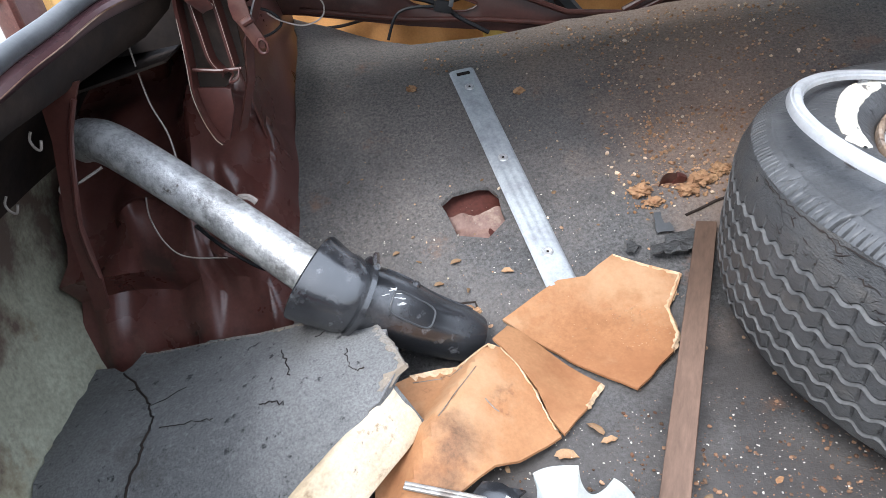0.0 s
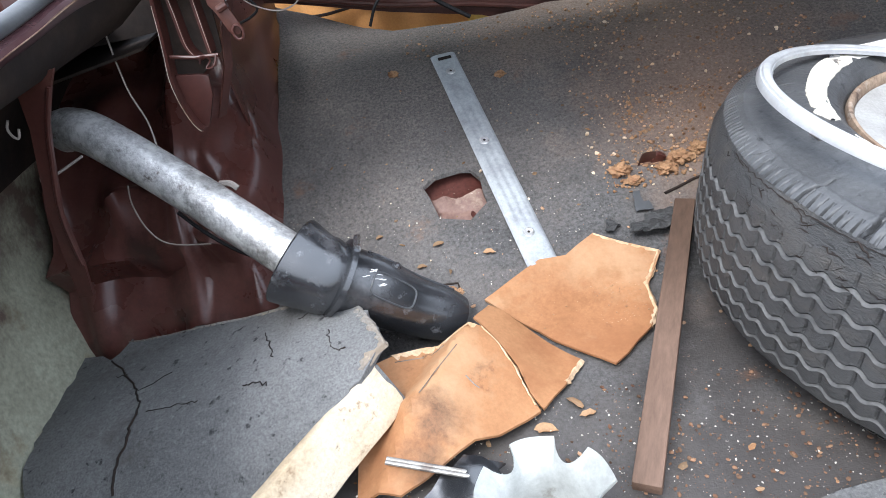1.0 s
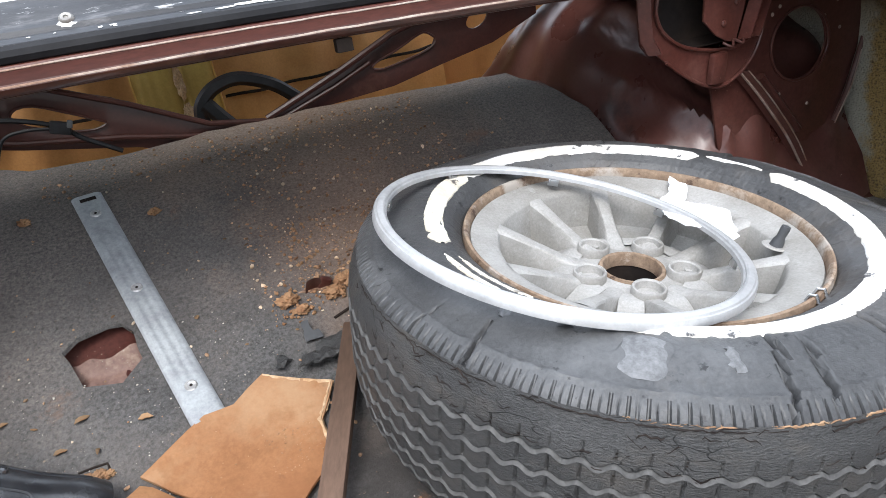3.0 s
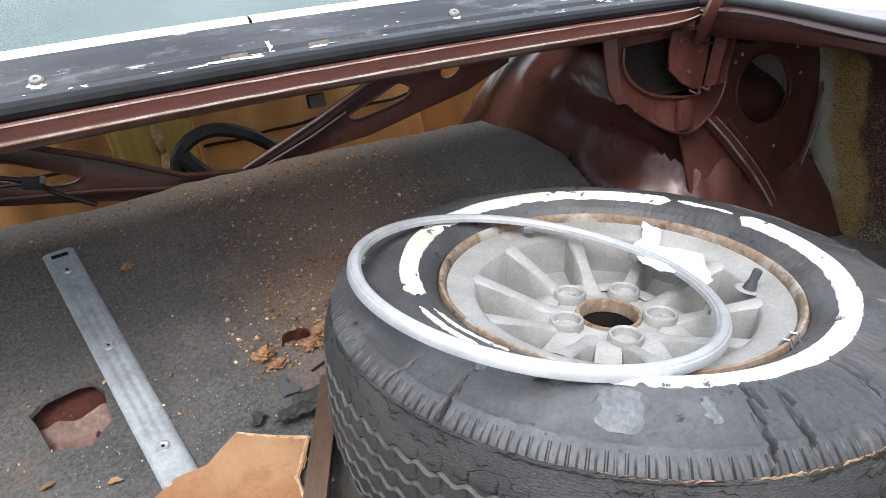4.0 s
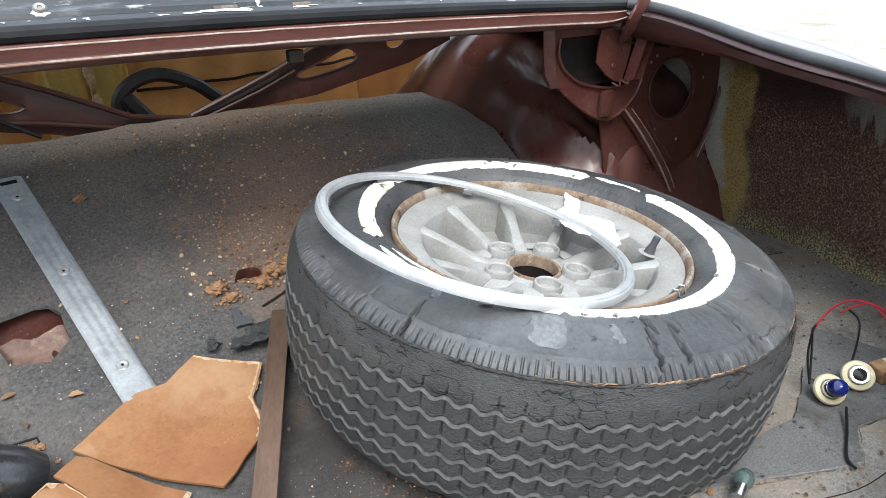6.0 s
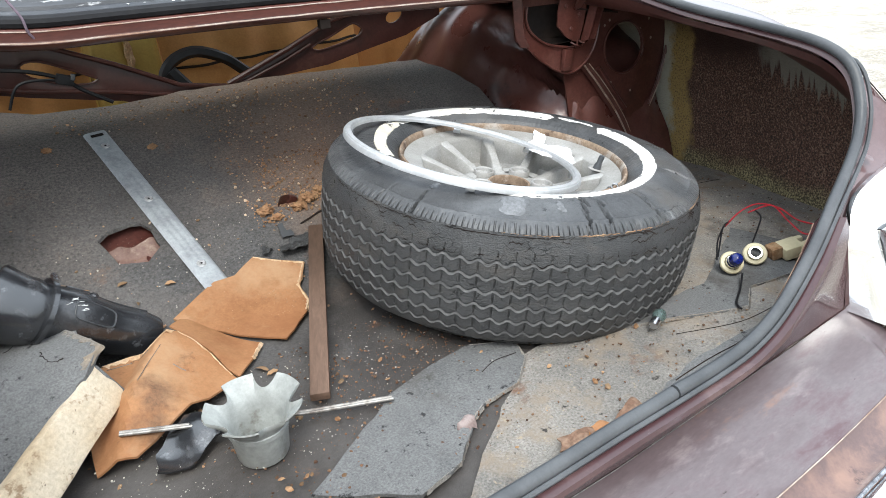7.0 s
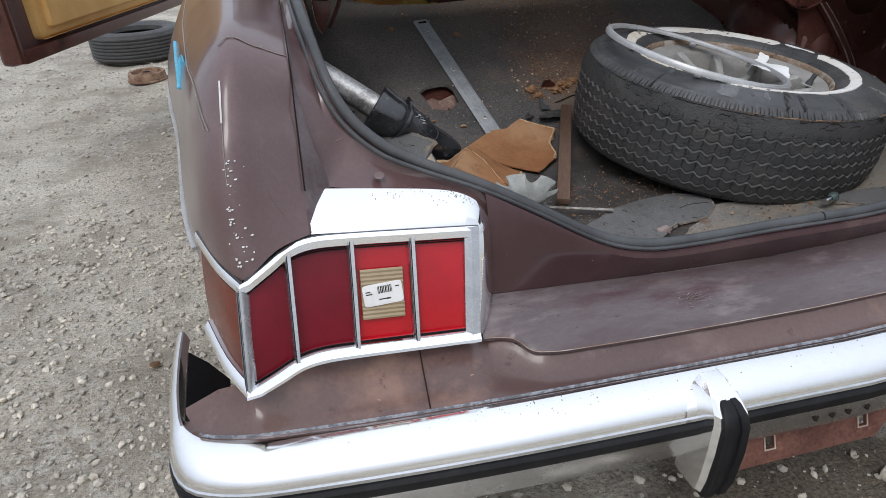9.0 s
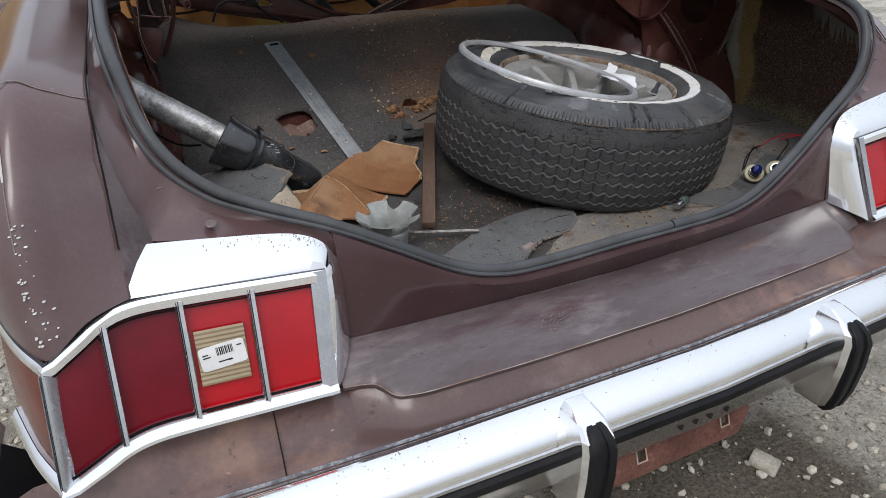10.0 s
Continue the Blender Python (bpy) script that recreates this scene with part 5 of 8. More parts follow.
def right_hinge():
    """The outer panel with its oval hole, the cup in front of it, and the hinge that sits in the cup."""
    m = Matrix(((1, 0, 0, 0), (0, 0, 1, 0.872), (0, 1, 0, 0), (0, 0, 0, 1)))
    out = [(.69, .864), (.736, .868), (.841, .856), (.935, .838), (.957, .826), (.966, .800), (.962, .742), (.951, .695), (.934, .637), (.908, .585), (.86, .572), (.80, .50), (.70, .50), (.64, .60), (.62, .70), (.676, .728), (.705, .77)]
    pl = part("hinge_panel", plate(out, m, 0.004, [ring_pts(.806, .735, .067, .057, 28, -0.38)]), "paint_gloss", car, "maroon inner panel with an oval hole")
    part("hole_rim", tube([(x, .868, z) for x, z in ring_pts(.806, .735, .0675, .0575, 36, -0.38)], 0.0022, 8, closed=True), "paint_gloss", pl)
    part("edge_fold", tube([(x, .866, z) for x, z in spline([(.957, .808), (.963, .789), (.961, .742), (.950, .695), (.933, .637), (.907, .586)], 5)], 0.004, 8), "paint_gloss", pl)
    part("bare_edge", tube([(x, .8615, z) for x, z in spline([(.951, .70), (.942, .66), (.932, .632), (.905, .582)], 5)], 0.0012, 5), "bare_edge", pl, "pale chipped edge")
    part("dent", tube([(x, .868, z) for x, z in spline([(.72, .70), (.77, .645), (.82, .59)], 5)], 0.007, 8), "paint_gloss", pl)
    for x, z in ((.888, .79), (.86, .77), (.74, .79), (.755, .80), (.90, .745), (.77, .66), (.84, .63)):
        part("rivet", lathe([(0, .0016), (.0022, .0014), (.0032, .0)], 10), "bare_edge", pl).matrix_local = pose(x, .871, z, 90, 0, 0)
    # the cup
    mc = Matrix(((1, 0, 0, 0), (0, 0, 1, 0.856), (0, 1, 0, 0), (0, 0, 0, 1)))
    rim_out = [(.463, .872), (.465, .833), (.469, .792), (.482, .777), (.497, .775), (.513, .762), (.544, .739), (.591, .713), (.629, .707), (.67, .727), (.694, .759), (.705, .808), (.707, .846), (.64, .862)]
    rim_in = [(.495, .853), (.493, .829), (.507, .803), (.54, .78), (.578, .768), (.623, .761), (.652, .762), (.68, .776), (.69, .81), (.694, .838), (.63, .852)]
    cu = part("hinge_cup", plate(rim_out, mc, 0.004, [rim_in]), "paint_gloss", car, "maroon cup pressing round the lid hinge")
    part("rim", tube([(x, .853, z) for x, z in spline(rim_in[:10], 5)], 0.0028, 8), "paint_gloss", cu)
    part("rim", tube([(x, .854, z) for x, z in spline(rim_out[5:13], 5)], 0.003, 8), "paint_gloss", cu)
    part("flange", thicken(loft([[(x - .004, .853, z), (x + .006, .842, z), (x + .016, .853, z)] for x, z in ((.464, .872), (.466, .83), (.470, .80), (.484, .778))]), .002), "paint_gloss", cu)
    part("back", thicken(loft([[(x, y, z) for y, z in ((.862, .770), (.885, .78), (.895, .87))] for x in np.linspace(.52, .685, 8)]), .002), "dark", cu, "dark inside of the cup")
    # hinge
    hg = new("lid_hinge")
    hg.parent = car
    hg["label"] = "maroon lid hinge with rivets in its cup"
    mh = Matrix(((1, 0, 0, 0), (0, 0, 1, 0.838), (0, 1, 0, 0), (0, 0, 0, 1)))
    part("plate", plate([(.572, .862), (.566, .839), (.565, .81), (.589, .787), (.611, .775), (.628, .772), (.640, .81), (.65, .858)], mh, 0.004, bevel=.001), "paint_gloss", hg)
    for x, z in ((.626, .827), (.603, .801), (.587, .847)):
        part("rivet", lathe([(0, .003), (.003, .0028), (.0045, .0018), (.0048, .0)], 14), "paint_gloss", hg).matrix_local = pose(x, .838, z, 90, 0, 0)
    for x0, x1 in ((.638, .652), (.656, .672)):
        part("arm", thicken(loft([[(x0 + (x1 - x0) * t, .842 - .012 * t, .772 + .08 * t), (x0 + (x1 - x0) * t + .004, .822 - .012 * t, .776 + .08 * t)] for t in np.linspace(0, 1, 6)]), 0.003), "paint_gloss", hg)
    part("bracket", box((.605, .848, .737), (.029, .012, .046), pose(0, 0, 0, 6, 0, 4), 0.004), "paint_gloss", hg)
    part("spring", tube(spline([(.60, .835, .775), (.612, .828, .768), (.622, .836, .776), (.632, .828, .770), (.64, .836, .778)], 5), .002, 6), "brace_red", hg)
    part("pivot", tube([(.612, .830, .862), (.676, .826, .840)], 0.004, 10), "rust", hg, "worn hinge pin")
    part("ring", tube([(.663 + .010 * math.cos(a), .828, .858 + .010 * math.sin(a)) for a in np.linspace(0, 2 * math.pi, 17)[:16]], 0.0022, 6, closed=True), "paint_gloss", hg)
    part("lever", thicken(loft([[(x - w, y, z), (x + w, y - .004, z + .004)] for x, y, z, w in ((.614, .836, .842, .006), (.600, .812, .860, .009), (.588, .793, .882, .010), (.596, .788, .898, .011), (.612, .784, .93, .011), (.63, .79, .98, .011), (.64, .80, 1.02, .010))]), .006), "paint_gloss", hg, "bent maroon hinge lever")
    # pressed seam running down from the cup
    s1 = spline([(.653, .720), (.696, .676), (.735, .632), (.770, .592), (.815, .530)], 6)
    s2 = spline([(.686, .717), (.728, .676), (.768, .632), (.822, .563), (.861, .493)], 6)
    part("pressing", thicken(loft([[(a[0], .866, a[1]), (a[0] * .75 + b[0] * .25, .856, a[1] * .75 + b[1] * .25), ((a[0] + b[0]) / 2, .860, (a[1] + b[1]) / 2), (a[0] * .25 + b[0] * .75, .856, a[1] * .25 + b[1] * .75), (b[0], .866, b[1])] for a, b in zip(s1, s2)]), .002), "paint_gloss", pl, "pressed seam")
    # the seam's highlights, laid on as pale tubes
    for k in (.2, .78):
        part("seam_highlight", tube([(a[0] * (1 - k) + b[0] * k, .8545, a[1] * (1 - k) + b[1] * k) for a, b in zip(s1, s2)], 0.0022 if k < .5 else .0012, 6, squash=0.6), "bare_edge", pl, "highlight on the pressed seam, drawn as a pale line")


def brace(sg):
    """The upright panel that carries the lid hinge; the left one lets the filler pipe through."""
    if sg > 0:
        right_hinge()
        return
    # strap in front of the pipe's end
    strap = [(-.640, .857), (-.650, .842), (-.668, .809), (-.679, .780), (-.699, .719), (-.704, .66), (-.712, .62), (-.728, .62), (-.718, .688), (-.713, .721), (-.698, .774), (-.688, .807), (-.684, .834), (-.681, .853)]
    st = part("strap", plate(strap, Matrix(((1, 0, 0, 0), (0, 0, 1, .708), (0, 1, 0, 0), (0, 0, 0, 1))), 0.004), "brace_red", car, "maroon steel strap in front of the filler pipe")
    part("edge_fold", tube([(x, .706, z) for x, z in spline(strap[1:6], 5)], 0.0025, 8), "brace_red", st)
    for x, z, w in ((-.697, .809, .005), (-.749, .752, .006)):
        part("clip", tube(spline([(x + w, .700, z + .003), (x + .4 * w, .698, z - .005), (x - .5 * w, .698, z - .002), (x - w, .70, z + .005), (x - .4 * w, .702, z + .012)], 5), .0013, 6), "pale_wire", car, "small bent pale wire clip on the dark wall")
    # hinge: tapered channel with ribs, a rod across, and the linkage beside it
    hg = new("lid_hinge")
    hg.parent = car
    hg["label"] = "maroon lid hinge with ribs and a folded link on its bracket"
    mh = Matrix(((1, 0, 0, 0), (0, 0, 1, .846), (0, 1, 0, 0), (0, 0, 0, 1)))
    flange = [(-.567, .909), (-.576, .899), (-.579, .881), (-.582, .856), (-.586, .829), (-.590, .803), (-.588, .775), (-.582, .752), (-.576, .743)]
    # dark sheet that stands for the shade inside the hinge
    part("pocket", plate(flange[:6] + [(-.561, .800), (-.531, .822), (-.527, .87), (-.525, .905)], mh, .002), "dark", hg, "inside of the hinge, its shade coloured near-black")
    part("leaf", plate([(-.589, .807), (-.561, .803), (-.552, .800), (-.555, .778), (-.566, .754), (-.572, .743), (-.578, .744), (-.588, .772)], mh @ pose(0, 0, -.010), .006, bevel=.002), "brace_red", hg)
    part("flange", thicken(loft([[(x, .847, z), (x - .001, .822, z + .001), (x + .003, .821, z + .001)] for x, z in spline(flange, 4)]), .0015), "brace_red", hg)
    part("bare_edge", tube([(x, .8205, z + .001) for x, z in spline(flange[2:], 4)], .0004, 5), "bare_edge", hg, "pale worn edge")
    for pts in (((-.565, .90), (-.564, .868), (-.563, .834), (-.553, .818)), ((-.541, .908), (-.540, .881), (-.540, .853), (-.540, .824))):
        part("rib", thicken(loft([[(x - .0035, .846, z), (x - .002, .830, z), (x + .002, .830, z), (x + .0035, .846, z)] for x, z in spline(pts, 5)]), .0012), "brace_red", hg)
        part("bare_edge", tube([(x + .0012, .8295, z) for x, z in spline(pts, 5)], .0003, 5), "bare_edge", hg)
    part("rod", tube([(-.583, .829, .828), (-.556, .826, .823), (-.531, .828, .821)], .0022, 8), "brace_red", hg)
    part("spring", tube(spline([(-.553, .826, .816), (-.547, .820, .824), (-.541, .826, .818), (-.547, .824, .810), (-.537, .822, .812), (-.533, .826, .822)], 5), .0012, 6), "brace_red", hg)
    part("rivet", lathe([(0, .002), (.002, .0018), (.003, .0)], 10), "bare_edge", hg).matrix_local = pose(-.543, .828, .888, 90, 0, 0)
    link = [(-.524, .885), (-.522, .895), (-.515, .901), (-.506, .899), (-.505, .886), (-.504, .868), (-.496, .848), (-.498, .838), (-.509, .840), (-.518, .864), (-.523, .872)]
    lk = part("link", plate(link, mh @ pose(0, 0, -.024), .005, bevel=.0015), "brace_red", hg)
    part("ring", tube([(-.500 + .0055 * math.cos(g), .820, .841 + .0075 * math.sin(g)) for g in np.linspace(0, 2 * math.pi, 17)[:16]], .0016, 6, closed=True), "brace_red", hg)
    part("knuckle", tube([(-.514, .822, .866), (-.503, .822, .870)], .0042, 10), "brace_red", hg)
    part("flange", thicken(loft([[(x, .846, z), (x + .004, .838, z), (x + .010, .850, z)] for x, z in ((-.488, .914), (-.503, .885), (-.525, .847), (-.536, .804), (-.551, .772), (-.562, .75))]), .002), "brace_red", hg)
    part("lever", thicken(loft([[(x - w, y, z), (x - w * .4, y - .003, z + .002), (x + w, y, z + .003)] for x, y, z, w in ((-.545, .826, .885, .005), (-.550, .815, .899, .009), (-.549, .812, .92, .011), (-.549, .81, .94, .0115), (-.550, .81, .97, .0115), (-.552, .815, 1.0, .010))]), .005), "brace_red", hg, "bent maroon hinge lever")


both(brace)

# shelf braces behind the missing seat back
shelf = new("shelf_brace")
shelf.parent = car
shelf["label"] = "maroon pressed steel brace with slots under the parcel shelf"
mp = Matrix(((1, 0, 0, 0), (0, 0, 1, 1.352), (0, 1, 0, 0), (0, 0, 0, 1)))
arm_r = [(-.01, .69), (.139, .708), (.28, .717), (.386, .738), (.51, .760), (.62, .80), (.62, .89), (.50, .862), (.40, .842), (.337, .822), (.288, .816), (.174, .768), (.028, .712)]
slot_r = [(.240, .760), (.262, .754), (.34, .767), (.372, .778), (.380, .791), (.366, .803), (.347, .805), (.293, .783), (.252, .770)]
pan_r = part("arm", plate(arm_r, mp, 0.006, [slot_r, ring_pts(.478, .812, .026, .015, 16, .35)], bevel=.0012), "brace_red", shelf)
part("slot_rim", tube([(x, 1.350, z) for x, z in spline(slot_r, 3, True)], .0022, 6, closed=True), "brace_red", pan_r)
part("fold", tube([(.02, 1.344, .712), (.174, 1.340, .770), (.288, 1.340, .818), (.40, 1.342, .846)], 0.006, 8), "brace_red", shelf)
part("fold", tube([(.05, 1.346, .706), (.16, 1.344, .742), (.235, 1.346, .772)], 0.004, 8), "brace_red", shelf)
arm_l = [(.03, .69), (-.083, .690), (-.154, .690), (-.203, .708), (-.371, .744), (-.555, .792), (-.75, .83), (-.75, .91), (-.60, .888), (-.50, .870), (-.384, .853), (-.330, .842), (-.221, .800), (-.192, .780), (-.08, .722), (.03, .704)]
slot_l = [(-.372, .800), (-.360, .811), (-.335, .810), (-.300, .794), (-.250, .768), (-.240, .760), (-.262, .754), (-.307, .762), (-.355, .781)]
oval_l = ring_pts(-.458, .839, .030, .0165, 18, -.15)
pan_l = part("arm", plate(arm_l, mp @ pose(0, 0, 0.012), 0.006, [slot_l, oval_l], bevel=.0012), "brace_red", shelf)
for lp in (slot_l, oval_l):
    part("slot_rim", tube([(x, 1.362, z) for x, z in spline(lp, 2, True)], .0022, 6, closed=True), "brace_red", pan_l)
part("fold", tube([(.02, 1.356, .706), (-.08, 1.354, .724), (-.20, 1.353, .786), (-.33, 1.353, .843), (-.42, 1.355, .860)], 0.005, 8), "brace_red", shelf)
part("fold", tube([(-.10, 1.358, .705), (-.22, 1.357, .732), (-.37, 1.357, .756), (-.56, 1.358, .803)], 0.0045, 8), "brace_red", shelf)
part("shelf_rail", thicken(loft([[(x, 1.30, .885 - .06 * x * x), (x, 1.36, .90 - .06 * x * x), (x, 1.36, .94 - .06 * x * x), (x, 1.27, .945 - .06 * x * x)] for x in np.linspace(-.75, .75, 24)]), 0.003), "brace_red", car, "dark rail at the edge of the parcel shelf")


# ---------------------------------------------------------------- lining of the boot
MAT = [(-.562, .70), (-.565, .844), (-.567, 1.02), (-.57, 1.19), (-.582, 1.37), (-.60, 1.46), (-.46, 1.40), (-.37, 1.335), (-.23, 1.31), (-.09, 1.325), (.06, 1.32), (.21, 1.315), (.33, 1.30), (.49, 1.285),
       (.545, 1.18), (.563, 1.11), (.557, 1.04), (.56, .85), (.56, .46), (.30, .40), (.12, .30), (-.1, .2), (-.4, .19), (-.55, .3)]
HOLE = [(-.35, .960), (-.332, .973), (-.281, .974), (-.268, .958), (-.262, .915), (-.293, .897), (-.335, .904)]


def mat_z(x, y):
    z = bed(x, y) - 0.008 + 0.004 * noise.noise((x * 4, y * 4, 0)) + 0.002 * noise.noise((x * 11, y * 11, 4))
    z += 0.06 * max(0.0, min(1, (-0.42 - x) / 0.18)) * max(0.0, min(1, (y - 1.18) / 0.25))
    return z


tagged(link_mesh("boot_mat", sheet(ragged(MAT, 0.004, 0.03, 2), mat_z, 0.006, 0.04, [ragged(HOLE, 0.003, 0.015, 4)]), "mat"),
       "dirty dark rubber-backed mat with a torn hole, over the boot floor", "mat")
rows = [[(x, y, mat_z(x, y) - .016 - .008 * max(0, (.94 - y) / .04) + .012 * math.exp(-((y - .944) / .005) ** 2) - .050 * max(0.0, min(1.0, (y - .951) / .010)) + .007 * noise.noise((x * 38, y * 38, 5)) + .004 * abs(noise.noise((x * 70, y * 60, 9)))) for x in np.linspace(-.38, -.235, 40)] for y in np.linspace(.875, .985, 34)]
part("floor_pressing", loft(rows), "pressing", car, "dusty pinkish steel pressing below the hole in the mat")


def lay(x, y):
    return mat_z(x, y) + 0.007


def pad(name, poly, th, mat, label, category, lift=None, step=0.04, seed=1, amp=0.003):
    zf = lift or lay
    return tagged(link_mesh(name, sheet(ragged(poly, amp, 0.02, seed), zf, th, step), mat), label, category)


def floor_z(x, y):
    return 0.446 + 0.004 * noise.noise((x * 5, y * 5, 2))


def torn_rim(parent, poly, zf, i0, i1, width, seed, mat="torn_card", top=0.0):
    """A pale fibrous torn border along some sides of a card."""
    rng = random.Random(seed)
    pts = poly[i0:i1 + 1]
    cx, cy = sum(p[0] for p in poly) / len(poly), sum(p[1] for p in poly) / len(poly)
    rows = []
    for a, b in zip(pts, pts[1:]):
        k = max(2, int(math.dist(a, b) / 0.004))
        for j in range(k):
            x, y = a[0] + (b[0] - a[0]) * j / k, a[1] + (b[1] - a[1]) * j / k
            d = math.hypot(cx - x, cy - y)
            ux, uy = (cx - x) / d, (cy - y) / d
            w = width * rng.uniform(0.35, 1.25)
            rows.append([(x - ux * s, y - uy * s, zf(x - ux * s, y - uy * s) + h + top) for s, h in ((.0015 * rng.uniform(.5, 2.5), -.0005), (-.0005, .0042), (-w * .5, .0044), (-w, .0034), (-w, .002))])
    part("torn_edge", loft(rows), mat, parent, "pale torn edge", smooth=False)


# sandy felt over the right and the rear of the floor
lining = pad("felt_lining", [(.10, .40), (.28, .42), (.57, .50), (.62, .86), (.94, .86), (.945, .62), (.88, .34), (.72, .25), (.5, .19), (.2, .165), (-.2, .165), (-.12, .24), (.0, .33)], 0.007, "dust_floor",
    "dusty sand-covered felt lining on the boot floor", "lining", lambda x, y: floor_z(x, y) - 0.004, seed=3)
for pts in ([(.63, .55), (.70, .62), (.80, .66), (.90, .64)], [(.30, .30), (.40, .262), (.50, .255)], [(.66, .84), (.74, .78), (.86, .76)]):
    part("crease", tube([(x, y, floor_z(x, y) + .0032) for x, y in spline(pts, 8)], .0008, 4), "dark", lining, "dark crease in the lining")
FELT1 = [(-.105, .437), (-.03, .458), (.045, .464), (.105, .432), (.09, .39), (.045, .352), (-.02, .345), (-.043, .332), (-.1, .28), (-.16, .265), (-.255, .34)]
f1 = lambda x, y: floor_z(x, y) + 0.003 + 0.003 * noise.noise((x * 10, y * 10, 1))
ft = pad("felt_piece", FELT1, 0.005, "felt", "torn grey felt piece on the boot floor", "lining", f1, seed=8, step=0.02, amp=0.002)
torn_rim(ft, FELT1, f1, 2, 6, .004, 31, "dust_floor", .0012)
torn_rim(ft, FELT1, f1, 6, 9, .003, 32, "dust_floor", .0012)
part("fold_line", tube([(x, y, f1(x, y) + .0048) for x, y in spline([(.02, .40), (.05, .41), (.085, .405)], 6)], .0009, 4), "dark", ft, "dark crease")
FELT2 = [(.215, .372), (.33, .375), (.45, .36), (.56, .41), (.67, .46), (.70, .36), (.60, .29), (.50, .31), (.44, .275)]
f2 = lambda x, y: floor_z(x, y) + 0.004 + 0.006 * noise.noise((x * 9, y * 9, 7))
ft = pad("felt_piece", FELT2, 0.004, "felt", "grey felt scrap beside the spare wheel", "lining", f2, seed=9, step=0.02, amp=0.002)
torn_rim(ft, FELT2 + FELT2[:1], f2, 6, 9, .003, 33, "dust_floor", .0004)
FELT3 = [(.05, .18), (.3, .185), (.5, .21), (.62, .26), (.58, .275), (.42, .235), (.25, .235), (.05, .21)]
f3 = lambda x, y: floor_z(x, y) + 0.007 + 0.008 * noise.noise((x * 9, y * 14, 5))
ft = pad("felt_piece", FELT3, 0.008, "felt", "rolled grey felt edge along the boot sill", "lining", f3, seed=10, step=0.02)
for pts in ([(.20, .225), (.30, .222), (.40, .226)], [(.33, .205), (.43, .212), (.52, .235)], [(.10, .20), (.16, .198), (.22, .204)]):
    part("crease", tube([(x, y, f3(x, y) + .0078) for x, y in spline(pts, 8)], .0011, 4), "dark", ft, "dark crease in the felt")


# stiff grey pad propped over the left well
def pad_left_z(x, y):
    return float(np.interp(x, [-.83, -.7, -.5, -.38], [.475, .50, .55, .565])) - .008 - .45 * max(0.0, .615 - y) + 0.004 * noise.noise((x * 8, y * 8, 3)) + 0.002 * noise.noise((x * 25, y * 25, 5))


PADL = [(-.828, .70), (-.828, .80), (-.80, .795), (-.777, .773), (-.768, .806), (-.66, .775), (-.545, .741), (-.505, .73), (-.464, .73), (-.442, .718), (-.42, .673), (-.407, .644), (-.396, .613), (-.408, .607), (-.424, .590), (-.45, .555), (-.495, .50), (-.535, .455), (-.575, .42), (-.70, .42), (-.80, .56)]
under = tagged(link_mesh("underlay_pad", sheet(ragged(PADL, 0.005, 0.012, 12), pad_left_z, 0.010, 0.05), "felt"), "stiff cracked dark grey underlay pad leaning in the boot", "lining")

def pad_crack(pts, r=0.0014):
    out = []
    rng2 = random.Random(int(1000 * abs(pts[0][0])))
    for x, y in spline([(a, b) for a, b in pts], 6):
        x, y = x + rng2.uniform(-.002, .002), y + rng2.uniform(-.002, .002)
        out.append((x, y, pad_left_z(x, y) + 0.0098))
    part("crack", tube(out, r, 4), "dark", under, "thin dark crack")


torn_rim(under, PADL, pad_left_z, 4, 9, .005, 41, "dust_floor", .0068)
torn_rim(under, PADL, pad_left_z, 9, 14, .009, 42, "dust_floor", .0068)
pad_crack([(-0.777, 0.773), (-0.715, 0.697), (-0.692, 0.662), (-0.685, 0.636), (-0.686, 0.6), (-0.693, 0.575), (-0.69, 0.554)], 0.0016)
pad_crack([(-0.701, 0.68), (-0.68, 0.686), (-0.66, 0.692)], 0.0006)
pad_crack([(-0.673, 0.636), (-0.637, 0.627), (-0.6, 0.615)], 0.0005)
pad_crack([(-0.547, 0.612), (-0.535, 0.61), (-0.522, 0.605)], 0.0007)
pad_crack([(-0.462, 0.665), (-0.458, 0.641), (-0.448, 0.624), (-0.438, 0.625)], 0.0009)
pad_crack([(-0.541, 0.698), (-0.527, 0.661), (-0.522, 0.642)], 0.0008)
pad_crack([(-0.499, 0.695), (-0.49, 0.702)], 0.0006)
pad_crack([(-0.748, 0.725), (-0.732, 0.723)], 0.0006)

# card flap standing behind the rim at the rear corner
rows = [[(x, y - .008 * t, .452 + .055 * t) for t in np.linspace(0, 1, 5)] for x, y in spline([(.34, .186), (.42, .193), (.49, .212), (.535, .24)], 6)]
tagged(link_mesh("card_flap", thicken(loft(rows), 0.003), "card"), "brown card strip standing behind the boot sill", "card")

# tan card pieces
CARD1 = [(-.292, .778), (-.215, .815), (-.18, .817), (-.137, .838), (-.092, .815), (-.062, .802), (-.090, .762), (-.091, .72), (-.109, .694), (-.16, .648)]
z1 = lambda x, y: lay(x, y) + 0.003 + 0.006 * math.sin((x + .3) * 9) + 0.004 * noise.noise((x * 14, y * 14, 1))
c1 = pad("card_piece", CARD1, 0.003, "card", "torn tan card lying on the mat", "card", z1, seed=5, amp=0.002, step=0.02)
torn_rim(c1, CARD1, z1, 4, 8, .0045, 3)
torn_rim(c1, CARD1, z1, 3, 4, .003, 4)
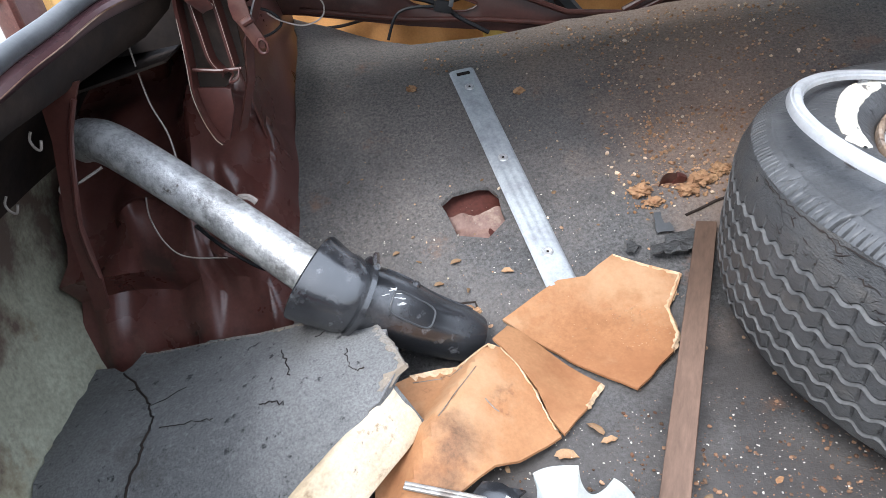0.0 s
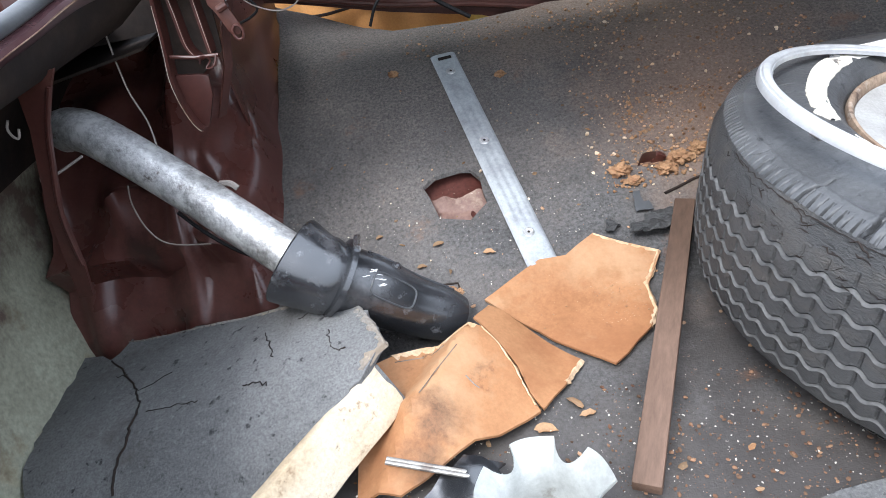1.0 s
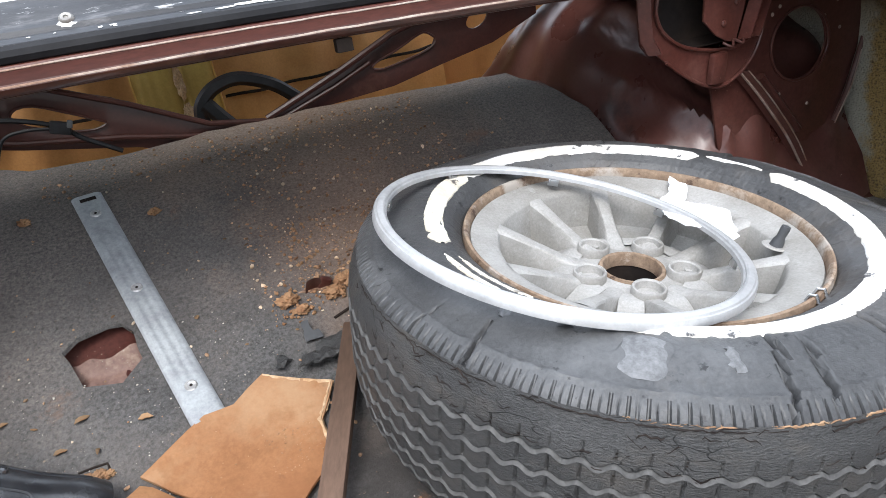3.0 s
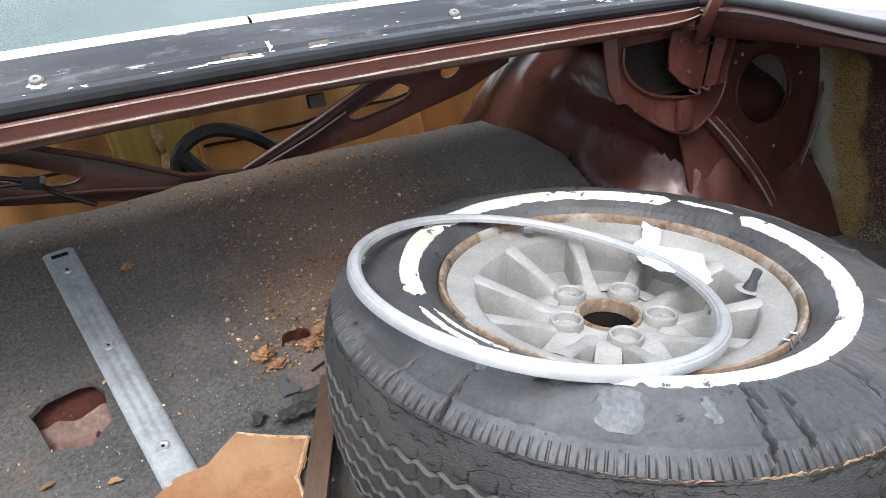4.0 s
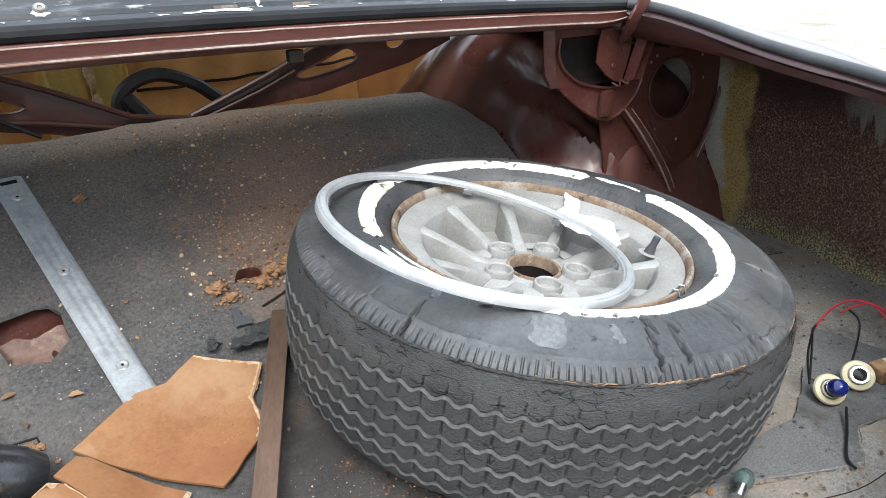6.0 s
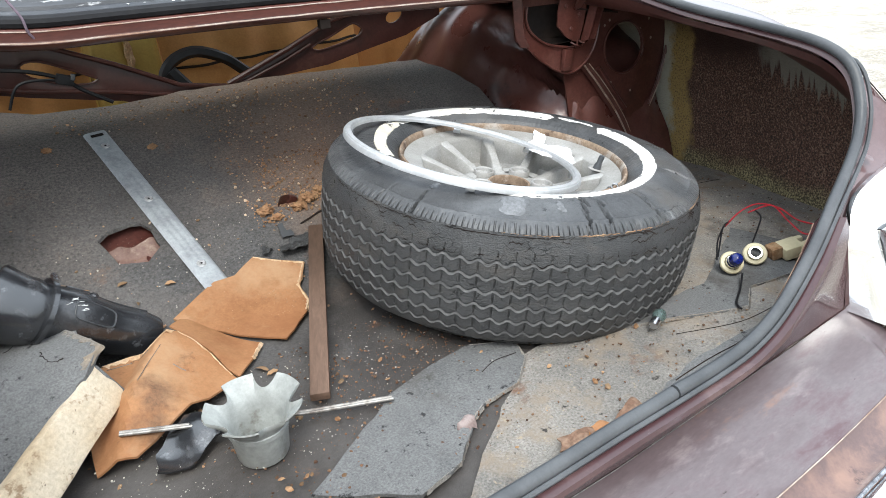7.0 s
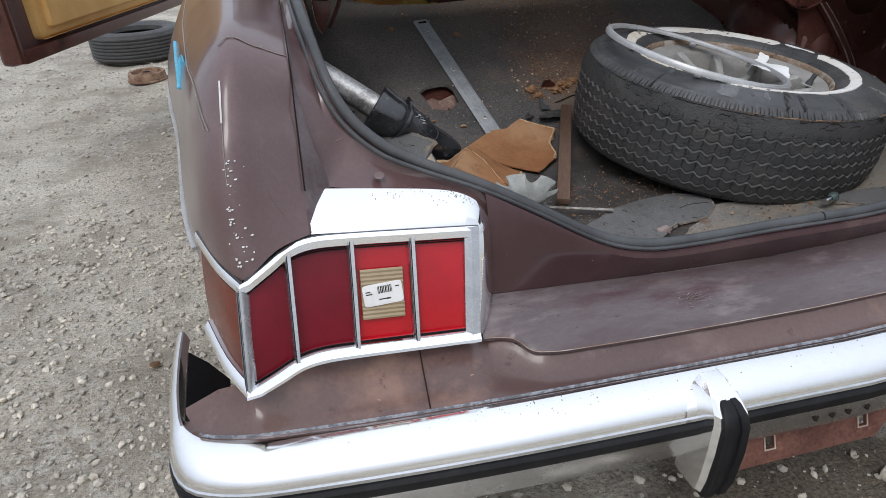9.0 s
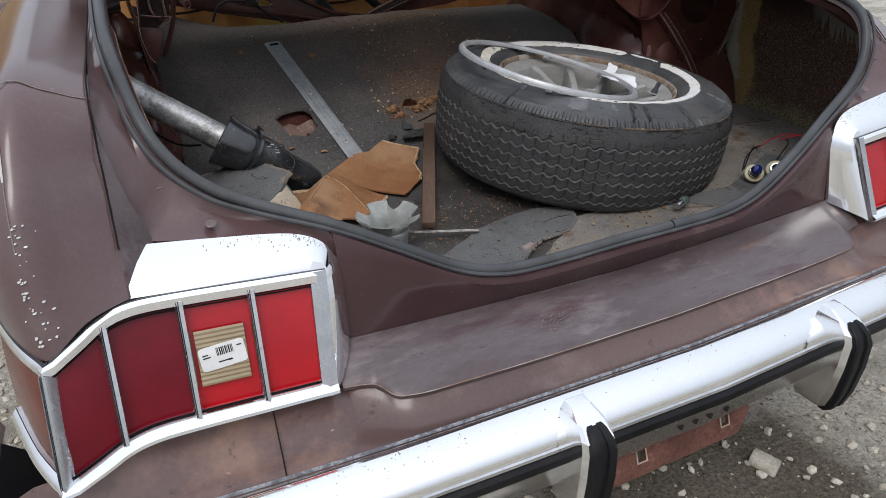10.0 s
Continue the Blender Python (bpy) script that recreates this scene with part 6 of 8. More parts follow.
FOLD_A, FOLD_B = np.array((-.378, .582)), np.array((-.318, .684))


def card_z(x, y):
    """The folded card: a crest rises from the foam board to a torn peak, and the card falls off on both sides of it."""
    d = FOLD_B - FOLD_A
    n = math.hypot(d[0], d[1])
    d = d / n
    r = np.array((x, y)) - FOLD_A
    along, side = float(r @ d), float(r[0] * d[1] - r[1] * d[0])
    crest = .514 - .002 * along / n - .6 * max(0.0, -along) - .26 * max(0.0, along - n)
    z = crest - (.62 * side if side > 0 else min(.022, -.8 * side) - .35 * max(0.0, -side - .034))
    low = lay(x, y) + .001
    return low + .008 * math.log1p(math.exp(min(30.0, (z - low) / .008))) + .0025 * noise.noise((x * 13, y * 13, 3)) + .0012 * noise.noise((x * 40, y * 40, 8))


SEAM23 = [(-.300, .692), (-.285, .672), (-.272, .645), (-.262, .612), (-.256, .596)]
CARD2 = [(-.309, .700), (-.287, .744), (-.24, .708), (-.195, .668), (-.222, .632), (-.252, .597)] + [(x + .002, y + .001) for x, y in SEAM23[3::-1]]
z2 = lambda x, y: card_z(x, y) + .0015
c2 = pad("card_piece", CARD2, 0.003, "card", "small folded flap of tan card", "card", z2, seed=6, amp=0.0015, step=0.012)
torn_rim(c2, CARD2, z2, 3, 4, .0025, 5)
CARD3 = [(-.420, .652), (-.404, .664), (-.385, .672), (-.364, .680), (-.340, .683), (-.318, .692)] + SEAM23 + [(-.30, .562), (-.348, .537), (-.373, .524), (-.40, .512), (-.445, .52), (-.44, .58), (-.425, .61)]
c3 = pad("card_piece", CARD3, 0.003, "card", "large creased tan card with a dark stain", "card", card_z, seed=7, amp=0.0015, step=0.010)
torn_rim(c3, CARD3, card_z, 1, 6, .009, 6)
torn_rim(c3, CARD3, card_z, 6, 10, .0022, 7, top=.0006)
for pts, r in (([(-.330, .655), (-.350, .624), (-.372, .588)], .0006), ([(-.400, .655), (-.37, .664), (-.345, .667)], .0007), ([(-.325, .62), (-.318, .612), (-.313, .609)], .0009)):
    part("crease", tube([(x, y, card_z(x, y) + .0031) for x, y in spline(pts, 8)], r, 4), "clip_rust", c3, "dark crease in the card")

# foam board with worn, chewed edges
fx = Vector((-.635, -.757, -.156)).normalized()
fy = Vector((.031, .0, -.045)).normalized()
fy = (fy - fx * fy.dot(fx)).normalized()
fz = fx.cross(fy)
fb = Matrix((fx, fy, fz)).transposed().to_4x4()
fb.translation = Vector((-.398, .599, .522)) + fx * 0.12 - fz * math.copysign(0.009, fz.z)
bm = box((0, 0, 0), (.24, .055, .018), None, 0.002)
bmesh.ops.subdivide_edges(bm, edges=bm.edges[:], cuts=7, use_grid_fill=True)
for v in bm.verts:
    v.co += v.normal * (0.0016 * noise.noise(v.co * 55) + 0.001 * noise.noise(v.co * 160))
board = tagged(link_mesh("foam_board", bm, "foam", sharp=50), "cream foam board with a worn end", "board")
board.matrix_world = fb
part("worn_end", box((-.1195, 0, 0), (.006, .053, .017), None, 0.002), "felt", board, "dark grey cut end").matrix_local = Matrix.Identity(4)

# sill plate: folded strip with screw holes
def sill_plate():
    L, w = 0.43, 0.021
    t = thing("sill_plate", "ribbed grey metal door sill plate lying on the mat", "plate", look((-.29, 1.188, .690), (-.21, .82, .497)) @ pose(0, 0, 0, -90, 0, 0))
    rows = []
    for v in np.linspace(0.0, L, 30):
        sect = []
        for i in range(25):
            u = -w + 2 * w * i / 24
            z = 0.004 - 0.004 * (abs(u) / w) ** 6
            z += 0.00045 * (math.cos(u / w * 12) if abs(u) < w * 0.75 and 0.09 < v < 0.36 else 0)
            sect.append((u, v, z))
        rows.append(sect)
    bm = loft(rows)
    thicken(bm, 0.0015)
    part("strip", bm, "steel", t)
    for v in (0.045, 0.205, 0.38):
        part("screw_hole", lathe([(0.0, .0050), (.0026, .0052), (.0042, .0060), (.0060, .0060), (.0078, .0042)], 20), "duct", t, "pale raised ring of a screw hole").matrix_local = pose(0, v, 0)
        part("screw_eye", lathe([(0, .0055), (.0014, .0056), (.0020, .0052), (.0024, .004)], 10), "dark", t, "rusty screw hole").matrix_local = pose(0, v, 0)
    part("slot", box((0, 0.012, .0045), (.022, .006, .002), None, 0.0005), "dark", t, "dark slot in the end")
    return t


sill_plate()

# lath
tagged(link_mesh("lath", box((0, 0, 0), (.026, .425, .013), None, 0.002), "bar"), "brown wooden lath lying on the mat", "lath").matrix_world = look((-.009, .858, .520), (-.181, .482, .462)) @ pose(0, 0, 0, -90, 0, 0) @ pose(0, .2075, 0)

# rusted lump of crumbling foam beside the wheel, and torn rubber scraps
def lump(name, x, y, z, s, mat, label, category, seed, squash=0.6):
    bm = bmesh.new()
    bmesh.ops.create_icosphere(bm, subdivisions=4, radius=1.0)
    for v in bm.verts:
        d = 1 + 0.5 * noise.noise((v.co.x * 2.2 + seed, v.co.y * 2.2, v.co.z * 2.2)) + 0.3 * noise.noise((v.co.x * 6, v.co.y * 6 + seed, v.co.z * 6)) + 0.22 * noise.noise((v.co.x * 13, v.co.y * 13, v.co.z * 13 + seed))
        v.co = Vector((v.co.x * s * d, v.co.y * s * d * 0.85, v.co.z * s * d * squash))
    bmesh.ops.translate(bm, vec=(x, y, z), verts=bm.verts[:])
    return tagged(link_mesh(name, bm, mat, sharp=60), label, category)


lump("foam_lump", -.075, .925, lay(-.075, .925) + .004, .014, "foam_rust", "crumbling rusty foam lump on the mat", "debris", 1)
lump("foam_lump", -.012, .918, lay(-.012, .918) + .003, .013, "foam_rust", "crumbling rusty foam lump on the mat", "debris", 4)
lump("foam_lump", .012, .93, lay(.012, .93) + .003, .015, "foam_rust", "crumbling rusty foam lump on the mat", "debris", 8)
lump("foam_lump", .04, .94, lay(.04, .94) + .003, .012, "foam_rust", "crumbling rusty foam lump on the mat", "debris", 9)
lump("foam_lump", -.062, .908, lay(-.062, .908) + .003, .010, "foam_rust", "crumbling rusty foam lump on the mat", "debris", 11)
lump("foam_lump", -.205, 1.13, lay(-.205, 1.13) + .002, .008, "foam_rust", "small rusty crumb on the mat", "debris", 12)
lump("foam_lump", -.375, 1.17, lay(-.375, 1.17) + .002, .008, "foam_rust", "small rusty crumb on the mat", "debris", 13)
rb = thing("rusty_bracket", "maroon bracket poking up through the mat", "bracket", pose(-.036, .928, lay(-.036, .928)))
part("tongue", loft([[(u * (1 - .3 * t), .006 * math.cos(u * 90) - .012 * t, .034 * t - .01 * t * t) for u in np.linspace(-.013, .013, 7)] for t in np.linspace(-.2, 1, 7)]), "paint_gloss", rb)
part("ear", box((.016, .004, .008), (.016, .010, .018), pose(0, 0, 0, 20, 30, 10), 0.003), "paint_gloss", rb)
part("base", box((-.004, .012, .002), (.05, .018, .006), pose(0, 0, 0, 10, 0, -12), 0.002), "rust", rb, "rusty base plate")
lump("stone", .105, .432, .462, .011, "stone", "small grey stone on the felt", "stone", 3)
bm = sheet(ragged([(-.016, -.008), (.004, -.012), (.018, -.004), (.012, .010), (-.010, .009)], 0.003, 0.006, 71), lambda u, v: .006 * math.sin(u * 150) * math.cos(v * 170), 0.001, 0.006)
tagged(link_mesh("paper_scrap", bm, "scrap_paper"), "pale crumpled paper scrap beside the felt", "scrap").matrix_world = pose(-.06, .326, .456, 8, 6, 30)
crumple = lambda u, v: .004 + .009 * abs(noise.noise((u * 38, v * 38, 6))) + .004 * noise.noise((u * 95, v * 95, 2))
flap = [(-.046, -.008), (-.028, .012), (-.012, .010), (.004, .020), (.030, .028), (.044, .012), (.036, -.006), (.040, -.024), (.018, -.030), (.006, -.020), (-.010, -.026), (-.030, -.018)]
tagged(link_mesh("rubber_scrap", sheet(ragged(flap, .004, .006, 31), crumple, .0015, .006), "tyre", sharp=20), "crumpled torn dark rubber sheet on the mat", "scrap").matrix_world = pose(-.050, .846, lay(-.050, .846), 0, 0, 18)
flap = [(-.010, .0), (.012, -.002), (.011, .012), (.003, .012), (.002, .026), (-.007, .028), (-.009, .012)]
tagged(link_mesh("rubber_scrap", sheet(ragged(flap, .001, .005, 32), lambda u, v: 6 * v * v, .0015, .005), "rubber", sharp=20), "small upturned rubber flap on the mat", "scrap").matrix_world = pose(-.062, .862, lay(-.062, .862) + .006, 35, 0, 6)
flap = [(-.013, -.006), (.004, -.009), (.014, .001), (.006, .010), (-.010, .007)]
tagged(link_mesh("rubber_scrap", sheet(ragged(flap, .002, .005, 33), crumple, .0015, .005), "tyre", sharp=20), "small torn piece of dark rubber on the mat", "scrap").matrix_world = pose(-.108, .848, lay(-.108, .848), 0, 0, 60)
part("tear", tube([(x, y, lay(x, y) - .0004) for x, y in ((-.026, .886), (-.004, .892), (.018, .899), (.042, .903))], .0032, 6, squash=.5), "dark", bpy.data.objects["boot_mat"], "dark slit in the mat beside the bracket")
bm = sheet(ragged([(-.05, -.012), (-.02, -.03), (.03, -.028), (.05, .005), (.02, .025), (-.03, .02)], 0.004, 0.012, 44), lambda u, v: 0.012 * math.sin(u * 60) * math.cos(v * 40), 0.003, 0.01)
tagged(link_mesh("foil_scrap", bm, "boot"), "crumpled dark plastic scrap under the rod", "scrap").matrix_world = pose(-.345, .505, .462, 10, 0, 25)

# thin rod
tagged(link_mesh("thin_rod", tube([(-.106, .427, .4575), (-.206, .468, .459), (-.315, .514, .468), (-.409, .536, .4875), (-.410, .532, .4875), (-.315, .5095, .468), (-.206, .4635, .459), (-.106, .4225, .4575)], 0.0023, 10), "screw"), "thin doubled bright metal rod on the boot floor", "rod")


# ---------------------------------------------------------------- filler pipe and boot
pp = thing("filler_pipe", "dusty silver filler pipe in a black rubber boot", "pipe")
pipe = spline([(-.752, .864, .762), (-.735, .858, .763), (-.70, .842, .750), (-.60, .797, .679), (-.48, .724, .600)], 8)
part("pipe", tube(pipe, 0.0255, 24), "duct", pp)
rows_b = spline([(-.498, .730, .615), (-.468, .722, .595), (-.43, .730, .568), (-.385, .740, .525), (-.328, .748, .484)], 8)
rad = [float(np.interp(i / (len(rows_b) - 1), [0, .03, .06, .22, .26, .3, .36, .42, .5, .55, .6, .9, 1], [.0515, .053, .0525, .047, .0465, .047, .0425, .041, .0405, .041, .0405, .035, .029])) for i in range(len(rows_b))]
axis_b = np.array(rows_b)


def sag(p):
    """The rubber has sagged: its section is an oval, lower than it is wide."""
    p = np.array(p)
    z = axis_b[int(np.argmin(((axis_b - p) ** 2).sum(axis=1)))][2]
    return np.array((p[0], p[1], z + (p[2] - z) * .93 - .005))


def sagged(bm):
    for v in bm.verts:
        v.co = Vector(sag(v.co))
    return bm


boot = part("boot", sagged(tube(rows_b, 0.04, 36, radii=rad)), "boot", pp, "glossy black rubber boot with a clamp")
bd = (np.array(rows_b[-1]) - np.array(rows_b[0]))
bd = bd / np.linalg.norm(bd)
bu = np.cross(bd, np.array([0, -1.0, 0]))
bu = bu / np.linalg.norm(bu)
if bu[2] < 0:
    bu = -bu
bv = np.cross(bd, bu)
for k in (12,):
    c = rows_b[k]
    part("clamp", sagged(tube([c - bd * 0.0045, c - bd * 0.003, c + bd * 0.003, c + bd * 0.0045], 0.05, 36, radii=[.045, .0492, .0492, .045])), "boot", pp, "black clamp band")
for k, w in ((12, .15),):
    d = (bu * math.cos(w) - bv * math.sin(w))
    c = np.array(rows_b[k]) + d * .050
    part("clamp_bolt", tube([sag(c - bv * .012), sag(c + bv * .012)], .0045, 8), "dull_chrome", pp, "small clamp bolt")
rng = random.Random(77)
for k in range(9):
    n0, w = rng.randrange(15, 19), rng.uniform(-.85, -.35)
    pts = []
    for s in np.linspace(0, 1, 5):
        ang = w + (s - .5) * rng.uniform(.05, .16)
        pts.append(sag(np.array(rows_b[n0]) + bd * (s - .5) * rng.uniform(.002, .012) + (bu * math.cos(ang) - bv * math.sin(ang)) * (rad[n0] + .0003)))
    part("scuff", tube(pts, rng.uniform(.0003, .0007), 5), "white_paint", boot, "white scuff on the rubber")
oval = []
for q in np.linspace(0, 2 * math.pi, 33)[:32]:
    k0 = 20 + 3.6 * math.copysign(abs(math.cos(q)) ** .4, math.cos(q))
    k1 = int(k0)
    ang = -.80 + .36 * math.copysign(abs(math.sin(q)) ** .5, math.sin(q))
    ax = np.array(rows_b[k1]) * (1 - k0 + k1) + np.array(rows_b[k1 + 1]) * (k0 - k1)
    oval.append(sag(ax + (bu * math.cos(ang) - bv * math.sin(ang)) * (rad[k1] + .0005)))
part("moulding", tube(oval, .0011, 6, closed=True), "rubber", boot, "worn raised moulding")
part("rib", tube([sag(np.array(rows_b[k]) + (bu * math.cos(.3) - bv * math.sin(.3)) * (rad[k] - .0005)) for k in range(15, len(rows_b) - 3)], .002, 6), "boot", boot)
part("nub", tube([sag(np.array(rows_b[20]) + (bu * math.cos(.1) - bv * math.sin(.1)) * (rad[20] + d)) for d in (-.002, .003, .0045)], .005, 10, radii=[.006, .005, .003]), "boot", boot, "moulded nub")


# ---------------------------------------------------------------- spare wheel
SPREAD = .006


def spare():
    nz = Vector((.0983, -.081, 1)).normalized()
    ux = Vector((1, 0, 0))
    ux = (ux - nz * ux.dot(nz)).normalized()
    m = Matrix((ux, nz.cross(ux), nz)).transposed().to_4x4()
    m.translation = (.277, .6585, .549)
    t = thing("spare_wheel", "cracked whitewall tyre on a dusty alloy wheel lying in the boot", "wheel", m)
    F, R, TOP, LOWEST = .0945, .3205, .089, -.078

    def swell(a, k=1.0):
        """The old tyre has spread a little to one side."""
        return SPREAD * k * max(0.0, -math.cos(a - 0.15)) ** 1.5

    # tread: ribs between zigzag grooves that run round the tyre
    na, teeth = 1176, 84
    cross = [(LOWEST, 0.0)]
    grooves = (-.061, -.039, -.017, .005, .027, .049)
    for g in grooves:
        cross += [(g - .0125, 0.0), (g - .0036, .0013), (g - .0008, -.0012), (g - .0004, -.0034), (g + .0005, -.0034), (g + .0008, .0), (g + .0035, .0004)]
    cross += [(.066, .0012), (.080, .0), (TOP, 0.0)]
    rows = []
    for j in range(na):
        a = 2 * math.pi * j / na
        ca, sa = math.cos(a), math.sin(a)
        ph = (j * teeth / na) % 1
        zig = 0.0027 * max(-1, min(1, 1.7 * (4 * abs(ph - 0.5) - 1)))
        row = []
        for i, (s0, lift) in enumerate(cross):
            inner = LOWEST + .012 < s0 < .056
            wob = 0.0010 * noise.noise((ca * 30, sa * 30, s0 * 40))
            s1 = s0 + (zig + wob if inner else wob)
            sc = abs(s0 - .0055) / .0835
            r = R - 0.011 * sc ** 3.2 + lift + 0.0012 * noise.noise((ca * 9, sa * 9, s1 * 30))
            if i % 7 in (0, 1) and inner and ph < 0.07:
                r -= 0.0026
            r += swell(a)
            row.append((r * ca, r * sa, s1))
        rows.append(row)
    bm = loft(rows, wrap=True)
    nc = len(cross) - 1
    for i, fc in enumerate(bm.faces):
        if i % nc % 7 == 2 and i % nc < 42:
            fc.material_index = 1
    tread = part("tread", bm, ["tyre", "tread_dust_glint"], t, "worn zigzag tread with cracks", sharp=18)
    # jagged cracks, mostly round the tyre, close under the shoulder
    rng = random.Random(23)
    bm = bmesh.new()

    def on_tread(a, z):
        r = R - 0.011 * (abs(z - .0055) / .0835) ** 3.2 + swell(a) + .0002
        return (r * math.cos(a), r * math.sin(a), z)
    for k in range(150):
        a, z = math.radians(rng.uniform(-190, 0)), TOP - .004 - .040 * rng.random() ** 1.5
        lean, pts = rng.uniform(-.3, .3), []
        for q in range(rng.randrange(4, 11)):
            pts.append(on_tread(a, min(TOP - .001, z)))
            a += rng.uniform(.006, .014)
            z += lean * .003 + rng.uniform(-.0028, .0028)
        w = rng.uniform(.0004, .0011)
        tube(pts, w, 4, bm=bm, radii=[w * (.3 if q in (0, len(pts) - 1) else rng.uniform(.6, 1.3)) for q in range(len(pts))])
    for g0, g1 in ((-186, -150), (-146, -112), (-106, -84), (-80, -48), (-40, -10)):
        pts = [on_tread(math.radians(g), TOP - .0035 + .0022 * noise.noise((g * .9, 3, 1))) for g in np.linspace(g0, g1, int((g1 - g0) / .7))]
        tube(pts, .001, 4, bm=bm, radii=[.0004 + .0012 * abs(noise.noise((q * .4, g0, 7))) for q in range(len(pts))])
    tagged(part("cracks", bm, "dark", tread, "jagged dark cracks in the old rubber"), kind="stuff")
    # sidewalls: shoulder blocks, raised line, bulge, bead; splits run outwards across it
    splits = [(-109, .236, .312, .7, -.8), (-103, .246, .302, .9, -.8), (-95, .296, .312, 1.4, -.5), (-86, .236, .312, .6, -.3), (-52, .25, .312, .5, .4), (-157, .272, .312, .9, .5), (-168, .285, .312, .7, .2), (150, .26, .31, .7, .3), (60, .25, .30, .9, -.4), (22, .25, .31, .9, .4), (-20, .26, .312, .6, -.4)]
    PROFILE = [(.3097, .0885), (.3085, .0905), (.3045, .0945), (.2985, .0985), (.2955, .0995), (.2935, .1012), (.2910, .1012), (.2885, .1010), (.280, .1045), (.268, .1085), (.256, .1113), (.248, .1123), (.240, .1125), (.234, .1121), (.228, .1113), (.221, .1092), (.2155, .1062), (.2115, .1030), (.2085, .1008), (.2060, .0995), (.2035, .0950), (.1995, .0915), (.1965, .0870), (.195, .075)]

    def wall(sg):
        n = 1808
        bm = bmesh.new()
        rows = []
        for j in range(n):
            a = 2 * math.pi * j / n
            ca, sa = math.cos(a), math.sin(a)
            deg = (math.degrees(a) + 180) % 360 - 180
            step = (j + 4 * noise.noise((ca * 3, sa * 3, 1))) % 13
            row = []
            for k, (r, z) in enumerate(PROFILE):
                block = .0040 if step < 2.0 else (.0022 if 6.5 < step < 7.6 else 0)
                cut = block * (.6, 1.0, .8, .1)[k] if k < 4 else 0.0
                dz = -cut * .7 + 0.0016 * noise.noise((ca * 6, sa * 6, r * 20)) + 0.0005 * noise.noise((ca * 40, sa * 40, r * 120))
                if sg > 0:
                    for sd, r0, r1, w, lean in splits:
                        if r0 < r < r1 and abs(deg - sd) < 12:
                            off = deg - sd - lean * (.27 - r) * -60 - 1.6 * noise.noise((r * 60, sd, 0))
                            thin = min(1.0, (r1 - r) / .01 + .15, (r - r0) / .012 + .15)
                            dz -= 0.009 * thin * math.exp(-(off / (w * .45)) ** 2)
                            if off > 0:
                                dz += .0035 * thin * math.exp(-off / (3 * w))
                rr = r - cut * .5 + swell(a, max(0.0, min(1.0, (r - .24) / .07)))
                zz = z if sg > 0 else z - .0105
                row.append((rr * ca, rr * sa, sg * (zz + dz)))
            rows.append(row)
        part("sidewall", loft(rows, wrap=True, bm=bm), "sidewall", t, "cracked dark grey sidewall", sharp=40)
    wall(1)
    wall(-1)

    def edge(a, r, lift=0.0):
        rr = r + swell(a, max(0.0, min(1.0, (r - .24) / .07)))
        z = float(np.interp(r, [q[0] for q in PROFILE[::-1]], [q[1] for q in PROFILE[::-1]]))
        return (rr * math.cos(a), rr * math.sin(a), z + lift)
    # rusty fibres caught along the shoulder, and smears of white paint
    rng = random.Random(19)
    for g0, g1 in ((-134, -120), (-116, -104), (-101, -86), (-72, -60), (-44, -36)):
        bm = bmesh.new()
        for k in range(26):
            g = math.radians(rng.uniform(g0, g1))
            d = math.radians(rng.uniform(.6, 3.0))
            tube([np.array(edge(g + d * u, .3095 + .0012 * noise.noise((g * 90 + u * 4, k, 0)), -.001 + .003 * noise.noise((g * 40 + u * 3, k, 4)))) for u in (0, .33, .66, 1)], rng.uniform(.0003, .0009), 4, bm=bm)
        part("fibre", bm, "shoulder_dirt", t, "rusty fibres along the shoulder")
    for g0, g1, r0, r1 in ((-134.5, -126.5, .243, .284), (-117, -115, .25, .274), (-157, -155, .245, .262)):
        rows = [[edge(math.radians(g0 + (g1 - g0) * u + 2.0 * noise.noise((v * 5, u * 3, g0)) * (u - .5)), r0 + (r1 - r0) * v, .0021 - .0024 * (2 * u - 1) ** 2 - .0016 * (2 * v - 1) ** 6) for u in np.linspace(0, 1, 9)] for v in np.linspace(0, 1, 14)]
        part("paint_smear", loft(rows), "smear", t, "thin white smear on the sidewall")
    # white band, whole at the front, thin or broken elsewhere, with one yellowed stretch
    n = 900

    def band(d0, d1, mat, label, inner, outer, seed):
        rows = []
        for deg in np.arange(d0, d1, 360 / n):
            a = math.radians(deg)
            ca, sa = math.cos(a), math.sin(a)
            end = min(1.0, (deg - d0) / 3 + .05, (d1 - deg) / 3 + .05)
            w0 = inner + .0016 * noise.noise((ca * 20, sa * 20, seed)) + (1 - end) * (outer - inner) * .5
            w1 = outer - (1 - end) * (outer - inner) * .45 + .0022 * noise.noise((ca * 5, sa * 5, 2)) + .0009 * noise.noise((ca * 60, sa * 60, seed)) - 0.02 * max(0.0, noise.noise((ca * 16, sa * 16, 9 + seed)) - 0.32)
            w1 = max(w1, w0 + .002)
            rows.append([edge(a, r, z) for r, z in ((w0 - .0004, -.0015), (w0 + .0006, .0014), ((w0 + w1) / 2, .0018), (w1 - .0008, .0016), (w1 + .0004, -.0012))])
        part("white_band", loft(rows), mat, t, label)
    band(-142, 5, "white_rubber", "flaking white sidewall band", .2175, .2385, 2)
    band(8, 27, "white_rubber", "narrow flake of the white band", .228, .2345, 5)
    band(29, 122, "white_rubber", "flaking white sidewall band", .2175, .2385, 7)
    band(120, 172, "cream_rubber", "yellowed part of the white band", .2175, .2395, 11)
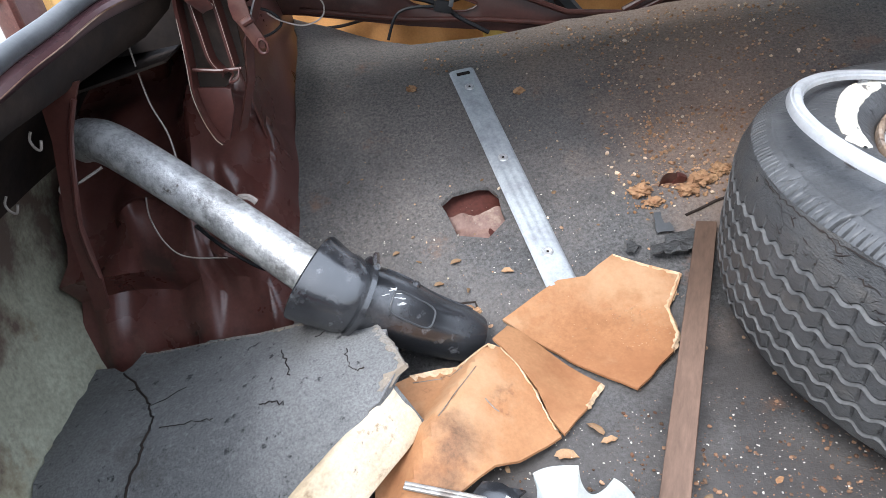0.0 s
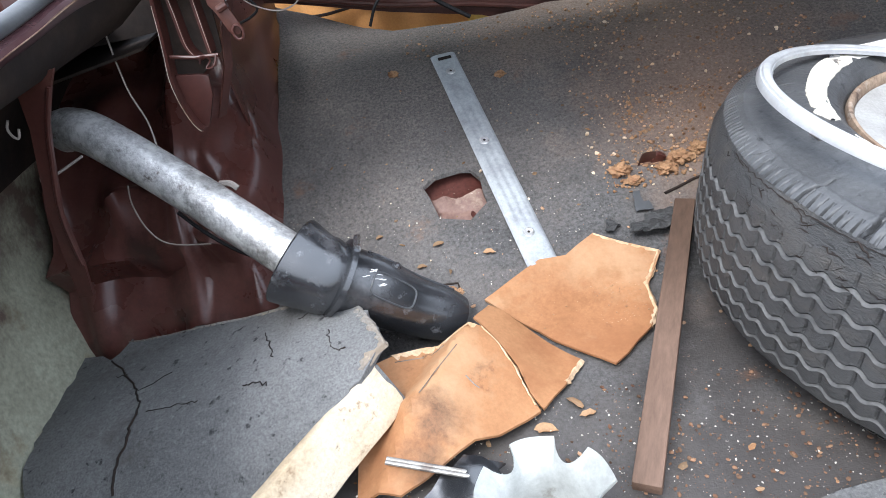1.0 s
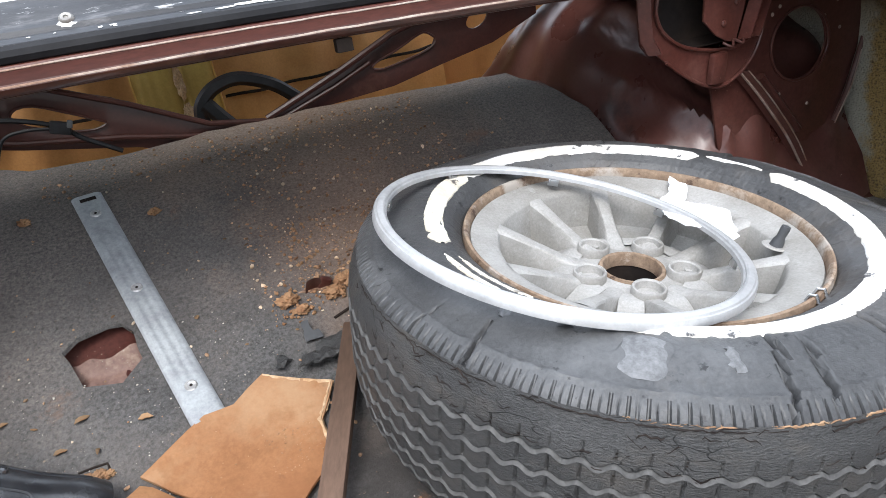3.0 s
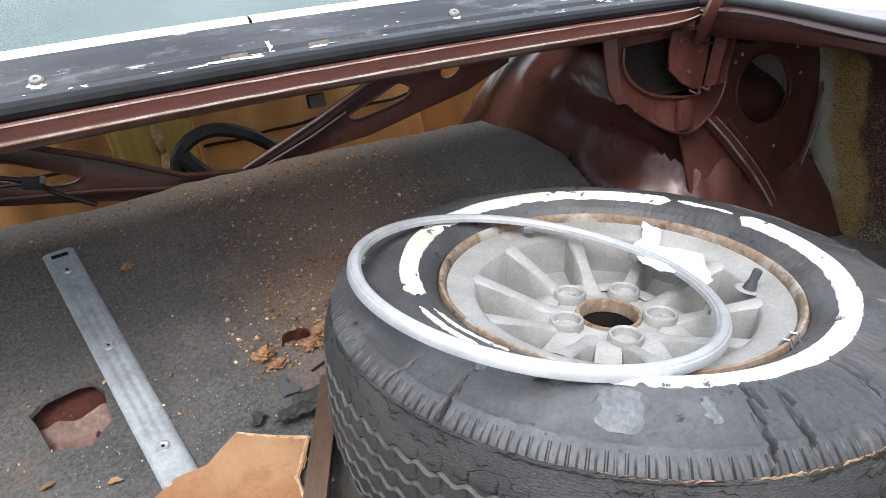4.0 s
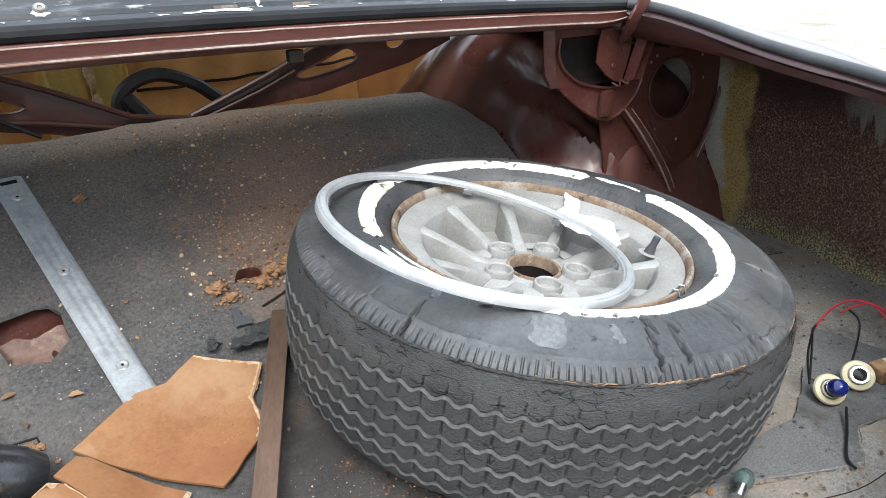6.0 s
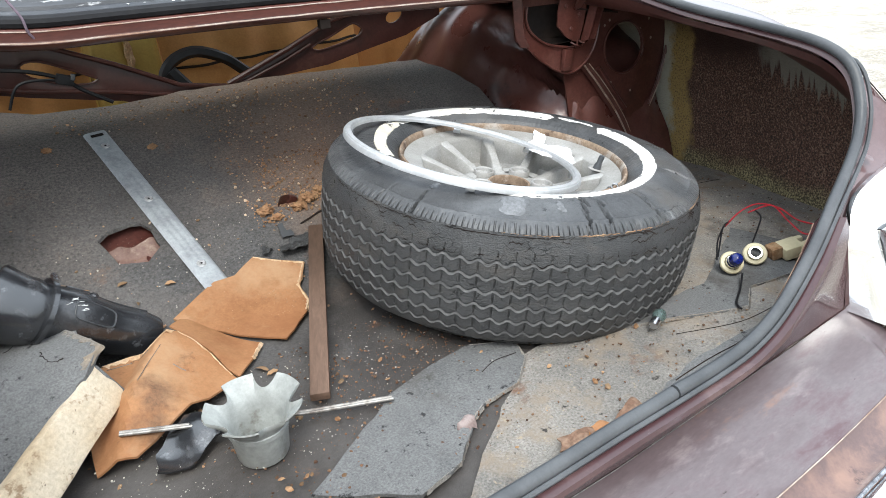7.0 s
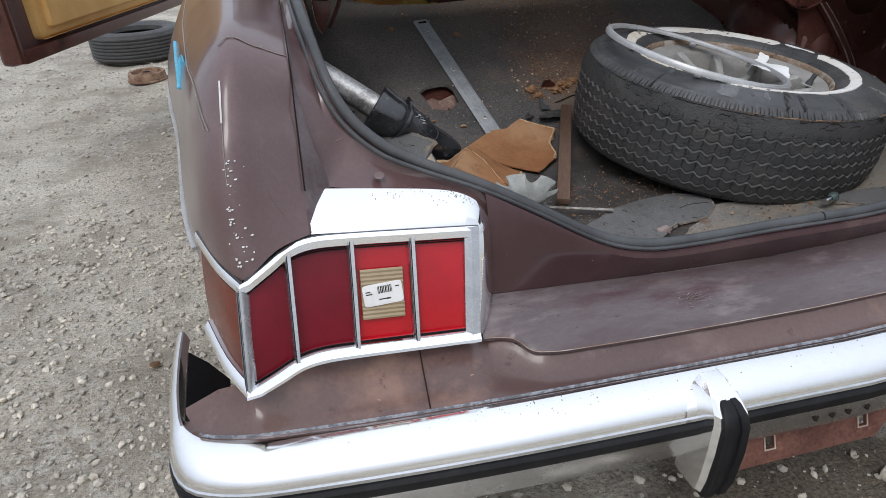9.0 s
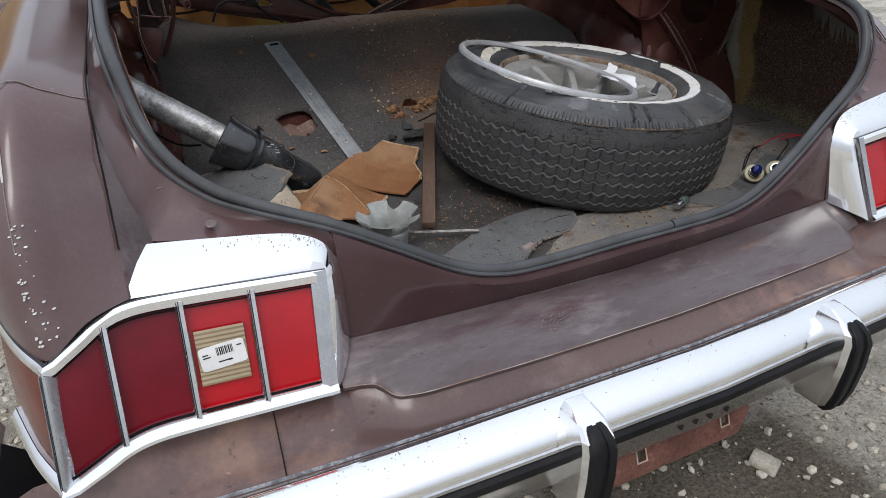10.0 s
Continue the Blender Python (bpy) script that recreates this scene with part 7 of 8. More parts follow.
    band(178, 200, "cream_rubber", "yellowed narrow flake of the band", .2325, .2395, 13)
    band(180, 206, "cream_rubber", "yellowed narrow flake of the band", .2215, .2265, 17)
    # rim: flange, dish, spokes with wedges between them
    part("rim_flange", lathe([(.1955, F - .022), (.1968, F - .012), (.1966, F - .004), (.1950, F + .0002), (.1925, F + .0008), (.1905, F - .0010), (.1892, F - .0050), (.1884, F - .0090), (.1880, F - .016)], 128), "rim_rust", t, "tan rusty rim flange")
    part("wheel_dish", lathe([(.1884, F - .0125), (.1868, F - .0098), (.1835, F - .0104), (.176, F - .0128), (.166, F - .0150), (.157, F - .0185), (.1545, F - .0215), (.1520, F - .046), (.1475, F - .066), (.10, F - .078), (.078, F - .070), (.071, F - .057), (.060, F - .0545), (.040, F - .0535), (.0365, F - .0525), (.0345, F - .0545), (.0335, F - .10)], 128), "alloy", t, "dusty cast alloy wheel face")
    part("hub_bore", lathe([(.0335, F - .056), (.0325, F - .10), (.001, F - .102)], 40), "dark", t, "dark hub bore")
    part("bore_ring", lathe([(.0385, F - .0535), (.0370, F - .0500), (.0335, F - .0505), (.0318, F - .054), (.0315, F - .066)], 40), "rim_rust", t, "rusty ring round the hub bore")
    rows = []
    for r, w, z in ((.158, .0125, F - .0180), (.150, .0105, F - .0205), (.128, .0088, F - .0285), (.105, .0080, F - .0375), (.085, .0088, F - .0455), (.066, .0110, F - .0525), (.048, .0120, F - .0550)):
        rows.append([(r, -w - .005, F - .080), (r, -w, z - .0022), (r, -w * .78, z), (r, -w * .25, z + .0008), (r, w * .25, z + .0008), (r, w * .78, z), (r, w, z - .0022), (r, w + .005, F - .080)])
    first = part("spoke", loft(rows), "alloy", t)
    rows = []
    for r, w, z in ((.060, .010, F - .053), (.074, .013, F - .0515), (.080, .0135, F - .0530), (.112, .0150, F - .0715), (.116, .0150, F - .079)):
        rows.append([(r, -w - .002, F - .080), (r, -w, z), (r, 0, z + .0015), (r, w, z), (r, w + .002, F - .080)])
    wedge = part("wedge", loft(rows), "alloy", t)
    seat_b = lathe([(.0195, -.014), (.0190, .0045), (.0180, .0062), (.0165, .0066), (.0150, .0050), (.0140, -.004), (.012, -.007), (.001, -.007)], 32)
    first.matrix_local, wedge.matrix_local = pose(0, 0, 0, 0, 0, 103), pose(0, 0, 0, 0, 0, 121)
    for k in range(1, 10):
        for ob, g in ((first, 103), (wedge, 121)):
            c = new(ob.name.split(".")[0], ob.data)
            c.parent = t
            c.matrix_local = pose(0, 0, 0, 0, 0, g + 36 * k)
    lug = part("lug_seat", seat_b, "alloy", t, "deep lug nut seat")
    lug.matrix_local = pose(.057 * math.cos(radians(103)), .057 * math.sin(radians(103)), F - .050)
    for k in range(1, 5):
        c = new("lug_seat", lug.data)
        c.parent, c["label"] = t, "deep lug nut seat"
        c.matrix_local = pose(.057 * math.cos(radians(103 + 72 * k)), .057 * math.sin(radians(103 + 72 * k)), F - .050)
    va = radians(-31)
    part("valve", lathe([(.0, .027), (.0046, .027), (.0052, .024), (.0048, .014), (.0065, .009), (.0075, .0)], 16), "rubber", t, "grey tyre valve with its cap").matrix_local = pose(.152 * math.cos(va), .152 * math.sin(va), F - .020, 8, 12, 0)
    part("valve_hole", lathe([(.0, .0012), (.009, .0012), (.0125, .0018), (.0145, .0002)], 24), "alloy", t, "round recess at the valve").matrix_local = pose(.152 * math.cos(va), .152 * math.sin(va), F - .0185, 0, 8, -31)
    for g in (-73, -78):
        part("balance_clip", tube([(r * math.cos(radians(g)), r * math.sin(radians(g)), z) for r, z in ((.198, F - .004), (.1945, F + .003), (.1895, F + .001), (.187, F - .006))], .0018, 6), "dull_chrome", t, "small wheel weight clip")
    return t, m


wheel, wheel_m = spare()

# torn white plastic lying on the wheel face
WP = [(.150, .108), (.146, .090), (.154, .080), (.121, .050), (.128, .020), (.132, -.010), (.104, -.050), (.086, -.054), (.090, -.023), (.057, -.014), (.056, .012), (.096, .068), (.120, .079)]
bm = sheet(ragged(WP, 0.0018, 0.008, 3), lambda u, v: .0865 + 0.003 * math.sin(u * 50) + 0.003 * math.cos(v * 60), 0.0012, 0.012)
tagged(link_mesh("plastic_scrap", bm, "white_plastic"), "torn white plastic scrap lying on the wheel", "scrap").matrix_world = wheel_m

# loose trim ring resting over the wheel
nz = Vector((.2515, -.095, 1)).normalized()
ux = Vector((1, 0, 0))
ux = (ux - nz * ux.dot(nz)).normalized()
rm = Matrix((ux, nz.cross(ux), nz)).transposed().to_4x4()
rm.translation = (.1875, .6567, .6725)
ob = tagged(link_mesh("trim_ring", lathe([(0.1858, -0.0040), (0.1863, 0.0005), (0.1875, 0.0018), (0.1881, 0.0012), (0.1888, 0.0035), (0.1906, 0.0048), (0.1935, 0.0050), (0.1965, 0.0040), (0.1976, 0.0022), (0.1991, 0.0018), (0.2006, -0.0010), (0.2008, -0.0060), (0.1987, -0.0065)], 160), "bright", sharp=28),
            "loose bright wheel trim ring leaning across the wheel", "trim ring")
for k in range(8):
    a = 2 * math.pi * k / 8 + .2
    part("clip", box((0, 0, -.009), (.004, .014, .009), None, .001), "dull_chrome", ob, "small spring clip").matrix_local = pose(.1868 * math.cos(a), .1868 * math.sin(a), 0, 0, 0, math.degrees(a))
ob.matrix_world = rm @ Matrix.Scale(.983, 4)

# ---------------------------------------------------------------- hub cap, bulbs, wires
def cup():
    t = thing("centre_cap", "milky white scalloped plastic wheel centre cap", "cap", pose(-.272, .447, .447, 0, 0, 20))
    rows = []
    n = 160
    for j in range(n):
        a = 2 * math.pi * j / n
        dd = abs((a * 5 / (2 * math.pi)) % 1 - 0.5) * 2 * math.pi / 5
        bite = math.sqrt(max(0.0, 1 - (dd / 0.27) ** 2)) if dd < 0.27 else 0.0
        row = []
        for r, z, k in ((.026, .004, 0), (.029, .0, 0), (.0305, .004, 0), (.034, .042, 0), (.037, .050, .04), (.044, .058, .14), (.052, .066, .25), (.0570, .0725, .30), (.0562, .0745, .30), (.0505, .069, .25), (.042, .060, .14), (.035, .050, .01), (.032, .04, 0), (.028, .008, 0)):
            rr = r * (1 - k * bite) + .0012 * math.sin(a * 10) * k
            row.append((rr * math.cos(a), rr * math.sin(a), z - 0.035 * k * bite))
        rows.append(row)
    part("shell", loft(rows, wrap=True), "plastic", t)
    part("base", lathe([(.0, .006), (.029, .006), (.0285, .002), (0, .002)], 40), "plastic", t)
    part("band", lathe([(.0335, .038), (.0355, .039), (.0360, .045), (.0345, .047)], 60), "plastic", t)


cup()


def socket(x, y, turn, mat, glass, label):
    t = thing("bulb_socket", label, "socket", pose(x, y, .470, 48, 0, turn), group="bulb sockets")
    part("collar", lathe([(.012, 0), (.0185, .0), (.0198, .003), (.0185, .006), (.013, .0068), (.012, .004)], 28), "cream_plastic", t)
    part("shell", lathe([(.012, -.02), (.0125, .005), (.011, .012), (.0085, .012), (.0085, .0)], 20), "dull_chrome", t, "metal socket shell")
    if glass:
        part("bulb", lathe([(.006, .008), (.010, .014), (.0115, .022), (.009, .031), (.004, .0345), (.0005, .035)], 20), glass, t, "dark blue glass bulb")


socket(.515, .358, -38, "cream_plastic", "blue_glass", "cream bulb socket with a dark blue bulb")
socket(.573, .352, -55, "cream_plastic", None, "empty cream bulb socket")
pl = thing("plug", "cream and pink plastic wiring plug on the felt", "plug", pose(.632, .325, .472, 0, -12, -25))
part("body", box((0, 0, 0), (.036, .036, .022), None, 0.003), "cream_plastic", pl)
part("latch", box((.022, -.012, .002), (.026, .016, .016), None, 0.002), "cream_plastic", pl)
part("latch", box((.020, .012, .004), (.020, .010, .012), None, 0.002), "cream_plastic", pl)
part("cap", box((-.026, .004, .002), (.020, .026, .022), None, 0.004), "chip", pl, "pinkish end")
bl = thing("bulb", "small clear bulb lying on the felt", "bulb", pose(.285, .325, .466, 85, 0, 110))
part("glass", lathe([(.006, 0), (.0095, .008), (.010, .015), (.007, .022), (.0005, .025)], 18), "glass", bl)
part("base", lathe([(.0, -.016), (.006, -.015), (.0068, -.012), (.0068, .001), (0, .001)], 16), "dull_chrome", bl)


def wire(name, pts, r, mat, label):
    tagged(link_mesh(name, tube(spline(pts, 6), r, 6), mat), label, "wire")


wire("wire", [(.60, .43, .488), (.655, .437, .50), (.70, .43, .505), (.72, .40, .50), (.715, .36, .49), (.70, .31, .50)], 0.0015, "red_wire", "thin red wire looping over the felt")
wire("wire", [(.66, .425, .50), (.71, .41, .505), (.70, .37, .49), (.69, .33, .48), (.695, .29, .50)], 0.0015, "red_wire", "thin red wire looping over the felt")
wire("wire", [(.50, .375, .475), (.535, .40, .49), (.59, .425, .495), (.62, .435, .49)], 0.0015, "black_rubber", "thin black wire from the socket")
wire("wire", [(.51, .38, .475), (.56, .41, .50), (.60, .43, .49)], 0.0015, "black_rubber", "thin black wire from the socket")
wire("wire", [(.58, .365, .475), (.62, .38, .495), (.66, .40, .50), (.68, .425, .50)], 0.0015, "black_rubber", "thin black wire from the socket")
wire("wire", [(.505, .33, .465), (.47, .31, .458), (.43, .29, .457), (.42, .275, .457)], 0.0018, "black_rubber", "thin black wire on the felt")

# hanging and loose wires on the other side
wire("wire", [(-.685, .822, .696), (-.689, .82, .67), (-.681, .815, .637), (-.66, .81, .617), (-.612, .81, .607)], 0.001, "pale_wire", "thin pale wire drooping below the pipe")
wire("wire", [(-.707, .80, .747), (-.73, .79, .738), (-.745, .785, .734), (-.750, .783, .738), (-.753, .783, .732), (-.748, .783, .727), (-.745, .784, .732)], 0.0015, "pale_wire", "short cut wire end beside the pipe")
wire("wire", [(-.580, .826, .676), (-.568, .824, .675), (-.560, .822, .668)], 0.0040, "pale_wire", "bent pale plastic clip behind the pipe")
wire("wire", [(-.526, .86, .878), (-.499, .87, .87), (-.487, .875, .853), (-.507, .87, .843), (-.525, .86, .849)], 0.0016, "black_rubber", "thin black wire looped under the shelf")
wire("wire", [[-0.524, 1.318, 0.861], [-0.47, 1.318, 0.822], [-0.363, 1.318, 0.8], [-0.303, 1.318, 0.776], [-0.279, 1.318, 0.753], [-0.228, 1.318, 0.718]], 0.004, "black_rubber", "black wiring harness along the brace")
wire("wire", [[-0.496, 0.86, 0.868], [-0.484, 0.86, 0.858], [-0.46, 0.86, 0.849], [-0.438, 0.86, 0.855], [-0.436, 0.86, 0.872], [-0.462, 0.86, 0.885], [-0.489, 0.86, 0.884]], 0.0009, "pale_wire", "thin pale wire looped under the shelf")
wire("wire", [(-.372, .795, .95), (-.362, .79, .928), (-.360, .792, .912), (-.352, .80, .897), (-.346, .815, .888)], 0.0016, "purple_wire", "thin purple wire hanging from the window panel")
wire("wire", [[-0.409, 1.318, 0.734], [-0.386, 1.318, 0.774], [-0.35, 1.318, 0.781], [-0.303, 1.318, 0.774]], 0.003, "black_rubber", "black wire hanging from the harness")
box_m = thing("connector", "black wiring connector on the harness", "connector", pose(-0.303, 1.312, 0.776, 0, 20, 10))
part("body", box((0, 0, 0), (.03, .016, .02), None, .003), "black_rubber", box_m)
part("clip", box((.012, -.006, .008), (.008, .006, .012), None, .001), "rubber", box_m)
wire("wire", [(-.655, .86, .86), (-.652, .85, .80), (-.64, .84, .76), (-.638, .83, .72)], 0.001, "pale_wire", "thin pale wire hanging by the pipe")
wire("wire", [(-.63, .80, .66), (-.61, .81, .62), (-.57, .80, .59), (-.53, .79, .585)], 0.0025, "black_rubber", "thin black wire under the pipe")

# ---------------------------------------------------------------- cabin seen under the parcel shelf
def seat(x, w, mat, label):
    t = thing("seat", label, "seat", pose(x, 1.92, .0))
    rows = []
    for z, d in ((.22, .02), (.26, .0), (.5, -.015), (.75, .01), (.93, .05), (.98, .10), (.98, .16), (.9, .18)):
        rows.append([(u * w / 2, d + 0.03 * abs(u) ** 6 + 0.012 * min(1, w / .5) ** 2 * math.cos(u * 14), z) for u in np.linspace(-1, 1, 40)])
    part("backrest", thicken(loft(rows), 0.02), mat, t)
    part("cushion", box((0, -.02, .27), (w, .34, .14), None, 0.04, segs=4), mat, t)
    return t


left = seat(-.50, .60, "tan", "tan vinyl car seat")
mid = seat(-.142, .108, "ochre", "ochre vinyl middle seat pad")
seat(-.041, .092, "ochre", "ochre vinyl middle seat pad")
right = seat(.335, .65, "tan", "tan vinyl car seat with a dark seam")
for t, w in ((left, .6), (right, .65)):
    part("seam", tube([(u * w / 2, -.012 - .002 + .03 * abs(u) ** 6 + .012 * math.cos(u * 14) - .0, .685 + .012 * u) for u in np.linspace(-.98, .98, 40)], .004, 6), "dark", t, "dark seam")
lump("stuffing", -.087, 1.895, .735, .010, "torn_card", "white stuffing torn out between the seat pads", "stuffing", 15, 4.0)
lump("stuffing", -.085, 1.885, .66, .012, "torn_card", "torn pale stuffing between the seat pads", "stuffing", 16, 1.8)
part("cabin_floor", box((0, 2.0, .20), (1.7, 1.3, .02)), "tan", car, "tan cabin floor")
wire("hose", [(0.196, 1.51, 0.65), (0.126, 1.52, 0.7), (0.074, 1.52, 0.743), (0.01, 1.52, 0.768), (-0.04, 1.52, 0.76), (-0.072, 1.52, 0.734), (-0.08, 1.52, 0.704), (-0.066, 1.52, 0.678), (-0.016, 1.5, 0.628)], 0.014, "black_rubber", "black rubber hose looped in front of the seats")
wire("hose", [(-0.06699999999999999, 1.5, 0.734), (-0.041999999999999996, 1.49, 0.699), (-0.001999999999999988, 1.47, 0.649)], 0.016, "black_rubber", "black rubber hose looped in front of the seats")

# roof over the cabin, on its pillars
part("roof", thicken(loft([[(x, y, 1.30 + 0.06 * math.sin(math.pi * (y - 1.35) / 1.5) - 0.08 * (x / .7) ** 4) for x in np.linspace(-.68, .68, 20)] for y in np.linspace(1.33, 2.9, 16)]), 0.02), "paint", car, "faded maroon roof")
for sg in (-1, 1):
    part("pillar", thicken(loft([[(sg * .64, 1.12 + .25 * t, .95 + .34 * t), (sg * (.68 - .02 * t), 1.3 + .2 * t, .88 + .41 * t), (sg * (.70 - .04 * t), 1.6 + .05 * t, .87 + .42 * t)] for t in np.linspace(0, 1, 8)]), 0.01), "paint", car, "faded maroon rear pillar")

for sg in (-1, 1):
    part("cabin_trim", box((sg * .80, 2.15, .52), (.03, 1.5, .70), pose(0, 0, 0, 0, 0, sg * 2), 0.012), "tan", car, "tan trim panel in the cabin")
part("cabin_trim", box((0, 2.95, .60), (1.6, .04, .8), None, 0.015), "ochre", car, "ochre front of the cabin")

for sg in (-1, 1):
    part("side_panel", thicken(loft([[(sg * (.90 - .05 * ((z - .55) / .3) ** 2), y, z) for z in np.linspace(.26, .87, 8)] for y in np.linspace(1.56, 2.96, 12)]), 0.008), "paint", car, "faded maroon body side")
    wl = new("wheel")
    wl.parent = car
    wl["label"] = "rear road wheel under the wheel housing"
    wm = Matrix.Translation((sg * .70, 1.28, .30)) @ pose(0, 0, 0, 0, 90, 0)
    part("tyre", lathe([(.19, -.07), (.24, -.085), (.29, -.075), (.305, -.05), (.308, 0), (.305, .05), (.29, .075), (.24, .085), (.19, .07)], 48), "tyre", wl).matrix_local = wm
    part("rim", lathe([(.19, -.07), (.17, -.04), (.05, -.02), (.05, .02), (.17, .04), (.19, .07)], 36), "alloy", wl).matrix_local = wm

# fixings and flaked patches on the window panel
for x, a in ((.219, .02), (.433, .02), (-.205, .018), (-.42, .02), (.56, .012)):
    sc = part("screw", lathe([(.0, .0012), (.0012, .0012), (.0016, .0022), (.0034, .0024), (.0046, .0012), (.005, .0)], 16), "screw", car, "dull grey screw in the window panel")
    sc.matrix_local = pose(x, deck_y(x) + a - .0026, deck_z(x) + a + .0046, 42, 0, 0) @ Matrix.Scale(1.35, 4)
for x, w in ((-.034, .026), (.052, .022)):
    part("clip", box((x, deck_y(x) + .008, deck_z(x) + .0148), (w, .008, .002), pose(0, 0, 0, 40, 0, 0), 0.0008), "clip_rust", car, "rusty trim clip")
SECT = [(-.002, .006), (.006, .012), (.010, .013), (.012, .018), (.022, .024), (.026, .031), (.038, .038), (.042, .042)]


def deck_patch(x0, v0, w, h, seed):
    """An irregular flake of white paint on the window panel; v runs up the panel's section from 0 to 1."""
    def on(x, v):
        q = max(0.0, min(6.999, v * 7))
        n = int(q)
        a, b = (SECT[n][k] * (1 - q + n) + SECT[n + 1][k] * (q - n) for k in (0, 1))
        return Vector((x, deck_y(x) + a - .0016, deck_z(x) + b + .0020))
    rg = random.Random(seed)
    bm = bmesh.new()
    c = bm.verts.new(on(x0, v0))
    ring = []
    for q in range(14):
        g = 2 * math.pi * q / 14
        k = rg.uniform(.45, 1.1)
        ring.append(bm.verts.new(on(x0 + w * k * math.cos(g), v0 + h * k * math.sin(g))))
    for q in range(14):
        bm.faces.new((c, ring[q], ring[(q + 1) % 14]))
    part("paint_flake", bm, "white_paint", car, smooth=False)


rng = random.Random(23)
for k, (x0, v0, w, h) in enumerate(((-.04, .13, .022, .05), (-.02, .11, .016, .04), (.002, .42, .003, .16), (.003, .24, .004, .08), (-.012, .22, .008, .04), (.05, .12, .012, .03), (.066, .16, .008, .03), (.219, .42, .006, .07), (.433, .42, .009, .10), (-.205, .40, .009, .09), (-.42, .40, .006, .06), (.445, .3, .006, .04), (-.07, .10, .012, .02), (-.10, .09, .010, .015))):
    deck_patch(x0, v0, w, h, 60 + k)
for k in range(26):
    deck_patch(rng.uniform(-.3, .5), rng.choice((.12, .14, .3, .55)) + rng.gauss(0, .03), rng.uniform(.001, .004), rng.uniform(.008, .02), 90 + k)
for k in range(12):
    x = rng.choice((rng.uniform(-.30, .0), rng.uniform(.04, .55), rng.uniform(-.6, -.3)))
    n0 = rng.uniform(.004, .03)
    part("scratch", tube([(u, deck_y(u) + .0075 + .0004 * noise.noise((u * 90, 1, 1)), deck_z(u) + .0136) for u in np.linspace(x, x + n0, 6)], rng.uniform(.0002, .0005), 5), "white_paint", car)

# ---------------------------------------------------------------- marks on the bodywork
def on_shell(u, v):
    """A point on the left fender: u from rear to front along it, v from its inner edge over the crest down the side."""
    curves = [spline(c, 6) for c in (EDGE, CREST, SHOULDER, WIDE, LOW, SILL)]
    i = u * (len(curves[0]) - 1)
    k = min(len(curves[0]) - 2, int(i))
    fr = i - k
    e, c, s, w, l, b = (q[k] * (1 - fr) + q[k + 1] * fr for q in curves)
    line = spline([e, (e + c) / 2 + np.array([0, 0, 0.008]), c, s, w, l, b], 8)
    j = v * (len(line) - 1)
    n = min(len(line) - 2, int(j))
    return line[n] * (1 - (j - n)) + line[n + 1] * (j - n)


def stripe(name, uv, r, mat, label, n=10):
    pts = [on_shell(u, v) for u, v in spline([(a, b) for a, b in uv], n)]
    part(name, tube([p + np.array([-0.0006, 0, 0.0012]) for p in pts], r, 6, squash=0.5), mat, car, label)


stripe("crease", [(.571, .012), (.566, .08), (.567, .16), (.577, .25), (.578, .30), (.572, .335)], 0.0010, "pale_wire", "thin pale dent line across the fender")
stripe("crest_scratch", [(.42, .335), (.45, .335), (.50, .334)], 0.0011, "white_paint", "bright scratch along the crest")
stripe("crest_scratch", [(.27, .335), (.34, .335), (.42, .334)], 0.0006, "pale_wire", "pale scratch along the crest")
stripe("scratch", [(.10, .10), (.20, .16), (.34, .20)], 0.0003, "pale_wire", "pale curved scratch on the fender")
stripe("pin_stripe", [(.42, .40), (.47, .425), (.54, .445), (.65, .455), (.8, .455), (1.0, .45)], 0.0009, "pale_wire", "peeling pale pin stripe")
stripe("pin_stripe", [(.43, .42), (.47, .435), (.51, .445)], 0.0007, "pale_wire", "peeling pale pin stripe")
stripe("side_moulding", [(.36, .665), (.5, .665), (.7, .66), (.85, .66), (1.0, .66)], 0.006, "bright", "bright side moulding")
stripe("paint_mark", [(.685, .505), (.74, .50), (.81, .495)], 0.0028, "blue_paint", "light blue paint pen mark")
stripe("paint_mark", [(.688, .505), (.725, .485), (.735, .47), (.70, .462)], 0.0034, "blue_paint", "light blue paint pen mark")
rng = random.Random(17)
for k in range(46):
    u = 0.05 + 0.30 * rng.random()
    v = 0.333 + rng.gauss(0, 0.012) if k < 32 else 0.333 - abs(rng.gauss(0.03, 0.03))
    p = on_shell(u, max(0.05, v))
    s = rng.uniform(0.0008, 0.0026)
    bm = bmesh.new()
    bmesh.ops.create_icosphere(bm, subdivisions=2, radius=s * .8)
    bmesh.ops.scale(bm, vec=(rng.uniform(.6, 1.1), rng.uniform(1, 2.4), 0.3), verts=bm.verts[:])
    bmesh.ops.translate(bm, vec=tuple(p + np.array([-0.0003, 0, 0.0006])), verts=bm.verts[:])
    part("paint_chip", bm, "white_paint", car)


def ledge_mark(pts, r, mat, name, label):
    out = []
    for x, t in pts:
        f, q = np.array(panel_foot(x)), min(led, key=lambda p: abs(p[0] - x))
        c = f * (1 - t) + q * t
        out.append((x, c[1], c[2] + 0.0045))
    part(name, tube(out, r, 5, squash=0.3), mat, car, label)


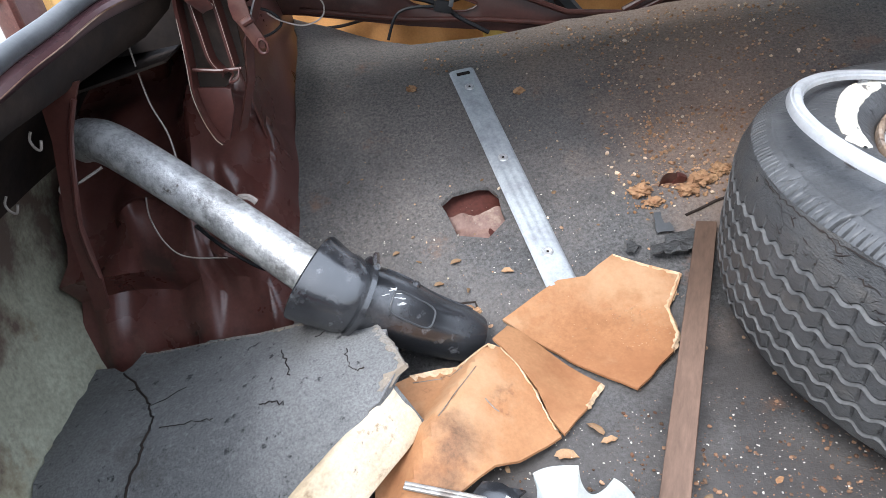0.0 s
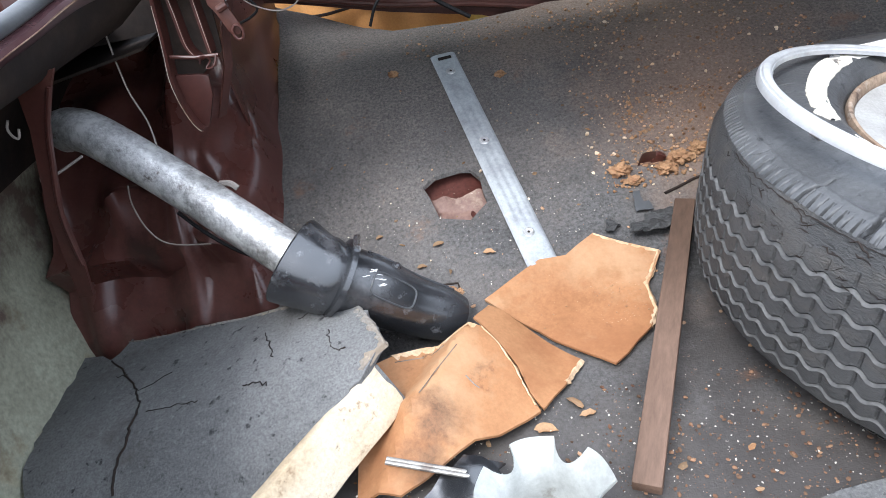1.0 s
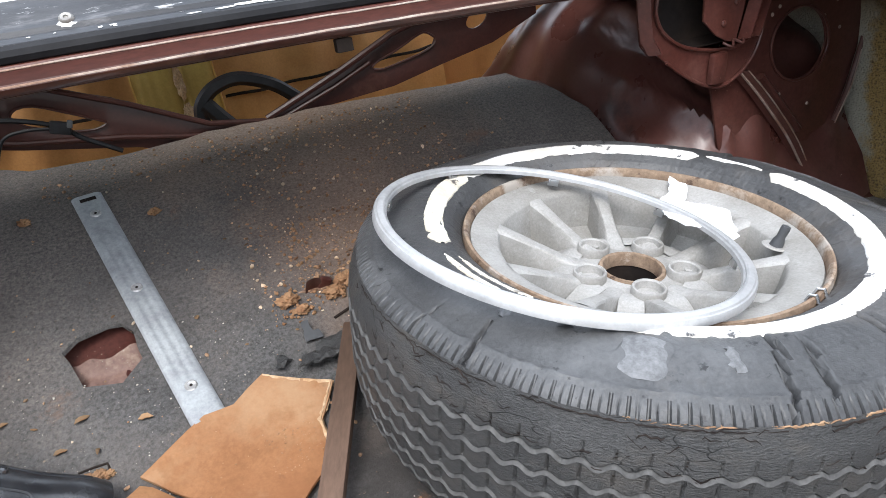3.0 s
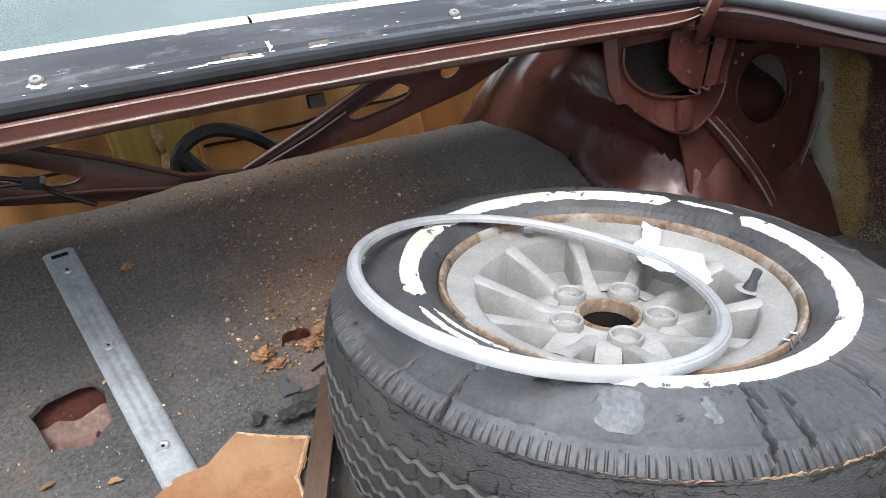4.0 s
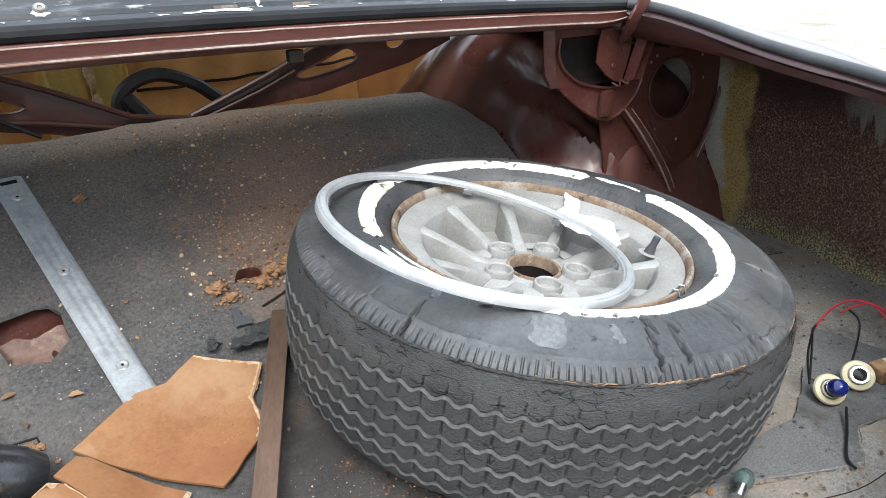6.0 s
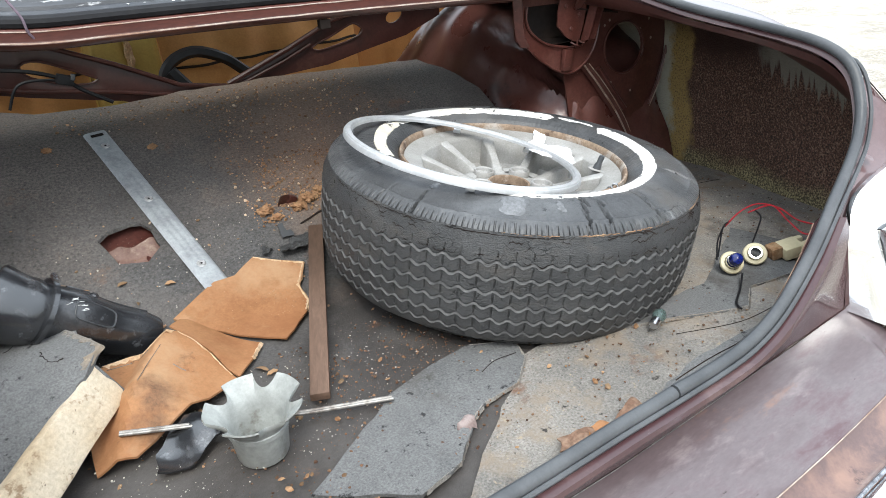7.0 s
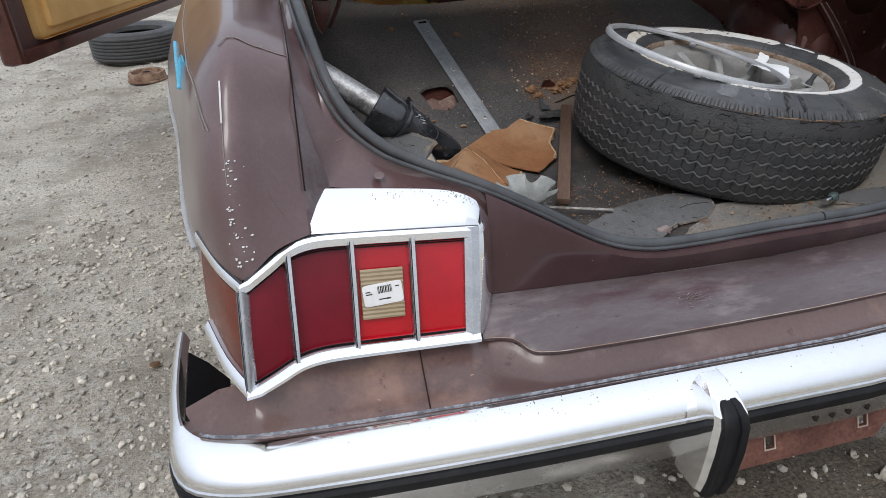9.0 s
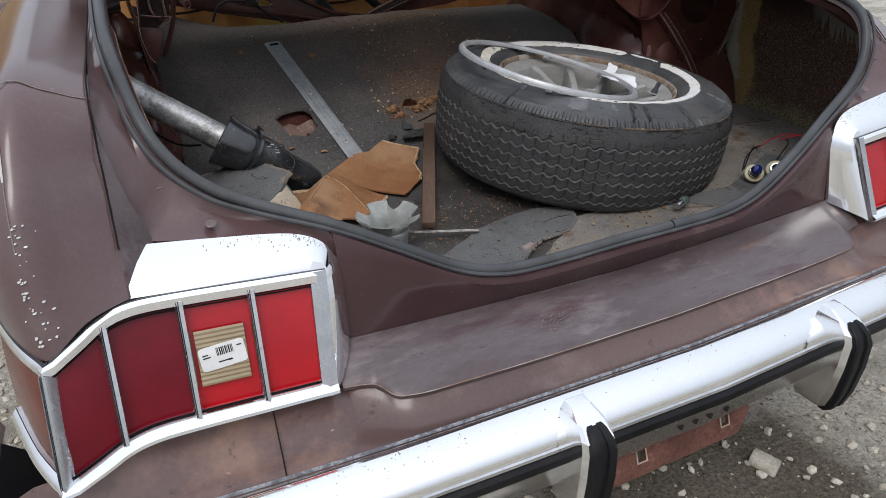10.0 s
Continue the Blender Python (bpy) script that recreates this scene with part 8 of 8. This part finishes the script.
rng = random.Random(5)
for k in range(44):
    x, t = -.165 + rng.gauss(0, .018), .62 + rng.gauss(0, .07)
    ledge_mark([(x, t), (x + rng.uniform(.001, .006), t - rng.uniform(-.01, .03))], rng.uniform(.0001, .0004), "bare_edge", "scuff", "pale scuff on the ledge")
for k in range(7):
    x, t = -.175 + rng.gauss(0, .012), .60 + rng.gauss(0, .05)
    ledge_mark([(x, t), (x + .008, t - .03 + rng.gauss(0, .01)), (x + rng.uniform(.018, .034), t - .05 + rng.gauss(0, .02))], rng.uniform(.0002, .0005), "screw", "scuff", "white scuff on the ledge")
part("ledge_edge", tube([q + np.array([0, -.0012, -.0005]) for q in led if q[0] < .40], .0007, 5), "bare_edge", car, "pale chipped edge of the ledge")
part("seam", tube([(-.553, .105, .486), (-.555, .075, .470), (-.558, .035, .458), (-.56, .012, .453)], 0.0009, 6), "dark", car, "dark seam in the panel above the bumper")

# ---------------------------------------------------------------- open door and yard
dr = new("door")
dr.parent = car
dr["label"] = "open car door with a tan inner panel"
dm = Matrix.Translation((-1.61, 2.24, .45)) @ pose(0, 0, 0, 0, 0, math.degrees(math.atan2(.954, .30)))
part("shell", box((.8, .05, .45), (1.6, .06, .9), None, 0.02), "paint", dr).matrix_local = dm
part("inner_panel", box((.86, .005, .50), (1.42, .03, .86), None, 0.03, segs=4), "door_tan", dr, "tan vinyl door panel").matrix_local = dm
part("pocket", box((.86, -.018, .26), (1.30, .03, .30), None, 0.014, segs=3), "door_tan", dr, "raised lower half of the door panel").matrix_local = dm
part("piping", tube([(.22, -.016, .44), (.86, -.018, .445), (1.5, -.016, .44)], .005, 8), "dark", dr, "dark piping").matrix_local = dm
part("edge", box((.012, .03, .45), (.03, .075, .88), None, 0.008), "paint_gloss", dr, "dark maroon door edge").matrix_local = dm
part("panel_border", box((.80, .012, .03), (1.56, .05, .05), None, 0.012), "paint_gloss", dr, "dark maroon lower door edge").matrix_local = dm
for z in (.18, .42):
    part("striker", lathe([(.0, .02), (.012, .02), (.014, .014), (.008, .0)], 16), "dull_chrome", dr).matrix_local = dm @ pose(-.004, .03, z, 0, -90, 0)

yt = thing("loose_tyre", "worn black tyre lying in the yard", "tyre", pose(-1.62, 4.62, .105))
part("tread", lathe([(.30, -.09)] + [(.315 - (.006 if k % 3 == 2 else 0), -.075 + .15 * k / 20) for k in range(21)] + [(.30, .09)], 90), "tyre", yt)
part("sidewall", lathe([(.30, .09), (.27, .10), (.23, .098), (.19, .08), (.185, .05)], 90), "tyre", yt)
part("sidewall", lathe([(.30, -.09), (.27, -.10), (.23, -.098), (.19, -.08), (.185, -.05)], 90), "tyre", yt)
yd = thing("rusty_drum", "rusty brake drum lying on the gravel", "drum", pose(-1.47, 3.83, .008))
part("shell", lathe([(.02, .045), (.03, .05), (.04, .03), (.085, .028), (.09, .05), (.105, .052), (.11, .045), (.112, .012), (.118, .008), (.118, .0), (.05, .0)], 60), "rust", yd)
part("hub", lathe([(.0, .052), (.02, .05), (.022, .03)], 30), "dark", yd, "dark hub bore")
tagged(link_mesh("concrete_block", box((0, 0, 0), (.030, .052, .028), pose(0, 0, 0, 4, 6, 24), 0.005), "stone"), "broken pale concrete block on the ground", "block").matrix_world = pose(.325, .046, .012)
lump("stone", -.30, -.13, .012, .05, "stone", "cracked flat lump of dirt below the bumper", "stone", 12, 0.3)
lump("stone", -.22, -.16, .012, .04, "stone", "cracked flat lump of dirt below the bumper", "stone", 14, 0.3)
lump("leaf_scrap", -1.072, .82, .006, .012, "chip", "dry orange leaf on the ground", "leaf", 2, 0.2)

# dry leaf flakes, and a short tear in the mat with rusty foam below it
for k, (x, y, s, r) in enumerate(((-.34, .866, .0085, 20), (-.274, .843, .009, -15), (-.329, .826, .006, 80), (-.366, .839, .007, 10), (-.217, .609, .012, 120), (-.207, .591, .009, 5), (-.253, .578, .013, -20), (-.262, .605, .011, 10), (-.42, .89, .006, 30))):
    bm = sheet(ragged([(-s, -.1 * s), (-.4 * s, -.42 * s), (.5 * s, -.35 * s), (s, .05 * s), (.3 * s, .4 * s), (-.6 * s, .3 * s)], .1 * s, .003, 80 + k), lambda u, v: .3 * s * math.cos(u / s * 1.6) + .25 * v, .0006, .003)
    tagged(link_mesh("leaf_flake", bm, "chip"), "dry curled tan leaf flake on the mat", "leaf", "leaf flakes on the mat").matrix_world = pose(x, y, lay(x, y) + .002, 6, 4, r)
tear = [(-.352, .812), (-.335, .8125), (-.322, .812), (-.321, .805), (-.320, .797)]
part("tear", tube([(x, y, lay(x, y) - .0005) for x, y in tear], .0016, 5), "dark", bpy.data.objects["boot_mat"], "short dark tear in the mat")
for x, y, q in ((-.332, .802, .007), (-.322, .799, .006), (-.343, .804, .005)):
    lump("foam_lump", x, y, lay(x, y) + .001, q, "foam_rust", "small rusty foam crumb beside the tear", "debris", int(q * 1000))

# crumbs and chips scattered on the lining
pebbles("crumbs", 3300, [(-.1, .28, .95, 1.28, 5), (-.45, .5, .8, 1.3, .5), (-.05, .2, .92, 1.05, 2), (-.4, .4, .45, .85, 0.6), (-.35, .1, 1.2, 1.3, 1)], (0.0007, 0.0040), "crumb", "rusty crumbs scattered on the mat", 21, zf=lay, skew=4)
pebbles("chips", 70, [(-.5, .1, .45, 1.1, 2), (0, .6, .2, .45, 1)], (0.0015, 0.005), "chip", "pale chips scattered on the lining", 22, flat=0.3, zf=lay, skew=2)
pebbles("dirt_crumbs", 2200, [(-.32, .02, .28, .56, 3), (-.2, .1, .46, .62, 1.5), (.05, .5, .2, .42, 1.2), (.6, .9, .35, .8, 1)], (0.0006, 0.0032), "dirt_crumb", "brown dirt crumbs on the boot floor", 41, zf=lambda x, y: floor_z(x, y) + .006, skew=4)
pebbles("leaf_bits", 110, [(-.32, .05, .26, .6, 2), (.05, .55, .2, .4, 1), (-.5, .0, .85, 1.25, .6)], (0.0015, 0.006), "chip", "dry orange leaf and wood bits on the floor", 42, flat=0.18, zf=lambda x, y: max(lay(x, y), floor_z(x, y) + .006), skew=2.2)
for k, (x, y, s, mt, lb) in enumerate(((.018, .222, .016, "rust", "broken brown metal piece by the sill"), (.05, .218, .014, "card", "broken brown card piece by the sill"), (.098, .214, .018, "rust", "broken brown metal piece by the sill"))):
    bm = sheet(ragged([(-s * 1.6, -s * .5), (s * 1.4, -s * .6), (s * 1.7, s * .4), (-s * .9, s * .7)], s * .12, .006, 60 + k), lambda u, v: .25 * s * math.sin(u / s * 2) + .2 * s * math.cos(v / s * 3), .0025, .006)
    tagged(link_mesh("scrap", bm, mt), lb, "scrap").matrix_world = pose(x, y, floor_z(x, y) + .017, 12, 18 * (k % 2), 17 * k - 10)
pebbles("card_grit", 190, [(-.16, -.10, .71, .77, 3), (-.25, -.11, .69, .80, 1)], (0.0005, 0.0018), "foam_rust", "pale grit lying on the card", 47, flat=0.5, zf=lambda x, y: (z1(x, y) if x > -.27 else card_z(x, y)) + .0028, skew=3)
pebbles("lump_crumbs", 330, [(-.10, .06, .895, .955, 2), (-.06, .10, .93, 1.05, 1)], (0.0008, 0.0042), "foam_rust", "rusty foam crumbs round the lumps", 48, flat=0.8, zf=lay, skew=3)
pebbles("grit", 1800, [(-.45, .1, .40, .62, 2), (-.6, -.1, .75, .95, 1), (.55, .92, .3, .85, 1)], (0.0004, 0.0016), "stone", "fine grey grit on the lining", 49, flat=0.6, zf=lambda x, y: max(lay(x, y), floor_z(x, y) + .006), skew=3)
pebbles("crumbs", 130, [(-.08, .26, 1.0, 1.28, 4), (-.30, .1, .95, 1.28, 1.2), (-.12, .05, .88, 1.0, 1.5), (-.42, -.05, .78, 1.0, .2)], (0.0012, 0.0042), "pale_crumb", "pale crumbs scattered on the mat", 52, flat=0.7, zf=lay, skew=2.6)
